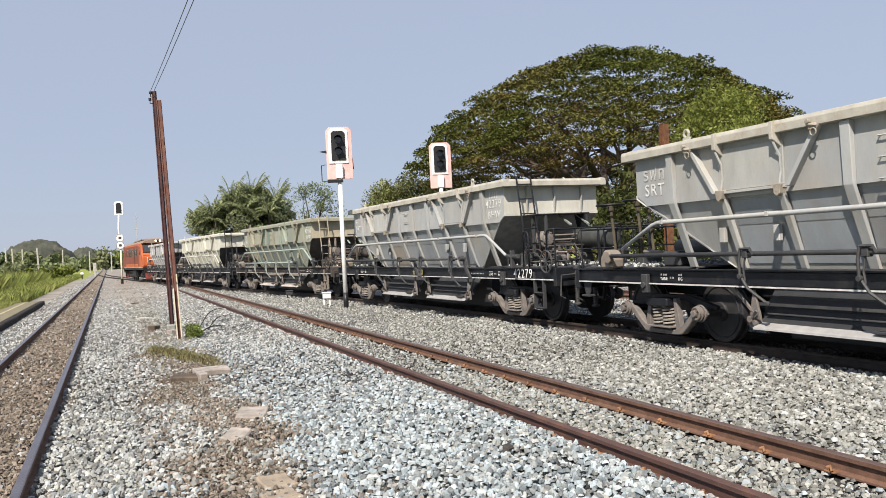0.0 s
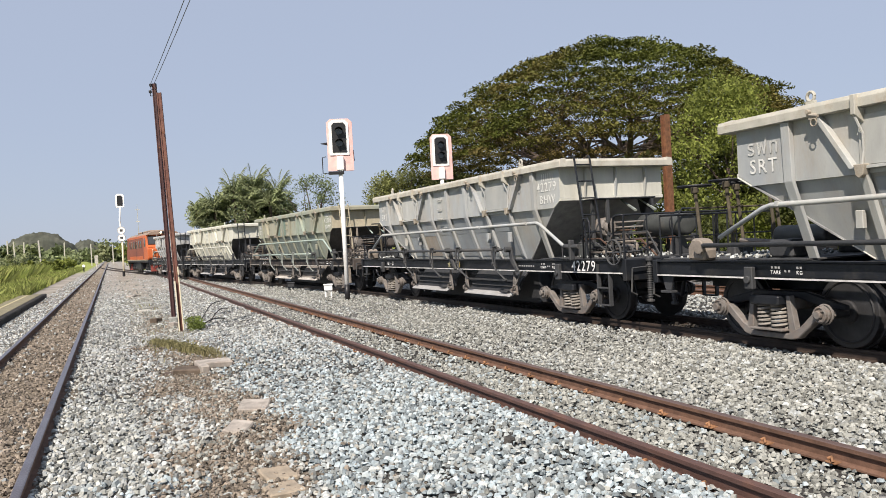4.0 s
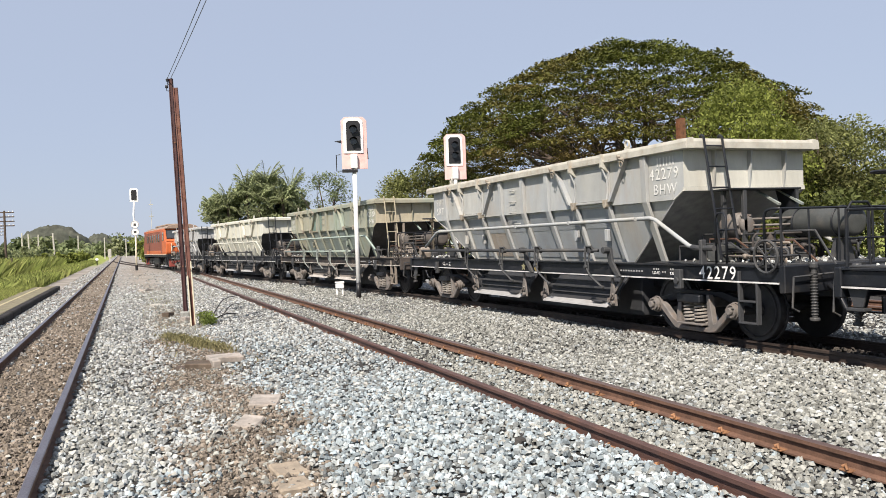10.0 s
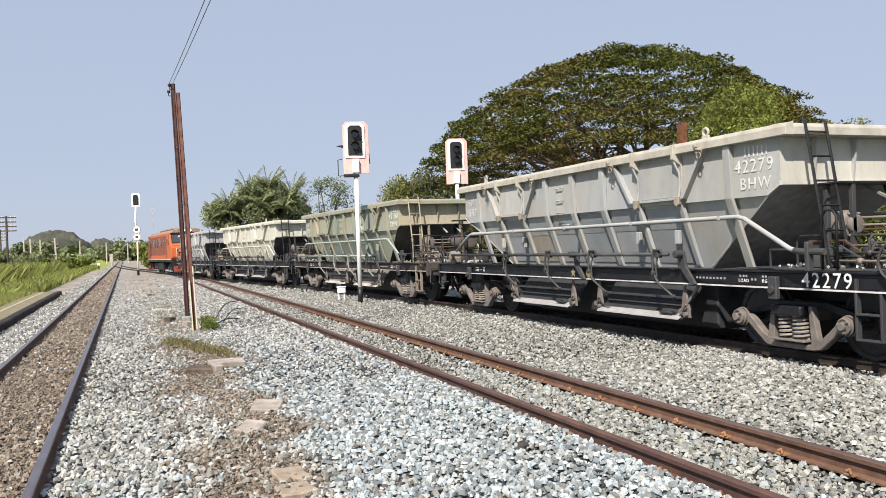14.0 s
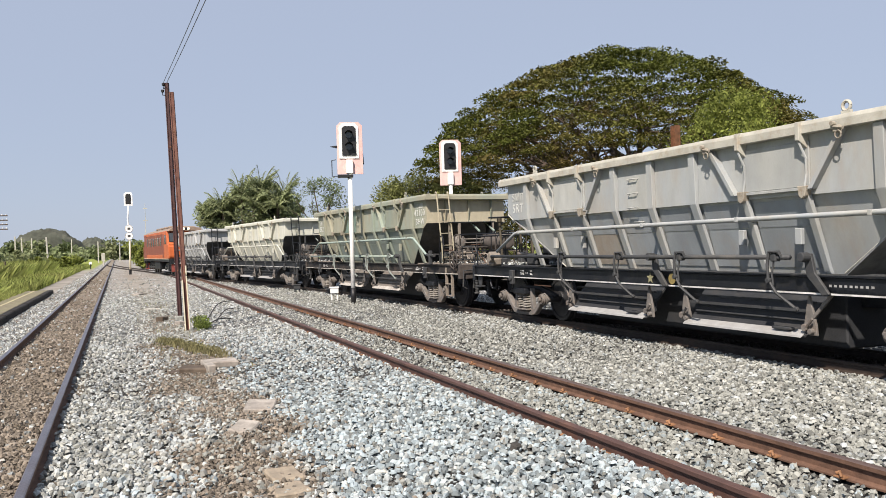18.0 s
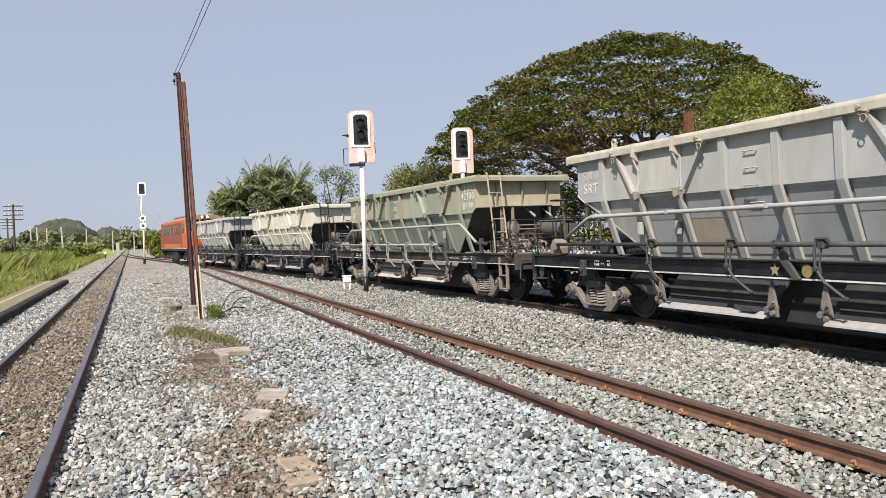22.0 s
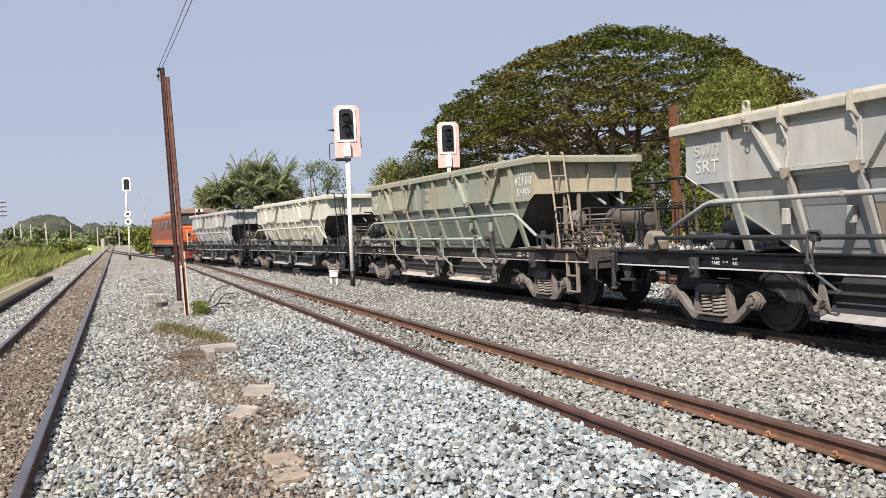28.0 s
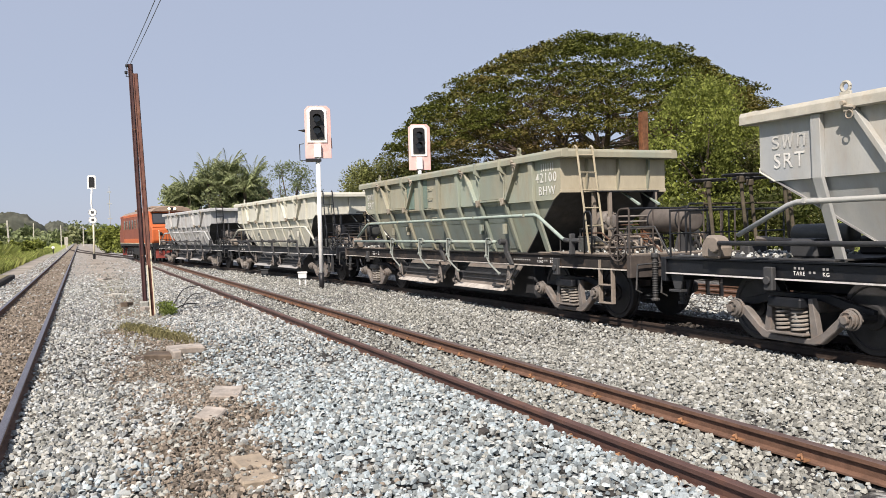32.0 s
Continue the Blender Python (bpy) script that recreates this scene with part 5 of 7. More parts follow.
side_text(WAGONS[1], "42279", 0.25, 5.50, 0.94, M_LETTER, "white number on the black sill", y=-1.128, name="sill_number")
number_marks(WAGONS[2], "42100", True)
M_TEAL = material("faded_teal_pipe_paint", (0.30, 0.37, 0.33), 0.6, vary=0.12, dirt=(0.24, 0.18, 0.12), dirt_amount=0.4)
M_SILL_RUST = material("rust_stained_black_sill", (0.03, 0.026, 0.024), 0.7, vary=0.2, dirt=(0.13, 0.085, 0.06), dirt_amount=0.7, dirt_scale=3)
M_STRIPE_WORN = material("worn_white_stripe_paint", (0.50, 0.47, 0.42), 0.7, vary=0.2, dirt=(0.10, 0.075, 0.06), dirt_amount=0.8, dirt_scale=4)
# Same painted shade on the sloping end sheets, darker for the rear wagons.
M_SLOPE_DARK = material("deep_shade_slope_sheet", (0.05, 0.052, 0.055), 0.7, vary=0.2, dirt=(0.13, 0.12, 0.10), dirt_amount=0.4)
M_LADDER_PALE = material("pale_yellowish_ladder_paint", (0.36, 0.32, 0.23), 0.7, vary=0.15, dirt=(0.25, 0.18, 0.12), dirt_amount=0.4)
M_LIP_DULL = material("dull_brown_lip_steel", (0.45, 0.42, 0.38), 0.65, vary=0.2, dirt=(0.17, 0.12, 0.09), dirt_amount=0.7)
M_DOOR_RUST = material("dusty_brown_chute_steel", (0.17, 0.152, 0.135), 0.7, vary=0.2, dirt=(0.18, 0.13, 0.10), dirt_amount=0.6)
M_HEAD = material("rusty_brown_dusty_frame", (0.065, 0.055, 0.05), 0.8, vary=0.2, dirt=(0.12, 0.096, 0.076), dirt_amount=0.6, dirt_scale=5)
M_TANK_BROWN = material("brown_dusty_tank_paint", (0.115, 0.10, 0.09), 0.7, vary=0.15, dirt=(0.10, 0.08, 0.07), dirt_amount=0.4)
M_TEAL_DARK = material("dark_teal_repaint", (0.15, 0.215, 0.185), 0.65, vary=0.15, dirt=(0.2, 0.2, 0.14), dirt_amount=0.5, dirt_scale=3, streak=0.35)
for x0, x1 in ((-1.86, -1.42), (-0.88, -0.66)):
    part("repainted_panel", box((x0, -SIDE_Y - 0.012, 2.02), (x1, -SIDE_Y - 0.002, 2.655), bevel=0.002), M_TEAL_DARK, WAGONS[2], "dark teal repainted patch")
FRESH = {"side_rail_pipe": M_TEAL, "operating_shaft": M_TEAL, "side_sill": M_SILL_RUST, "white_stripe": M_STRIPE_WORN, "ladder": M_LADDER_PALE,
         "ladder_rung": M_LADDER_PALE, "chute_lip": M_LIP_DULL, "headstock": M_HEAD, "end_deck": M_GEAR, "guard_rail": M_HEAD, "mid_rail": M_HEAD, "rail_post": M_HEAD, "bracket_post": M_GEAR, "brake_pipe": M_GEAR, "air_reservoir": M_TANK_BROWN, "auxiliary_reservoir": M_TANK_BROWN, "brake_wheel": M_HEAD, "spoke": M_HEAD, "footstep": M_GEAR, "discharge_door": M_DOOR_RUST, "door_lever": M_LEVER, "slope_stay": M_TEAL}
for w, table in ((WAGONS[2], FRESH), *((w, {}) for w in WAGONS[3:])):
    for o in w.children_recursive:
        kind = o.name.split(".")[0]
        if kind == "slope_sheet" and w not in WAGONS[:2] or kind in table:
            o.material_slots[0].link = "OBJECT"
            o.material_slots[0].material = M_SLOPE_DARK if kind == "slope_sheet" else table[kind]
for w in (WAGONS[0], WAGONS[3], WAGONS[4]):
    side_text(w, "\u0e23\u0e1f\u0e17", 0.26, -4.40, 2.43, M_MARK_WORN, "worn white script stencil", name="script_letters")
    side_text(w, "SRT", 0.245, -4.40, 2.20, M_MARK, "white stencilled letters", name="owner_letters")
    weights(w, -4.10, "TARE")
star = [(0.092 * (1 if k % 2 == 0 else 0.42) * math.sin(k * math.pi / 5), 0.092 * (1 if k % 2 == 0 else 0.42) * math.cos(k * math.pi / 5)) for k in range(10)]
part("star_mark", moved(prism(star, -0.002, 0.002, None, "xy"), pose(-0.10, -1.127, 0.94, 90)), M_YELLOW, WAGONS[1], "small yellow star")
part("round_mark", disc((0.42, -1.127, 0.94), 0.08, 0.004, "y", None, 20), M_OCHRE, WAGONS[1], "small faded ochre disc")


# ---- locomotive ----
def locomotive():
    """A six-axle diesel locomotive; x towards the wagons, z from the rail heads."""
    l = thing("diesel_locomotive", "orange six-axle diesel locomotive at the tail of the wagons", "locomotive")
    X0, X1, Y = -7.6, 7.0, 1.30
    part("body", box((X0 + 0.9, -Y, 1.15), (X1 - 1.6, Y, 3.05), bevel=0.05), M_MAROON, l, "faded brown-red body side")
    for z0, z1, nm in ((1.12, 1.46, "lower_band"), (2.92, 3.12, "upper_band")):
        part(nm, box((X0 + 0.6, -Y - 0.012, z0), (X1 - 1.2, Y + 0.012, z1), bevel=0.02), M_ORANGE, l, "orange painted band")
    for e, xe in ((1, X1), (-1, X0)):
        cab = [(xe - e * 2.3, 1.15), (xe - e * 0.10, 1.15), (xe, 1.32), (xe - e * 0.04, 2.02), (xe - e * 0.16, 2.14), (xe - e * 0.62, 2.22), (xe - e * 0.95, 3.10), (xe - e * 2.3, 3.12)]
        part("cab", prism(cab, -Y - 0.02, Y + 0.02, None, "xz", 0.05), M_ORANGE if e > 0 else M_MAROON, l, "bright orange cab and nose" if e > 0 else "faded brown-red rear cab")
        part("nose_ledge", box((min(xe - e * 0.70, xe - e * 0.10), -Y + 0.02, 2.10), (max(xe - e * 0.70, xe - e * 0.10), Y - 0.02, 2.19), bevel=0.03), M_ORANGE, l)
        for y in (-0.62, 0.62):
            wm = pose(xe - e * 0.775, y, 2.66, 0, -e * 20.6)
            fr = part("windscreen_frame", moved(box((-0.03, -0.56, -0.36), (0.03, 0.56, 0.36), bevel=0.02), wm), M_BLACK, l, "black windscreen frame")
            part("windscreen", moved(box((-0.036, -0.50, -0.30), (0.036, 0.50, 0.30), bevel=0.01), wm), M_GLASSY, fr, "dark windscreen glass")
        hl = part("headlight_box", box((min(xe - e * 1.05, xe - e * 0.72), -0.30, 3.13), (max(xe - e * 1.05, xe - e * 0.72), 0.30, 3.36), bevel=0.05), M_BLACK, l, "black twin headlight housing")
        for y in (-0.17, 0.17):
            part("headlight", disc((xe - e * 0.715, y, 3.25), 0.085, 0.04, "x", None, 18, 0.01), M_LAMP, hl, "lit warm white headlight")
        part("front_beam", box((min(xe - e * 0.2, xe + e * 0.05), -1.25, 0.78), (max(xe - e * 0.2, xe + e * 0.05), 1.25, 1.16), bevel=0.02), M_BLACK, l, "dark buffer beam")
        part("pilot_plate", box((min(xe - e * 0.12, xe - e * 0.03), -1.15, 0.24), (max(xe - e * 0.12, xe - e * 0.03), 1.15, 0.80), bevel=0.02), M_PILOT, l, "dull red pilot plate")
        for y in (-0.95, 0.95):
            part("front_handrail", tube([(xe + e * 0.02, y, 0.60), (xe + e * 0.16, y, 0.70), (xe + e * 0.16, y, 1.90), (xe, y, 1.95)], 0.024, None, 6), M_PALEPOST, l, "pale handrail")
            part("marker_lamp", disc((xe - e * 0.0, y * 0.85, 1.72), 0.10, 0.06, "x", None, 14, 0.01), M_LENS, l, "small marker lamp")
        part("coupler", box((min(xe + e * 0.05, xe + e * 0.40), -0.12, 0.68), (max(xe + e * 0.05, xe + e * 0.40), 0.12, 0.92), bevel=0.03), M_CAST, l)
    part("roof", prism([(-Y, 3.08), (Y, 3.08), (1.0, 3.30), (0.55, 3.42), (-0.55, 3.42), (-1.0, 3.30)], X0 + 0.75, X1 - 0.75, None, "yz", 0.03), M_ROOF, l, "dusty brown-grey roof")
    for x0, x1 in ((-4.6, -2.4), (-1.9, 0.6), (1.4, 2.6)):
        part("roof_fan_housing", box((x0, -0.62, 3.40), (x1, 0.62, 3.56), bevel=0.05), M_ROOF, l)
    for s in (-1, 1):
        for k in range(7):
            x = -4.9 + 1.3 * k
            fr = part("side_window", box((x - 0.30, s * (Y + 0.008) - 0.015, 2.12), (x + 0.30, s * (Y + 0.008) + 0.015, 2.74), bevel=0.01), M_ROOF if k in (1, 4) else M_GLASSY, l, "dark side window or grille")
            if k in (1, 4):
                for q in range(5):
                    part("grille_slat", box((x - 0.28, s * (Y + 0.026) - 0.008, 2.17 + 0.11 * q), (x + 0.28, s * (Y + 0.026) + 0.008, 2.22 + 0.11 * q)), M_BLACK, fr)
        part("cab_window", box((X1 - 1.95, s * (Y + 0.022) - 0.015, 2.20), (X1 - 1.25, s * (Y + 0.022) + 0.015, 2.85), bevel=0.01), M_GLASSY, l, "cab side window")
        part("cab_door", box((X1 - 2.95, s * (Y + 0.01) - 0.02, 1.25), (X1 - 2.35, s * (Y + 0.01) + 0.02, 2.9), bevel=0.01), M_MAROON, l, "narrow cab door")
        part("frame_sill", box((X0 + 0.1, s * 1.25 - 0.06, 0.95), (X1 - 0.1, s * 1.25 + 0.06, 1.14), bevel=0.01), M_BLACK, l, "black frame sill")
        part("sill_stripe", box((X0 + 0.2, s * 1.318 - 0.004, 1.13), (X1 - 0.3, s * 1.318 + 0.004, 1.165)), M_PALEPOST, l, "thin pale stripe")
        part("fuel_tank", box((-1.5, s * 0.85 - 0.35, 0.35), (1.5, s * 0.85 + 0.35, 0.95), bevel=0.08), M_BLACK, l, "black fuel tank")
        for e in (-1, 1):
            part("bogie_frame", prism([(e * 4.6 - 1.9, 0.45), (e * 4.6 + 1.9, 0.45), (e * 4.6 + 1.9, 0.65), (e * 4.6 + 1.2, 0.85), (e * 4.6 - 1.2, 0.85), (e * 4.6 - 1.9, 0.65)], s * 0.85, s * 0.98, bevel=0.02), M_BLACK, l, "black bogie frame")
            for q in (-1.3, 0, 1.3):
                part("axle_box", disc((e * 4.6 + q, s * 1.0, 0.46), 0.16, 0.12, "y", None, 16, 0.02), M_CHUTE, l)
            st = box((e * 6.35 - 0.22, s * 1.2 - 0.08, 0.38), (e * 6.35 + 0.22, s * 1.2 + 0.08, 0.42), bevel=0.005)
            for q in (-0.2, 0.2):
                box((e * 6.35 + q - 0.02, s * 1.2 - 0.03, 0.38), (e * 6.35 + q + 0.02, s * 1.2 + 0.03, 0.96), st)
            box((e * 6.35 - 0.22, s * 1.2 - 0.08, 0.66), (e * 6.35 + 0.22, s * 1.2 + 0.08, 0.70), st)
            part("cab_step", st, M_BLACK, l, "steel cab steps")
    for x0 in (-5.9, -4.6, -3.3, 3.3, 4.6, 5.9):
        w = part("wheelset", tube([(0, -0.85, 0), (0, 0.85, 0)], 0.08, None, 10), M_WHEEL, l, "dark steel wheels on an axle")
        w.matrix_basis = pose(x0, 0, 0.46)
        for s in (-1, 1):
            part("wheel", disc((0, s * 0.56, 0), 0.46, 0.12, "y", None, 28, 0.015), M_WHEEL, w)
    return l


M_LAMP = material("lit_headlight_glass", (0.6, 0.58, 0.5), 0.25, vary=0.1, bump=0.0)
M_LAMP.node_tree.nodes["Principled BSDF"].inputs["Emission Color"].default_value = (1.0, 0.86, 0.55, 1)
M_LAMP.node_tree.nodes["Principled BSDF"].inputs["Emission Strength"].default_value = 2.2
M_PILOT = material("dull_red_pilot_paint", (0.26, 0.055, 0.045), 0.6, vary=0.15, dirt=(0.2, 0.13, 0.1), dirt_amount=0.4)
LOCO = locomotive()


# ---- signals ----
def signal(x, y, heads, label, post_h, extras=True, base=-0.16):
    s = thing("railway_signal", label, "signal", pose(x, y, 0, 0, 0, -14), "colour-light signals")
    z0, z1 = heads
    w = 0.33
    part("post", tube([(0, 0, base), (0, 0, post_h)], 0.066, None, 14), M_WHITE, s, "white tubular post", True)
    part("post_foot", tube([(0, 0, base), (0, 0, base + 0.5)], 0.078, None, 14), M_SIGNAL, s, "black painted post foot", True)
    part("base_plate", box((-0.2, -0.2, base - 0.03), (0.2, 0.2, base + 0.03), bevel=0.01), M_CONCRETE, s)
    c = 0.11
    wl_, wr = w + 0.03, w + 0.075
    shape = [(-wl_, z0), (wr, z0), (wr, z1 - c), (wr - c, z1), (-wl_ + c, z1), (-wl_, z1 - c)]
    bp = part("backboard", prism(shape, 0.03, 0.06, bevel=0.005), M_PINK, s, "faded red-edged backboard")
    h0 = z0 + (z1 - z0) * 0.30
    q, c2 = w - 0.04, 0.10
    part("white_border", prism([(-q, h0), (q, h0), (q, z1 - 0.04 - c2), (q - c2, z1 - 0.04), (-q + c2, z1 - 0.04), (-q, z1 - 0.04 - c2)], 0.0, 0.028, bevel=0.004), M_WHITE, bp, "white painted border")
    q2 = q - 0.085
    part("black_face", prism([(-q2, h0 + 0.09), (q2, h0 + 0.09), (q2, z1 - 0.12 - c2 * 0.7), (q2 - c2 * 0.7, z1 - 0.12), (-q2 + c2 * 0.7, z1 - 0.12), (-q2, z1 - 0.12 - c2 * 0.7)], -0.03, -0.002, bevel=0.004), M_SIGNAL, bp, "black lamp face")
    hh = z1 - 0.12 - h0 - 0.09
    for k in (0.70, 0.30):
        zc = h0 + 0.09 + hh * k
        ln = part("lamp", disc((0, -0.04, zc), 0.105, 0.03, "y", None, 20, 0.006), M_LENS, bp, "dark unlit lamp lens")
        hood = bmesh.new()
        a0 = [Vector(p) for p in arc((0, -0.03, zc), 0.125, 20, 160, 10)]
        for u, v in zip(a0, a0[1:]):
            vs = [hood.verts.new(p) for p in (u, v, v + Vector((0, -0.26, -0.02)), u + Vector((0, -0.26, -0.02)))]
            hood.faces.new(vs)
        bmesh.ops.solidify(hood, geom=hood.faces[:], thickness=0.008)
        part("lamp_hood", hood, M_SIGNAL, ln, "black sun hood")
    part("lamp_case", box((-0.2, 0.06, h0), (0.2, 0.28, z1 - 0.15), bevel=0.02), M_SIGNAL, s)
    part("collar", box((-0.10, -0.10, z0 + 0.02), (0.10, 0.06, h0 - 0.04), bevel=0.01), M_WHITE, s, "white head collar")
    if extras:
        part("service_step", box((-0.36, -0.12, z0 - 0.10), (0.10, 0.10, z0 - 0.02), bevel=0.01), M_SIGNAL, s, "dark service step")
        part("side_arm", tube([(-0.30, 0.05, z0 - 0.05), (-0.52, 0.05, z0 - 0.05), (-0.52, 0.05, z0 + 0.42), (-0.40, 0.05, z0 + 0.44)], 0.016, None, 6), M_SIGNAL, s)
        part("side_bracket", prism([(-0.36, z0 + 0.78), (-0.36, z0 + 0.86), (-0.56, z0 + 0.83)], 0.0, 0.10, bevel=0.005), M_SIGNAL, s)
        part("rear_bracket", tube([(0.30, 0.1, z0 + 0.35), (0.42, 0.12, z0 + 0.30), (0.40, 0.12, z0 + 0.62)], 0.02, None, 6), M_SIGNAL, s)
    return s


signal(6.50, 23.9, (3.72, 5.27), "two-lamp railway signal on a white post beside the siding", 3.9)
signal(10.95, 26.9, (3.62, 5.22), "two-lamp railway signal on a white post behind the train", 3.8, False)

fs = thing("distant_signal", "tall signal with two round speed boards on a pale post", "signal", pose(1.0, 74.0, 0, 0, 0, -6), "colour-light signals")
part("post", tube([(0, 0, -0.2), (0.02, 0, 2.9)], 0.075, None, 10), M_PALEPOST, fs, "pale yellowish lower post", True)
part("upper_post", tube([(0.02, 0, 2.88), (0.01, 0, 3.3), (-0.09, 0, 4.5), (0, 0, 5.7)], 0.07, None, 10), M_WHITE, fs, "white bent upper post", True)
part("post_foot", tube([(0, 0, -0.2), (0, 0, 0.3)], 0.11, None, 10), M_SIGNAL, fs, "black post foot")
part("head_border", prism([(-0.34, 5.62), (0.34, 5.62), (0.34, 6.62), (0.24, 6.75), (-0.24, 6.75), (-0.34, 6.62)], 0.0, 0.05, bevel=0.008), M_WHITE, fs, "white signal border")
part("head_face", prism([(-0.21, 5.77), (0.21, 5.77), (0.21, 6.50), (0.14, 6.61), (-0.14, 6.61), (-0.21, 6.50)], -0.04, -0.002, bevel=0.006), M_SIGNAL, fs, "black lamp face")
for z in (3.70, 3.08):
    b = part("speed_board", disc((0, -0.10, z), 0.32, 0.03, "y", None, 28, 0.005), M_WHITE, fs, "round white board")
    part("board_mark", box((-0.11, -0.122, z - 0.10), (0.11, -0.117, z + 0.10)), M_CHUTE, b, "dark unreadable figure")
    part("board_edge", ring((0, -0.116, z), 0.30, 0.012, "y", None, 28), M_CHUTE, b)


# ---- rail poles and wires ----
def rail_pole(x0, y0, x1, h, label, mat, turn):
    p = thing("rail_pole", label, "pole", pose(x0, y0, 0), "old rails set upright as poles")
    lean = (x1 - x0) / h
    prof = [pose(0, 0, 0, 0, 0, turn) @ Vector((u * 0.72, (v + 0.0675) * 0.72, 0)) for u, v in RAIL]
    bm = bmesh.new()
    a = [bm.verts.new((q.x - lean * 0.3, q.y, -0.3)) for q in prof]
    b = [bm.verts.new((q.x + lean * h, q.y, h)) for q in prof]
    bm.faces.new(a[::-1])
    bm.faces.new(b)
    for i in range(len(prof)):
        j = (i + 1) % len(prof)
        bm.faces.new((a[i], a[j], b[j], b[i]))
    part("rail_upright", bm, mat, p)
    for z in (1.1, 2.6, 4.1):
        part("bolt", disc((lean * z, -0.09, z), 0.02, 0.03, "y", None, 6), M_RUSTY, p)
    return p


M_POLE_A = material("dark_maroon_rail_paint", (0.052, 0.02, 0.021), 0.6, vary=0.25, dirt=(0.17, 0.075, 0.055), dirt_amount=0.5)
M_POLE_B = material("orange_brown_rail_rust", (0.145, 0.062, 0.048), 0.7, vary=0.25, dirt=(0.26, 0.14, 0.09), dirt_amount=0.6)
pa = rail_pole(1.37, 21.1, 1.225, 5.66, "tall dark maroon pole made of an old rail, leaning slightly", M_POLE_A, 62)
pb = rail_pole(1.345, 18.5, 1.165, 4.96, "orange-rusted pole made of an old rail beside the maroon one", M_POLE_B, 76)
for u, top in ((-0.046, 0.95), (0.040, 1.25)):
    part("pale_flange", moved(box((u - 0.013, -0.062, -0.2), (u + 0.013, -0.040, top), bevel=0.003), pose(0, 0, 0, 0, -2.05)), M_PALEPOST, pb, "faded yellow-white painted flange")
for dz, dx in ((5.52, -0.10), (5.36, -0.12)):
    ins = tube([(dx, 0, dz), (dx - 0.07, 0, dz), (dx - 0.07, 0, dz + 0.08)], 0.012, None, 6)
    disc((dx - 0.07, 0, dz + 0.10), 0.035, 0.07, "z", ins, 12, 0.012)
    part("insulator", moved(ins, pose(-0.05, 0, 0)), M_SIGNAL, pa, "dark insulator on a bracket")
part("foot_block", box((-0.10, -0.10, -0.22), (0.09, 0.10, 0.0), bevel=0.03), M_STONE_DULL, pa, "small brownish concrete foot")
for k in range(2):
    pts = []
    for i in range(25):
        f = i / 24
        y = 21.09 - 46.14 * f
        pts.append((1.232 - 0.082 * k + (0.853 - 0.053 * k) * f, y, 5.665 - 0.01 * k + (0.455 - 0.03 * k) * f - 4 * 0.56 * f * (1 - f)))
    tagged(part("overhead_wire", tube(pts, 0.0065, None, 5), M_WIRE, None), "thin dark overhead wire running to the pole", "wire", "overhead wires")


# ---- concrete blocks and small things beside the tracks ----
M_TAN = material("tan_sandstone", (0.32, 0.265, 0.20), 0.9, vary=0.2, dirt=(0.2, 0.15, 0.1), dirt_amount=0.5, dirt_scale=7)

def block(x, y, sx_, sy_, sz, turn, label, name="concrete_block", mat=None, tilt=0, z=-0.13):
    bm = box((-sx_ / 2, -sy_ / 2, -0.05), (sx_ / 2, sy_ / 2, sz), bevel=0.012)
    bmesh.ops.subdivide_edges(bm, edges=bm.edges[:], cuts=2, use_grid_fill=True)
    for v in bm.verts:
        v.co += Vector((noise.noise(v.co * 9 + Vector((x, y, 0))), noise.noise(v.co * 9 + Vector((y, x, 3))), noise.noise(v.co * 9))) * 0.012
    ob = new(name, mesh_of(name, bm, mat or M_CONCRETE))
    ob.matrix_world = pose(x, y, z, tilt, tilt * 0.6, turn)
    return tagged(ob, label, "concrete block", "broken concrete pieces on the path")


M_DARK_SLAB = material("dark_brown_slab", (0.10, 0.075, 0.055), 0.9, vary=0.25, dirt=(0.2, 0.16, 0.12), dirt_amount=0.5)
block(1.30, 12.15, 0.48, 0.34, 0.035, 4, "flat pale concrete slab on the path", tilt=2, z=-0.055)
block(0.92, 11.83, 0.36, 0.24, 0.055, -8, "dark brown broken slab beside the pale one", "concrete_block", M_DARK_SLAB, 3, z=-0.10)
block(1.13, 11.75, 0.12, 0.34, 0.12, 4, "upright end of a broken concrete slab")
block(0.86, 11.85, 0.50, 0.16, 0.035, -12, "dark weathered sleeper end lying by the slab", "timber_offcut", M_BARK, 2)
block(1.08, 10.15, 0.30, 0.10, 0.02, -6, "half-buried brownish concrete edge on the path")
block(1.04, 9.72, 0.26, 0.11, 0.018, -6, "half-buried brownish concrete edge on the path")
block(1.32, 8.70, 0.30, 0.42, 0.06, -16, "broken pale concrete block in the gravel", tilt=4)
block(0.97, 8.95, 0.22, 0.10, 0.014, -12, "half-buried brownish concrete edge on the path")
block(1.02, 7.72, 0.21, 0.27, 0.06, -30, "broken concrete block lying at a tilt", tilt=8)
block(1.06, 5.98, 0.24, 0.26, 0.045, 6, "half-buried tan stone split across", "tan_stone", M_TAN, 3)
block(1.03, 5.62, 0.25, 0.30, 0.035, 4, "half-buried tan stone split across", "tan_stone", M_TAN, -3)
block(0.98, 21.5, 0.24, 0.2, 0.10, 50, "dark lump of broken concrete near the pole", mat=M_DARK_SLAB)
block(1.29, 19.9, 0.17, 0.2, 0.09, 30, "pinkish lump of rubble at the foot of the poles")
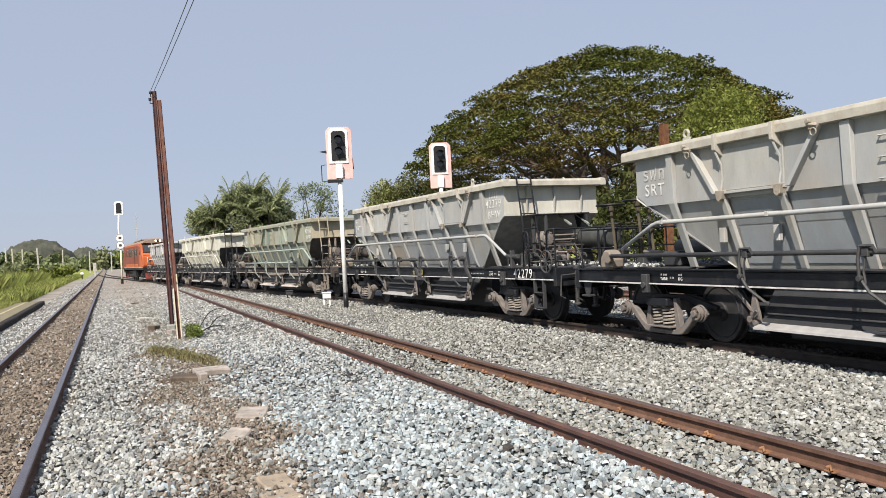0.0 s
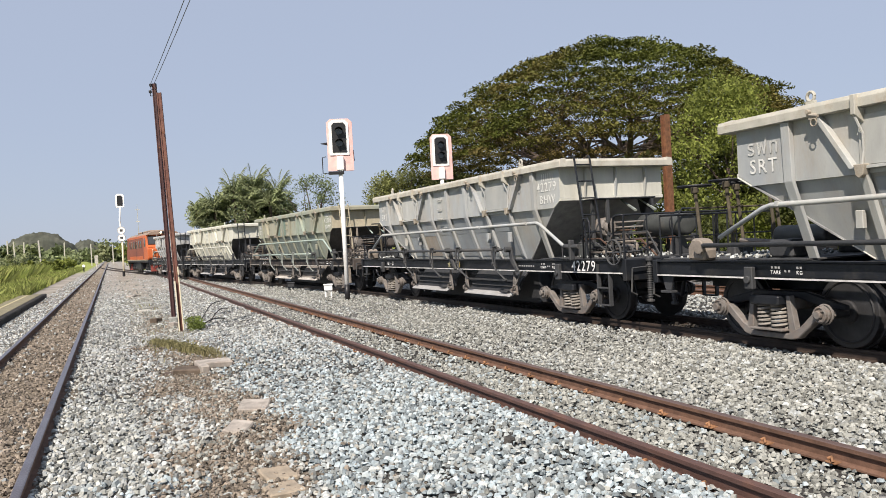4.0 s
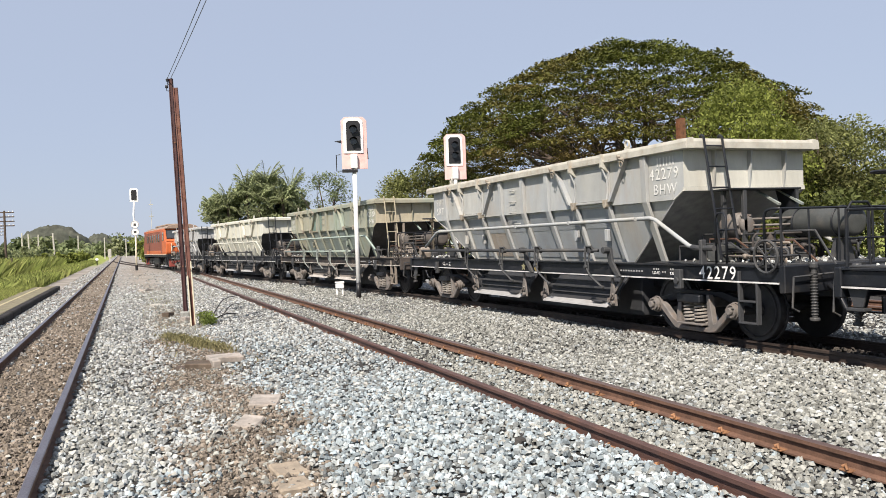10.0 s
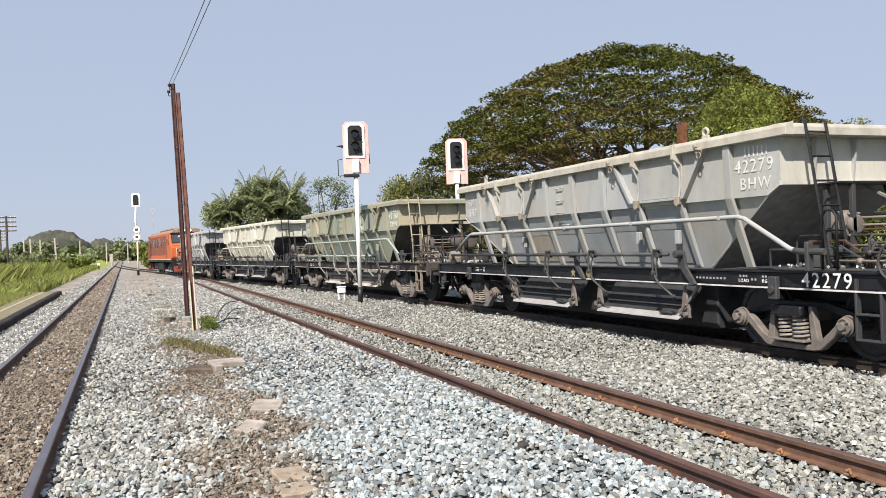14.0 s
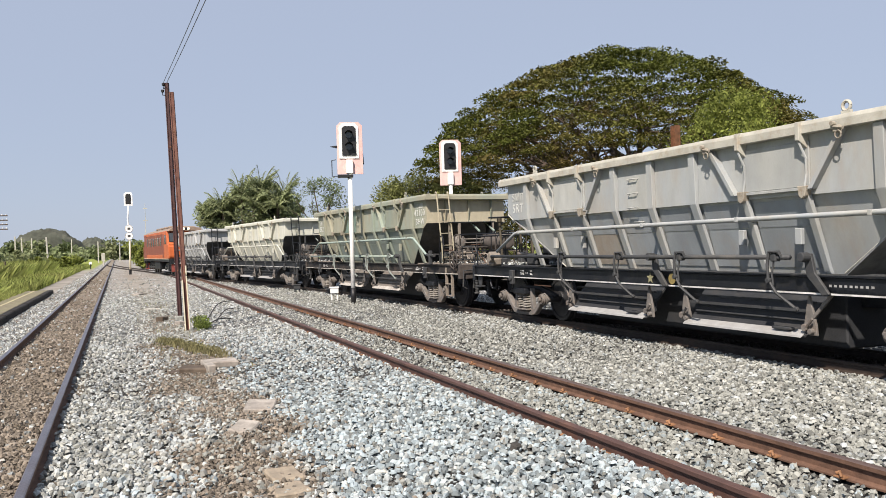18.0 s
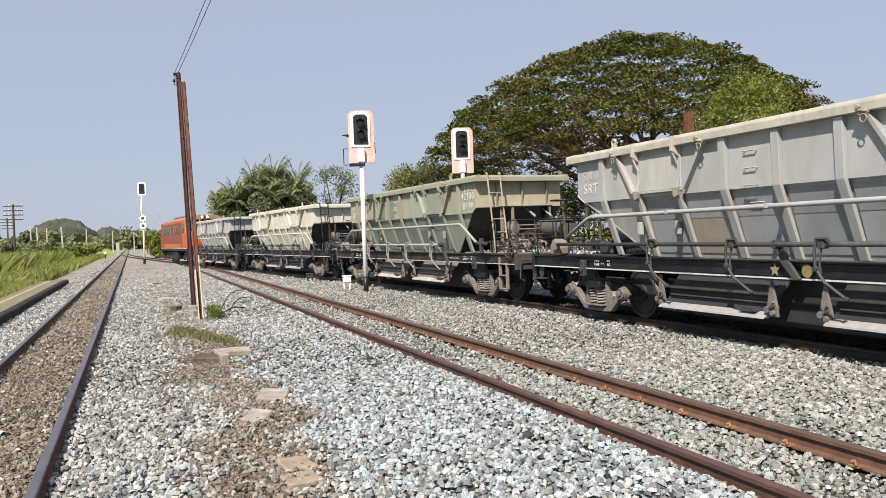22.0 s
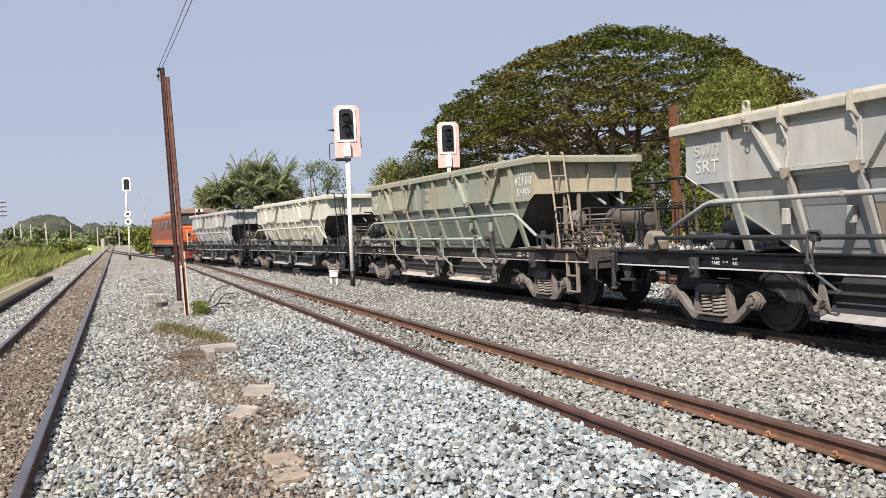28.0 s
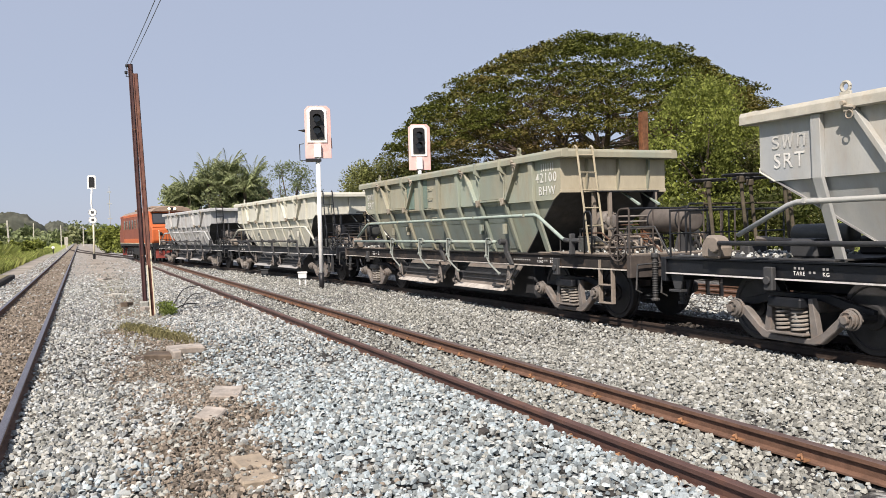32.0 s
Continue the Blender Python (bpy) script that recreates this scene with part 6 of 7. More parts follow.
block(0.88, 25.7, 0.34, 0.25, 0.06, 20, "flat white stone on the path", mat=M_POST)
block(0.95, 29.5, 0.55, 0.35, 0.06, 20, "dark stone on the path", mat=M_STONE_DULL)
block(0.8, 36.0, 0.7, 0.3, 0.06, 60, "flat pale slab on the far path")
wire = [(1.70 + 1.95 * f, 18.8 + 10.1 * f, -0.095 + 0.16 * math.sin(math.pi * f) ** 2) for f in [i / 16 for i in range(17)]]
tagged(part("loose_wire", tube([(x - 0.10 * math.sin(math.pi * i / 16), y, z) for i, (x, y, z) in enumerate(wire)], 0.014, None, 5), M_CABLE, None), "loose dark wire lying over the ballast", "wire", "loose wires on the ballast")
wire = [(1.75 + 0.75 * f, 18.7 + 1.8 * f, -0.095 + 0.08 * math.sin(math.pi * f)) for f in [i / 10 for i in range(11)]]
tagged(part("loose_wire", tube(wire, 0.014, None, 5), M_CABLE, None), "short loose wire beside the rail poles", "wire", "loose wires on the ballast")
wire = [(2.05 + 0.95 * f, 19.6 + 4.4 * f, -0.095 + 0.12 * math.sin(math.pi * f)) for f in [i / 12 for i in range(13)]]
tagged(part("loose_wire", tube(wire, 0.013, None, 5), M_CABLE, None), "loose dark wire arching over the ballast by the poles", "wire", "loose wires on the ballast")
M_DARK_STONE = material("dark_stone_surface", (0.06, 0.055, 0.05), 0.9, vary=0.3)
block(2.86, 5.85, 0.085, 0.06, 0.02, 30, "single dark stone among the pale ballast", "dark_stone", M_DARK_STONE, 14, z=-0.075)

for x, y, lab, mt in ((6.42, 25.9, "white painted cable box on short legs beside the siding", M_WHITE), (6.44, 31.9, "small dark grey cable box beside the siding", M_CHUTE)):
    cb = thing("cable_box", lab, "box", pose(x, y, -0.16, 0, 0, -10), "line-side boxes")
    h = 0.44 if mt is M_WHITE else 0.32
    part("case", box((-0.13, -0.10, 0.25 if mt is M_WHITE else 0.16), (0.13, 0.10, h), bevel=0.015), mt, cb)
    part("lid", box((-0.15, -0.12, h - 0.02), (0.15, 0.12, h + 0.02), bevel=0.012), mt, cb)
    for u in (-0.09, 0.09):
        part("leg", box((u - 0.026, -0.05, -0.05), (u + 0.026, 0.05, 0.26), bevel=0.008), mt, cb)

post = thing("steel_post", "tall rust-brown steel post behind the train", "post", pose(16.35, 21.4, 0, 0, 0, 10))
part("flange", box((-0.11, -0.10, -0.2), (0.11, -0.085, 5.05)), M_RUSTY, post)
part("flange", box((-0.11, 0.085, -0.2), (0.11, 0.10, 5.05)), M_RUSTY, post)
part("web", box((-0.008, -0.085, -0.2), (0.008, 0.085, 5.05)), M_RUSTY, post)

for k in range(5):
    st = thing("stacked_rail", "rusty rail lying in a stack behind the train", "rail", pose(16.0 + 0.17 * k, 12 + 0.4 * (k % 3), 0.35 + 0.14 * (k % 2)), "rusty rails stacked on bearers")
    bm = bmesh.new()
    a = [bm.verts.new((u, -10, v)) for u, v in RAIL]
    b = [bm.verts.new((u, 10, v)) for u, v in RAIL]
    bm.faces.new(a[::-1])
    bm.faces.new(b)
    for i in range(len(RAIL)):
        j = (i + 1) % len(RAIL)
        bm.faces.new((a[i], a[j], b[j], b[i]))
    part("rail_bar", bm, M_RUSTY, st)
for y in (5, 11, 17):
    tagged(part("bearer", box((15.7, y - 0.1, -0.16), (17.0, y + 0.1, 0.21), bevel=0.02), M_CONCRETE, None), "concrete bearer under the stacked rails", "bearer", "bearers of the rail stack")


# ---- plants ----
def sprays(rng, centres, radii, flat, count, lo, hi, tilt=0.5, droop=0.0):
    """Corners and faces of many small leaf sprays in flattened clumps."""
    c = np.repeat(np.asarray(centres, float), count, axis=0)
    R = np.repeat(np.asarray(radii, float), count)
    n = len(c)
    d = rng.normal(size=(n, 3))
    d /= np.linalg.norm(d, axis=1)[:, None]
    d *= (rng.random(n) ** 0.4)[:, None]
    p = c + d * np.stack([R, R, R * flat], 1)
    p[:, 2] -= droop * R * (d[:, 0] ** 2 + d[:, 1] ** 2)
    a = rng.uniform(0, 2 * np.pi, n)
    u = np.stack([np.cos(a), np.sin(a), rng.normal(0, tilt, n)], 1)
    u /= np.linalg.norm(u, axis=1)[:, None]
    v = np.cross(u, rng.normal(0, tilt, (n, 3)) + np.array([0, 0, 1.0]))
    v /= np.linalg.norm(v, axis=1)[:, None]
    L, W = rng.uniform(lo, hi, n)[:, None], None
    W = L * rng.uniform(0.35, 0.75, n)[:, None]
    k = rng.uniform(-0.2, 0.2, (n, 1))
    co = np.stack([p - u * L * 0.5, p + v * W * 0.5 + u * L * k, p + u * L * 0.5, p - v * W * 0.5 - u * L * k], 1)
    return co.reshape(-1, 3), np.arange(4 * n).reshape(-1, 4)


def leaf_part(name, rng, centres, radii, flat, count, lo, hi, mat, parent, label="", **k):
    co, f = sprays(rng, centres, radii, flat, count, lo, hi, **k)
    ob = new(name, quads_mesh(name, co, f, mat))
    ob.parent = parent
    return tagged(ob, label)


def limbs(rng, base, tips, r, bend=0.3, taper=0.16, seg=6):
    bm = bmesh.new()
    b = np.asarray(base, float)
    for t in tips:
        t = np.asarray(t, float)
        pts, rad = [], []
        side = rng.normal(0, 1, 3) * np.linalg.norm(t - b) * 0.05
        for i in range(7):
            f = i / 6
            q = b + (t - b) * f
            q[2] = b[2] + (t[2] - b[2]) * (f ** (1 - bend))
            q = q + side * math.sin(f * math.pi)
            pts.append(tuple(q))
            rad.append(r * (1 - f) + r * taper * f)
        tube(pts, r, bm, seg, True, rad)
    return bm


def rain_tree():
    """A wide umbrella crown in layers on spreading limbs."""
    rng = np.random.default_rng(11)
    t = thing("rain_tree", "huge spreading rain tree with an olive umbrella crown", "tree", pose(33.1, 49.6, 0))
    R, low = 13.5, 5.0

    def dome(f):
        return 7.0 + 7.3 * max(0.0, 1 - f * f) ** 0.84

    def within(x, y, z):
        f = math.hypot(x, y) / R
        k = min(1.0, 0.93 / max(f, 0.01))
        return x * k, y * k, min(z, dome(min(f, 0.93)) - 0.4)

    part("trunk", tube([(0, 0, -0.4), (0.1, 0.1, 1.5), (0, 0.3, 3.2)], 0.9, None, 12, True, [1.15, 0.85, 0.8]), M_BARK, t, "thick dark trunk", True)
    pads = np.zeros((0, 3))
    for k in range(5200):
        a, f = rng.uniform(0, 2 * math.pi), math.sqrt(rng.random())
        rad = R * f * (1 + 0.05 * math.sin(3 * a + 1) + 0.04 * math.sin(7 * a))
        p = np.array([rad * math.cos(a), rad * math.sin(a), dome(f) + rng.normal(0, 0.22)])
        if noise.noise((p[0] * 0.22, p[1] * 0.22, p[2] * 0.75)) > 0.30:
            continue
        if len(pads) == 0 or np.min(np.linalg.norm((pads - p) * (1, 1, 1.7), axis=1)) > 1.22:
            pads = np.vstack([pads, p])
    leaf_part("crown", rng, pads, rng.uniform(0.75, 1.55, len(pads)), 0.19, 250, 0.11, 0.29, M_LEAF_RAIN, t, "tiers of flat olive green foliage pads", tilt=0.6, droop=0.28)
    inner, inner_r = [], []
    for k in range(240):
        a, f = rng.uniform(0, 2 * math.pi), math.sqrt(rng.random())
        inner.append((R * 0.86 * f * math.cos(a), R * 0.86 * f * math.sin(a), dome(f) - rng.uniform(1.3, 3.6)))
        inner_r.append(rng.uniform(0.8, 1.5))
    leaf_part("inner_foliage", rng, inner, inner_r, 0.22, 150, 0.10, 0.24, M_LEAF_INNER, t, "shaded inner foliage", tilt=0.6, droop=0.25)
    low_c, low_r = [], []
    for k in range(210):
        a, f = rng.uniform(0, 2 * math.pi), rng.uniform(0.72, 1.0)
        low_c.append((R * f * math.cos(a), R * f * math.sin(a), dome(f) - rng.uniform(0.8, 4.4) * (0.35 + 2.2 * (1 - f))))
        low_r.append(rng.uniform(0.5, 1.05))
    leaf_part("lower_foliage", rng, low_c, low_r, 0.28, 170, 0.09, 0.22, M_LEAF_INNER, t, "hanging lower foliage", tilt=0.6, droop=0.35)
    main = []
    for k in range(13):
        a, f = 2 * math.pi * k / 13 + rng.uniform(-0.2, 0.2), rng.uniform(0.5, 0.75)
        main.append((R * f * math.cos(a), R * f * math.sin(a), low + 2.3 + 3.0 * (1 - f)))
    for m in main:
        lb = part("limb", limbs(rng, (0, 0.3, 2.8), [m], 0.36, 0.35, 0.35), M_BARK, t, "long bare limb", True)
        tips = [within(m[0] * 0.8 + rng.normal(0, 1.9), m[1] * 0.8 + rng.normal(0, 1.9), low + rng.uniform(0.5, 4.5)) for j in range(9)]
        part("branch_fan", limbs(rng, (m[0] * 0.55, m[1] * 0.55, 2.8 + (m[2] - 2.8) * 0.55 ** 0.65), tips, 0.13, 0.2, 0.25, 5), M_BARK, lb)
        tips = [within(m[0] * 1.1 + rng.normal(0, 1.2), m[1] * 1.1 + rng.normal(0, 1.2), m[2] + rng.uniform(-1.5, 2.0)) for j in range(9)]
        part("twig_fan", limbs(rng, m, tips, 0.10, 0.1, 0.25, 5), M_BARK, lb)
    return t


rain_tree()


def tree(x, y, h, r, mat, label, seed, clumps=46, per=110, leaf=(0.14, 0.34), flat=0.75, trunk_r=0.16, low=0.25, name="tree", tilt=0.8):
    rng = np.random.default_rng(seed)
    t = thing(name, label, "tree", pose(x, y, -0.15))
    part("trunk", tube([(0, 0, -0.2), (0.05 * h * 0.2, 0, h * 0.25), (0, 0.03 * h, h * 0.5)], trunk_r, None, 8, True, [trunk_r * 1.3, trunk_r, trunk_r * 0.7]), M_BARK, t, "", True)
    cs, rs = [], []
    for k in range(clumps):
        a, f, g = rng.uniform(0, 2 * math.pi), math.sqrt(rng.random()), rng.random()
        z = h * (low + (0.95 - low) * g)
        spread_ = r * math.sin(math.pi * min(0.98, 0.18 + 0.72 * g)) ** 0.8 * rng.uniform(0.75, 1.1)
        cs.append((spread_ * f * math.cos(a), spread_ * f * math.sin(a), z))
        rs.append(r * rng.uniform(0.16, 0.34))
    part("branch_fan", limbs(rng, (0, 0, h * 0.3), cs[:14], trunk_r * 0.5, 0.2, 0.2, 5), M_BARK, t, "", True)
    leaf_part("crown", rng, cs, rs, flat, per, leaf[0], leaf[1], mat, t, "", tilt=tilt, droop=0.2)
    return t


tree(25.6, 29.0, 8.3, 3.0, M_LEAF_LIGHT, "yellow-green leafy tree in front of the rain tree", 21, 80, 320, (0.07, 0.22), 1.0, 0.15, 0.12, "leafy_tree", 1.2)
tree(30.2, 30.6, 6.7, 3.2, M_LEAF_MID, "mid-green tree beside the yellow-green one", 22, 65, 300, (0.08, 0.21))
tree(33.8, 31.0, 7.0, 3.2, M_LEAF_MID, "mid-green tree at the edge of the yard", 23, 60, 260, (0.08, 0.22))
tree(11.2, 71.0, 7.7, 3.6, M_LEAF_PALE, "bushy green tree behind the locomotive", 25, 80, 260, (0.12, 0.32))
tree(8.4, 72.0, 6.2, 2.8, M_LEAF_PALE, "smaller bushy green tree behind the locomotive", 26, 60, 240, (0.12, 0.32))
tree(12.9, 70.0, 6.5, 2.5, M_LEAF_PALE, "bushy green tree with a ragged top", 27, 60, 240, (0.12, 0.32))
tree(15.2, 64.2, 7.7, 2.4, M_LEAF_FAR, "thin grey-green tree with open foliage", 28, 80, 70, (0.08, 0.22))
tree(20.0, 56.6, 6.9, 3.3, M_LEAF_MID, "light green tree beside the rain tree", 29, 110, 300, (0.08, 0.24))
tree(22.6, 54.0, 6.7, 3.0, M_LEAF_MID, "low green tree under the rain tree's edge", 30, 60, 280, (0.08, 0.26))


def palm(x, y, h, seed):
    rng = np.random.default_rng(seed)
    t = thing("palm", "feathery palm rising above the trees", "palm tree", pose(x, y, -0.15), "palms behind the locomotive")
    part("trunk", tube([(0, 0, -0.2), (0.1, 0, h * 0.5), (0.05, 0.1, h)], 0.14, None, 8, True, [0.17, 0.14, 0.12]), M_BARK, t)
    for k in range(24):
        a, up, reach = 2 * math.pi * k / 24 + rng.uniform(-0.25, 0.25), rng.uniform(0.5, 2.3), rng.uniform(1.0, 1.6)
        out, side = Vector((math.cos(a), math.sin(a), 0)), Vector((-math.sin(a), math.cos(a), 0))
        spine = [out * (reach * i / 15) + Vector((0, 0, h - 0.4 + 1.7 * (i / 15) * up - 1.5 * (i / 15) ** 2)) for i in range(16)]
        bm = tube(spine[::3], 0.022, None, 3, False)
        for i in range(2, 16):
            for s in (-1, 1):
                long = 0.42 * math.sin(math.pi * (0.12 + 0.80 * i / 15)) * rng.uniform(0.8, 1.15)
                tip = spine[i] + side * (s * long * 0.8) + out * (long * 0.45) + Vector((0, 0, -long * rng.uniform(0.25, 0.7)))
                half = out * 0.06
                bm.faces.new([bm.verts.new(p) for p in (spine[i] - half, spine[i] + half, tip + half * 0.5, tip - half * 0.2)])
        part("frond", bm, M_LEAF_PALE, t)
    return t


for x, y, h, k in ((9.6, 69.0, 6.5, 3), (13.1, 68.6, 6.3, 5), (11.3, 69.6, 6.9, 9), (8.2, 70.2, 5.3, 14), (10.4, 68.3, 5.7, 17), (12.3, 68.0, 5.5, 19), (7.3, 71.0, 4.4, 23)):
    palm(x, y, h, k)


def hedge(name, label, spots, mat, seed, per=90, leaf=(0.2, 0.5), category="bushes", flat=0.8):
    """A stretch of undergrowth that nobody could count."""
    rng = np.random.default_rng(seed)
    cs, rs = [], []
    for x0, y0, x1, y1, h, n, r in spots:
        for k in range(n):
            f = rng.random()
            cs.append((x0 + (x1 - x0) * f + rng.normal(0, r * 0.6), y0 + (y1 - y0) * f + rng.normal(0, r * 0.6), h * rng.random() ** 0.8))
            rs.append(r * rng.uniform(0.6, 1.2))
    co, f = sprays(rng, cs, rs, flat, per, leaf[0], leaf[1], 0.9)
    return tagged(new(name, quads_mesh(name, co, f, mat)), label, category, kind="stuff")


hedge("yard_bushes", "dark green undergrowth along the back of the yard", [(21.5, 33, 30, 28.5, 4.6, 80, 1.1), (27, 68, 56, 44, 7.0, 120, 1.7), (22, 46, 48, 27, 4.0, 150, 1.3), (15, 66, 24, 50, 3.4, 60, 1.2), (21, 27, 40, 20, 2.6, 70, 1.0)], M_LEAF_SHADE, 41, 150, (0.12, 0.32))
hedge("roadside_bushes", "yellow-green bushes beside the far signal", [(2.0, 102, 5.0, 99, 2.6, 26, 0.9), (-9.5, 105, -4.9, 114, 1.3, 22, 0.6)], M_LEAF_LIGHT, 42, 90, (0.25, 0.55))
hedge("meadow_bushes", "low green bushes across the meadow", [(-18, 128, -5, 130, 1.6, 40, 1.2), (-50, 120, -14, 132, 1.8, 60, 1.3), (-19, 108, -12.6, 105, 3.3, 34, 0.9), (-11.5, 112, -8.6, 116, 2.2, 16, 0.8)], M_LEAF_PALE, 43, 80, (0.3, 0.7))
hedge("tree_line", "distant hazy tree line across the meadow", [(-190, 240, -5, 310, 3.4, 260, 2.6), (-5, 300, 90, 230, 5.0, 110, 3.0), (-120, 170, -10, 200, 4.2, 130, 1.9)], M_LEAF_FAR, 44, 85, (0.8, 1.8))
# The hill's grey-green has the haze painted in.
M_HILL = material("haze_tinted_wooded_hill", (0.085, 0.09, 0.07), 0.95, vary=0.3, scale=0.12, fine=0.5, bump=0.0, dirt=(0.12, 0.105, 0.08), dirt_amount=0.6, dirt_scale=0.05, spec=0.1)
for hx, hy, hw, hh in ((-38, 535, 25, 19.0), (-13, 560, 14, 14.0), (-95, 570, 50, 10.0)):
    hv, hf = [], []
    for i in range(61):
        for j in range(13):
            u, v = i / 30 - 1, j / 6 - 1
            k = max(0.0, 1 - u * u - v * v * 0.9) ** 0.75
            hv.append((hx + u * hw, hy + v * 40, -1 + hh * k * (1 + 0.10 * noise.noise((u * 4, v * 4, hx))) + (1.3 * noise.noise((u * 9, v * 9, hx)) + 0.8 * noise.noise((u * 26, v * 20, hx))) * min(1, k * 3)))
    for i in range(60):
        for j in range(12):
            hf.append((i * 13 + j, i * 13 + j + 13, i * 13 + j + 14, i * 13 + j + 1))
    hm = bpy.data.meshes.new("hill")
    hm.from_pydata(hv, [], hf)
    hm.polygons.foreach_set("use_smooth", [True] * len(hf))
    hm.materials.append(M_HILL)
    tagged(new("hill", hm), "low wooded hill, hazy in the distance", "hill", kind="structure")
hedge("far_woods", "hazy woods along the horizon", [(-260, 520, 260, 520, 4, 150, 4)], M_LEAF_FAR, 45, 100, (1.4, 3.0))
mast = thing("radio_mast", "thin pale mast far off across the fields", "mast", pose(9.4, 300, -1))
part("mast_tube", tube([(0, 0, 0), (0, 0, 20.0)], 0.11, None, 8, True, [0.13, 0.06]), M_POST, mast)
for z in (0.45, 0.7, 0.9):
    part("mast_arm", box((-0.7, -0.08, 20.0 * z), (0.7, 0.08, 20.0 * z + 0.25), bevel=0.02), M_POST, mast)


def blades(name, rng, x, y, z, h0, h1, mat, label):
    n = len(x)
    h = rng.uniform(h0, h1, n)
    a, lean = rng.uniform(0, 2 * np.pi, n), rng.normal(0, 0.35, (n, 2))
    w = h * rng.uniform(0.04, 0.10, n)
    b = np.stack([x, y, np.full(n, 0.0) + z], 1)
    s = np.stack([np.cos(a) * w, np.sin(a) * w, np.zeros(n)], 1)
    mid = b + np.stack([lean[:, 0] * h * 0.35, lean[:, 1] * h * 0.35, h * 0.6], 1)
    tip = b + np.stack([lean[:, 0] * h, lean[:, 1] * h, h], 1)
    co = np.stack([b - s, b + s, mid + s * 0.6, tip], 1)
    return tagged(new(name, quads_mesh(name, co.reshape(-1, 3), np.arange(4 * n).reshape(-1, 4), mat)), label, "grass", kind="stuff")


rng = np.random.default_rng(77)
n = 1600
f = rng.random(n)
along = rng.uniform(-1, 1, n)
gx = np.where(f < 0.9, 1.10 + 0.40 * along + rng.normal(0, 0.08, n), rng.uniform(0.4, 1.8, n))
gy = np.where(f < 0.9, 14.8 - 1.4 * along + rng.normal(0, 0.24, n), rng.uniform(10, 36, n))
blades("dry_weeds", rng, gx, gy, -0.14, 0.03, 0.15, M_GRASS_DRY, "dry olive weeds on the path")
spots = [(1.10 + 0.42 * u + rng.normal(0, 0.05), 14.8 - 1.45 * u + rng.normal(0, 0.18), -0.11 + 0.09 * rng.random() * (1 - u * u)) for u in rng.uniform(-1, 1, 70)]
co, faces = sprays(rng, spots, [rng.uniform(0.06, 0.13) for k in spots], 0.7, 60, 0.015, 0.05, 0.9)
tagged(new("low_weeds", quads_mesh("low_weeds", co, faces, M_GRASS_DRY)), "low matted olive weeds across the path", "weeds", kind="stuff")
spots = [(1.50 + 0.26 * rng.random(), 18.35 + rng.normal(0, 0.2), -0.08 + 0.24 * rng.random() ** 1.5) for k in range(30)]
co, faces = sprays(rng, spots, [rng.uniform(0.06, 0.12) for k in spots], 0.9, 60, 0.02, 0.055, 0.9)
tagged(new("weeds", quads_mesh("weeds", co, faces, M_WEED)), "leafy green weeds round the foot of the rail poles", "weeds", kind="stuff")
n = 26000
gy = rng.uniform(9, 42, n)
gx = -4.65 + 0.9 * rng.random(n) ** 2.2
blades("platform_grass", rng, gx, gy, 0.04, 0.03, 0.16, M_GRASS, "short grass creeping over the earth platform")
n = 95000
gy = 30 + 110 * rng.random(n) ** 1.4
gx = np.where(gy > 43, -3.75, -4.7) - rng.random(n) ** 1.3 * (gy * 0.42 + 4)
blades("meadow_grass", rng, gx, gy, -0.135 - 0.25 * np.clip((-5 - gx) / 4, 0, 1), 0.15, 0.62, M_GRASS, "tall bright green meadow grass")
n = 15000
gy = rng.uniform(52, 112, n)
gx = -6.8 - rng.random(n) ** 1.2 * (gy * 0.34)
blades("reeds", rng, gx, gy, -0.4, 0.9, 1.75, M_GRASS, "tall green reeds and weeds across the meadow")


# ---- posts across the meadow ----
def meadow_post(x, y, h, r, lean, label, mat=None):
    p = thing("meadow_post", label, "post", pose(x, y, -0.5), "pale posts across the meadow")
    part("shaft", prism([(-r, 0), (r, 0), (r * 0.8 + lean, h), (-r * 0.8 + lean, h)], -r, r, bevel=0.02), mat or M_POST, p)
    return p


for x, y, h, r, lean in ((-8.22, 118, 4.65, 0.12, -0.2), (-12.95, 150, 5.2, 0.12, 0.1), (-15.2, 160, 5.6, 0.13, -0.1), (-17.3, 170, 6.0, 0.13, 0.0), (-8.85, 190, 5.6, 0.13, 0.1), (-3.85, 200, 5.2, 0.13, 0.0), (0.66, 210, 5.0, 0.13, 0.0)):
    meadow_post(x, y, h, r, lean, "pale weathered post standing in the meadow")
meadow_post(-7.93, 70, 1.8, 0.09, 0.05, "short dark weathered fence post in the grass", M_BARK)

tp = thing("telegraph_pole", "dark telegraph pole with crossarms beyond the meadow", "telegraph pole", pose(-12.25, 104, -0.5))
part("pole", tube([(0, 0, 0), (0, 0, 7.0)], 0.13, None, 10, True, [0.15, 0.11]), M_BARK, tp)
for z in (6.8, 6.3, 5.8, 5.3):
    arm = part("crossarm", box((-1.0, -0.06, z - 0.06), (1.0, 0.06, z + 0.06), bevel=0.01), M_BARK, tp)
    for x in (-0.85, -0.45, 0.45, 0.85):
        part("insulator", disc((x, 0, z + 0.12), 0.05, 0.12, "z", None, 8, 0.015), M_WHITE, arm)
tp2 = copy_thing(tp, pose(-18.6, 150, -0.5))
tagged(tp, group="telegraph poles"), tagged(tp2, "distant telegraph pole with crossarms", group="telegraph poles")

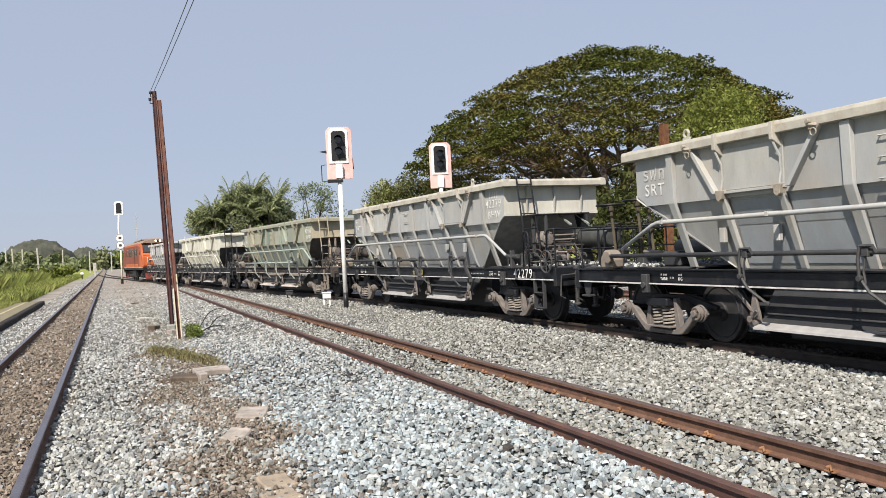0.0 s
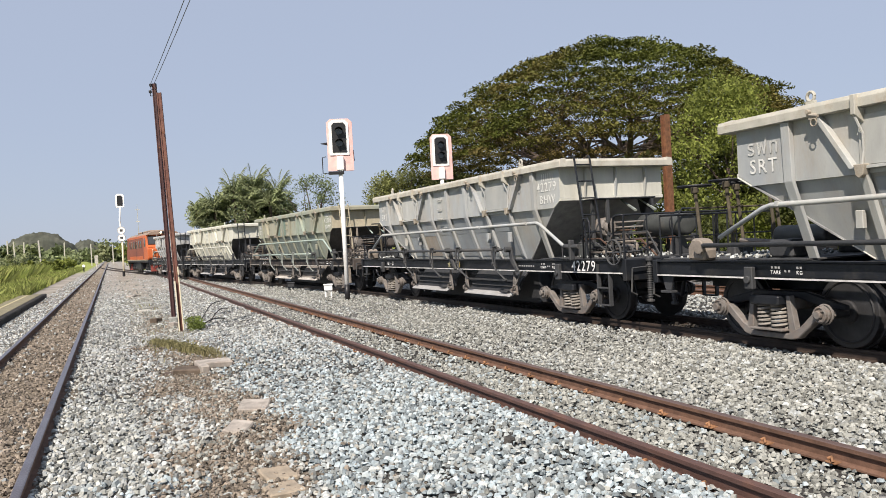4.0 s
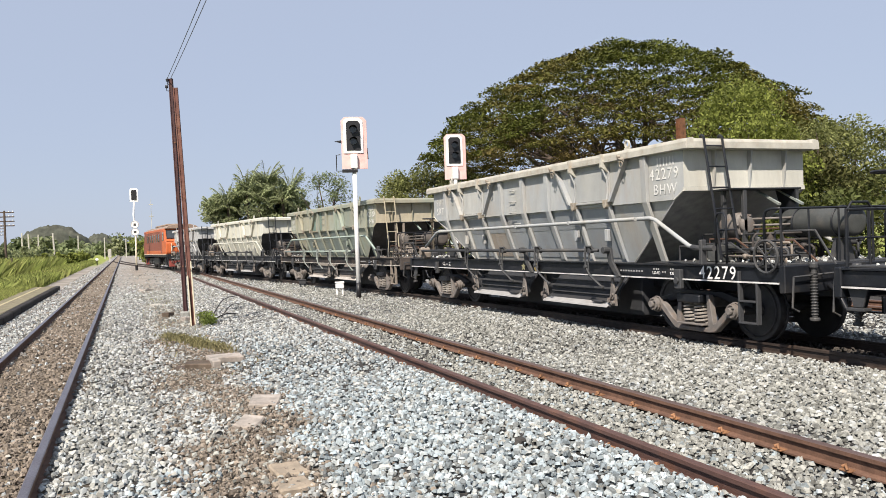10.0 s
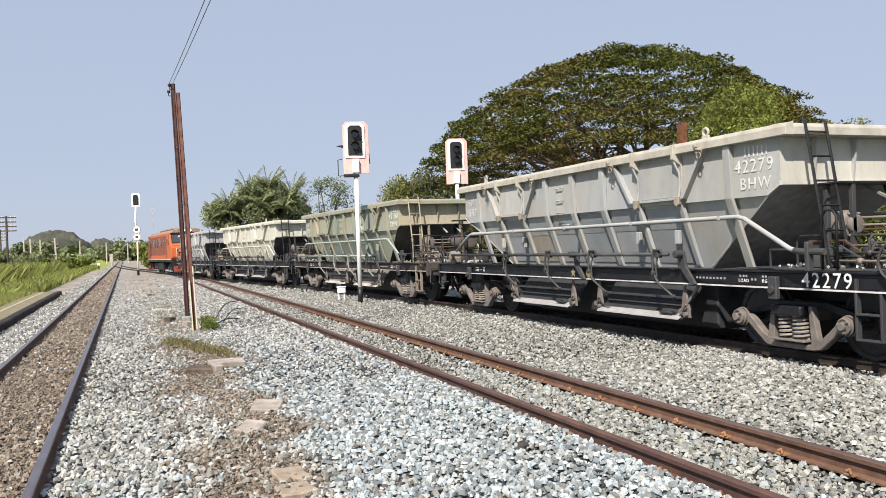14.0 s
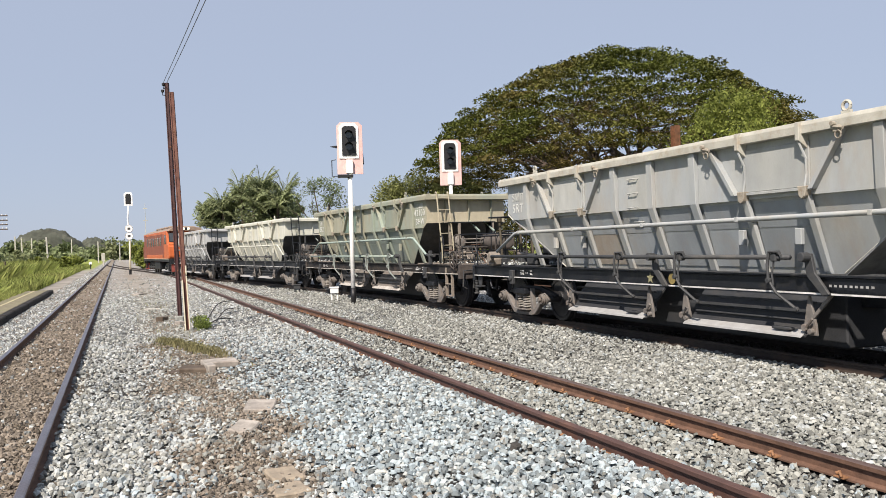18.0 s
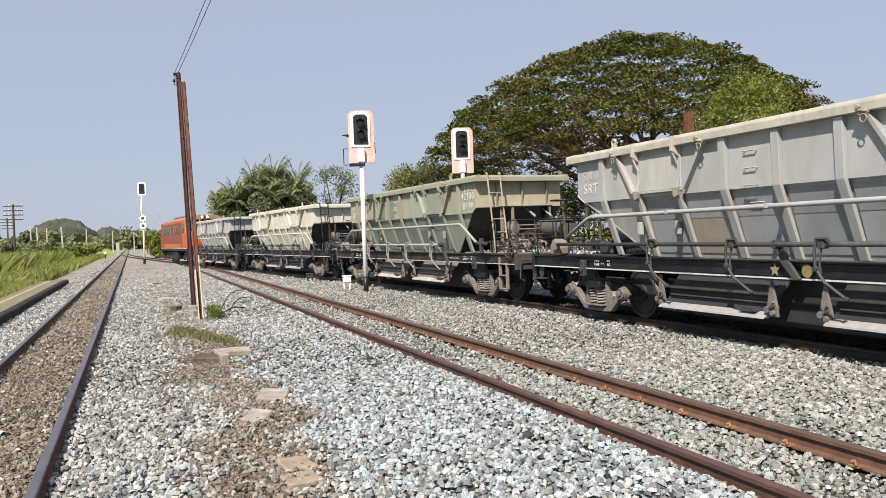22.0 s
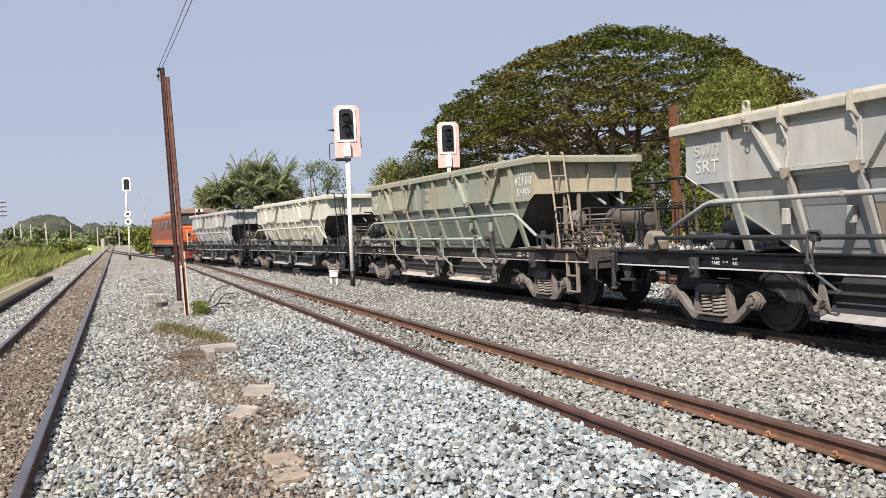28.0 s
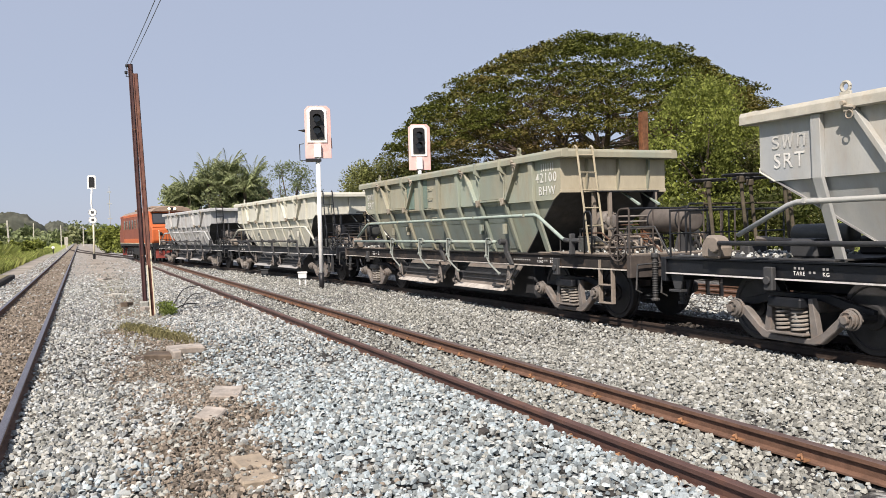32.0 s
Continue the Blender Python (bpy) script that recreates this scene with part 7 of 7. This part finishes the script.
lamp = thing("ground_signal", "small white ground marker beside the far track", "marker", pose(-3.1, 112, -0.2))
part("disc", disc((0, 0, 0.8), 0.19, 0.06, "y", None, 18, 0.02), M_WHITE, lamp)
part("stalk", tube([(0, 0, 0), (0, 0, 0.7)], 0.06, None, 8), M_SIGNAL, lamp)
hut = thing("marker_board", "pale upright marker board in the distance", "marker", pose(-2.0, 140, -0.2))
part("board", box((-0.26, -0.08, 0.8), (0.26, 0.08, 2.1), bevel=0.03), M_POST, hut)
part("board_post", box((-0.1, -0.06, -0.2), (0.1, 0.06, 0.8), bevel=0.01), M_POST, hut)


# ---- the train's way ----
TRAIN = [(0, 14.72), (1, 14.16), (2, 13.63), (3, 13.12), (3.5, 12.86), (5.5, 11.77), (6, 11.52), (7, 11.0), (8, 10.5), (9, 9.99), (10, 9.52), (11, 9.08), (12, 8.66), (13, 8.2),
         (14, 7.7), (14.5, 7.43), (16.5, 6.2), (17, 5.89), (18, 5.25), (19, 4.64), (20, 4.06), (21, 3.5), (22, 2.98), (23, 2.48), (24, 2.0), (25, 1.48), (25.5, 1.2), (27.5, -0.07),
         (28, -0.4), (29, -1.03), (30, -1.6), (31, -2.07), (32, -2.35)]


def train_at(t):
    return float(np.interp(t, [a for a, b in TRAIN], [b for a, b in TRAIN]))


def arc_place(d):
    """y on the siding at the distance d along it, measured from its straight part."""
    y, left, step_ = 10.93, d - 10.93, 0.1
    if left <= 0:
        return d
    while left > 0:
        m = c_line(y)[1]
        y += min(step_, left) / math.hypot(1, m)
        left -= step_
    return y


def body_pose(d, reach):
    """The pose of a vehicle with its bogies reach metres on either side of the distance d."""
    ya, yb = arc_place(d - reach), arc_place(d + reach)
    xa, xb = c_line(ya)[0], c_line(yb)[0]
    turn = math.degrees(math.atan2(ya - yb, xa - xb))
    return pose((xa + xb) / 2, (ya + yb) / 2, 0, 0, 0, turn)


def motions():
    times = [0.5 * k for k in range(65)]
    for i, w in enumerate(WAGONS + [LOCO]):
        d0 = (i - 1) * PITCH + HALF if i < 5 else 3 * PITCH + HALF + 14.75
        walk(w, [(t, body_pose(train_at(t) + d0, 4.68)) for t in times])
        for c in w.children:
            if c.name.startswith("wheelset"):
                at, r = c.matrix_basis.translation.copy(), (0.43 if i < 5 else 0.46)
                walk(c, [(t, pose(at.x, at.y, at.z, 0, math.degrees((14.72 - train_at(t)) / r) % 360, 0)) for t in times])


motions()
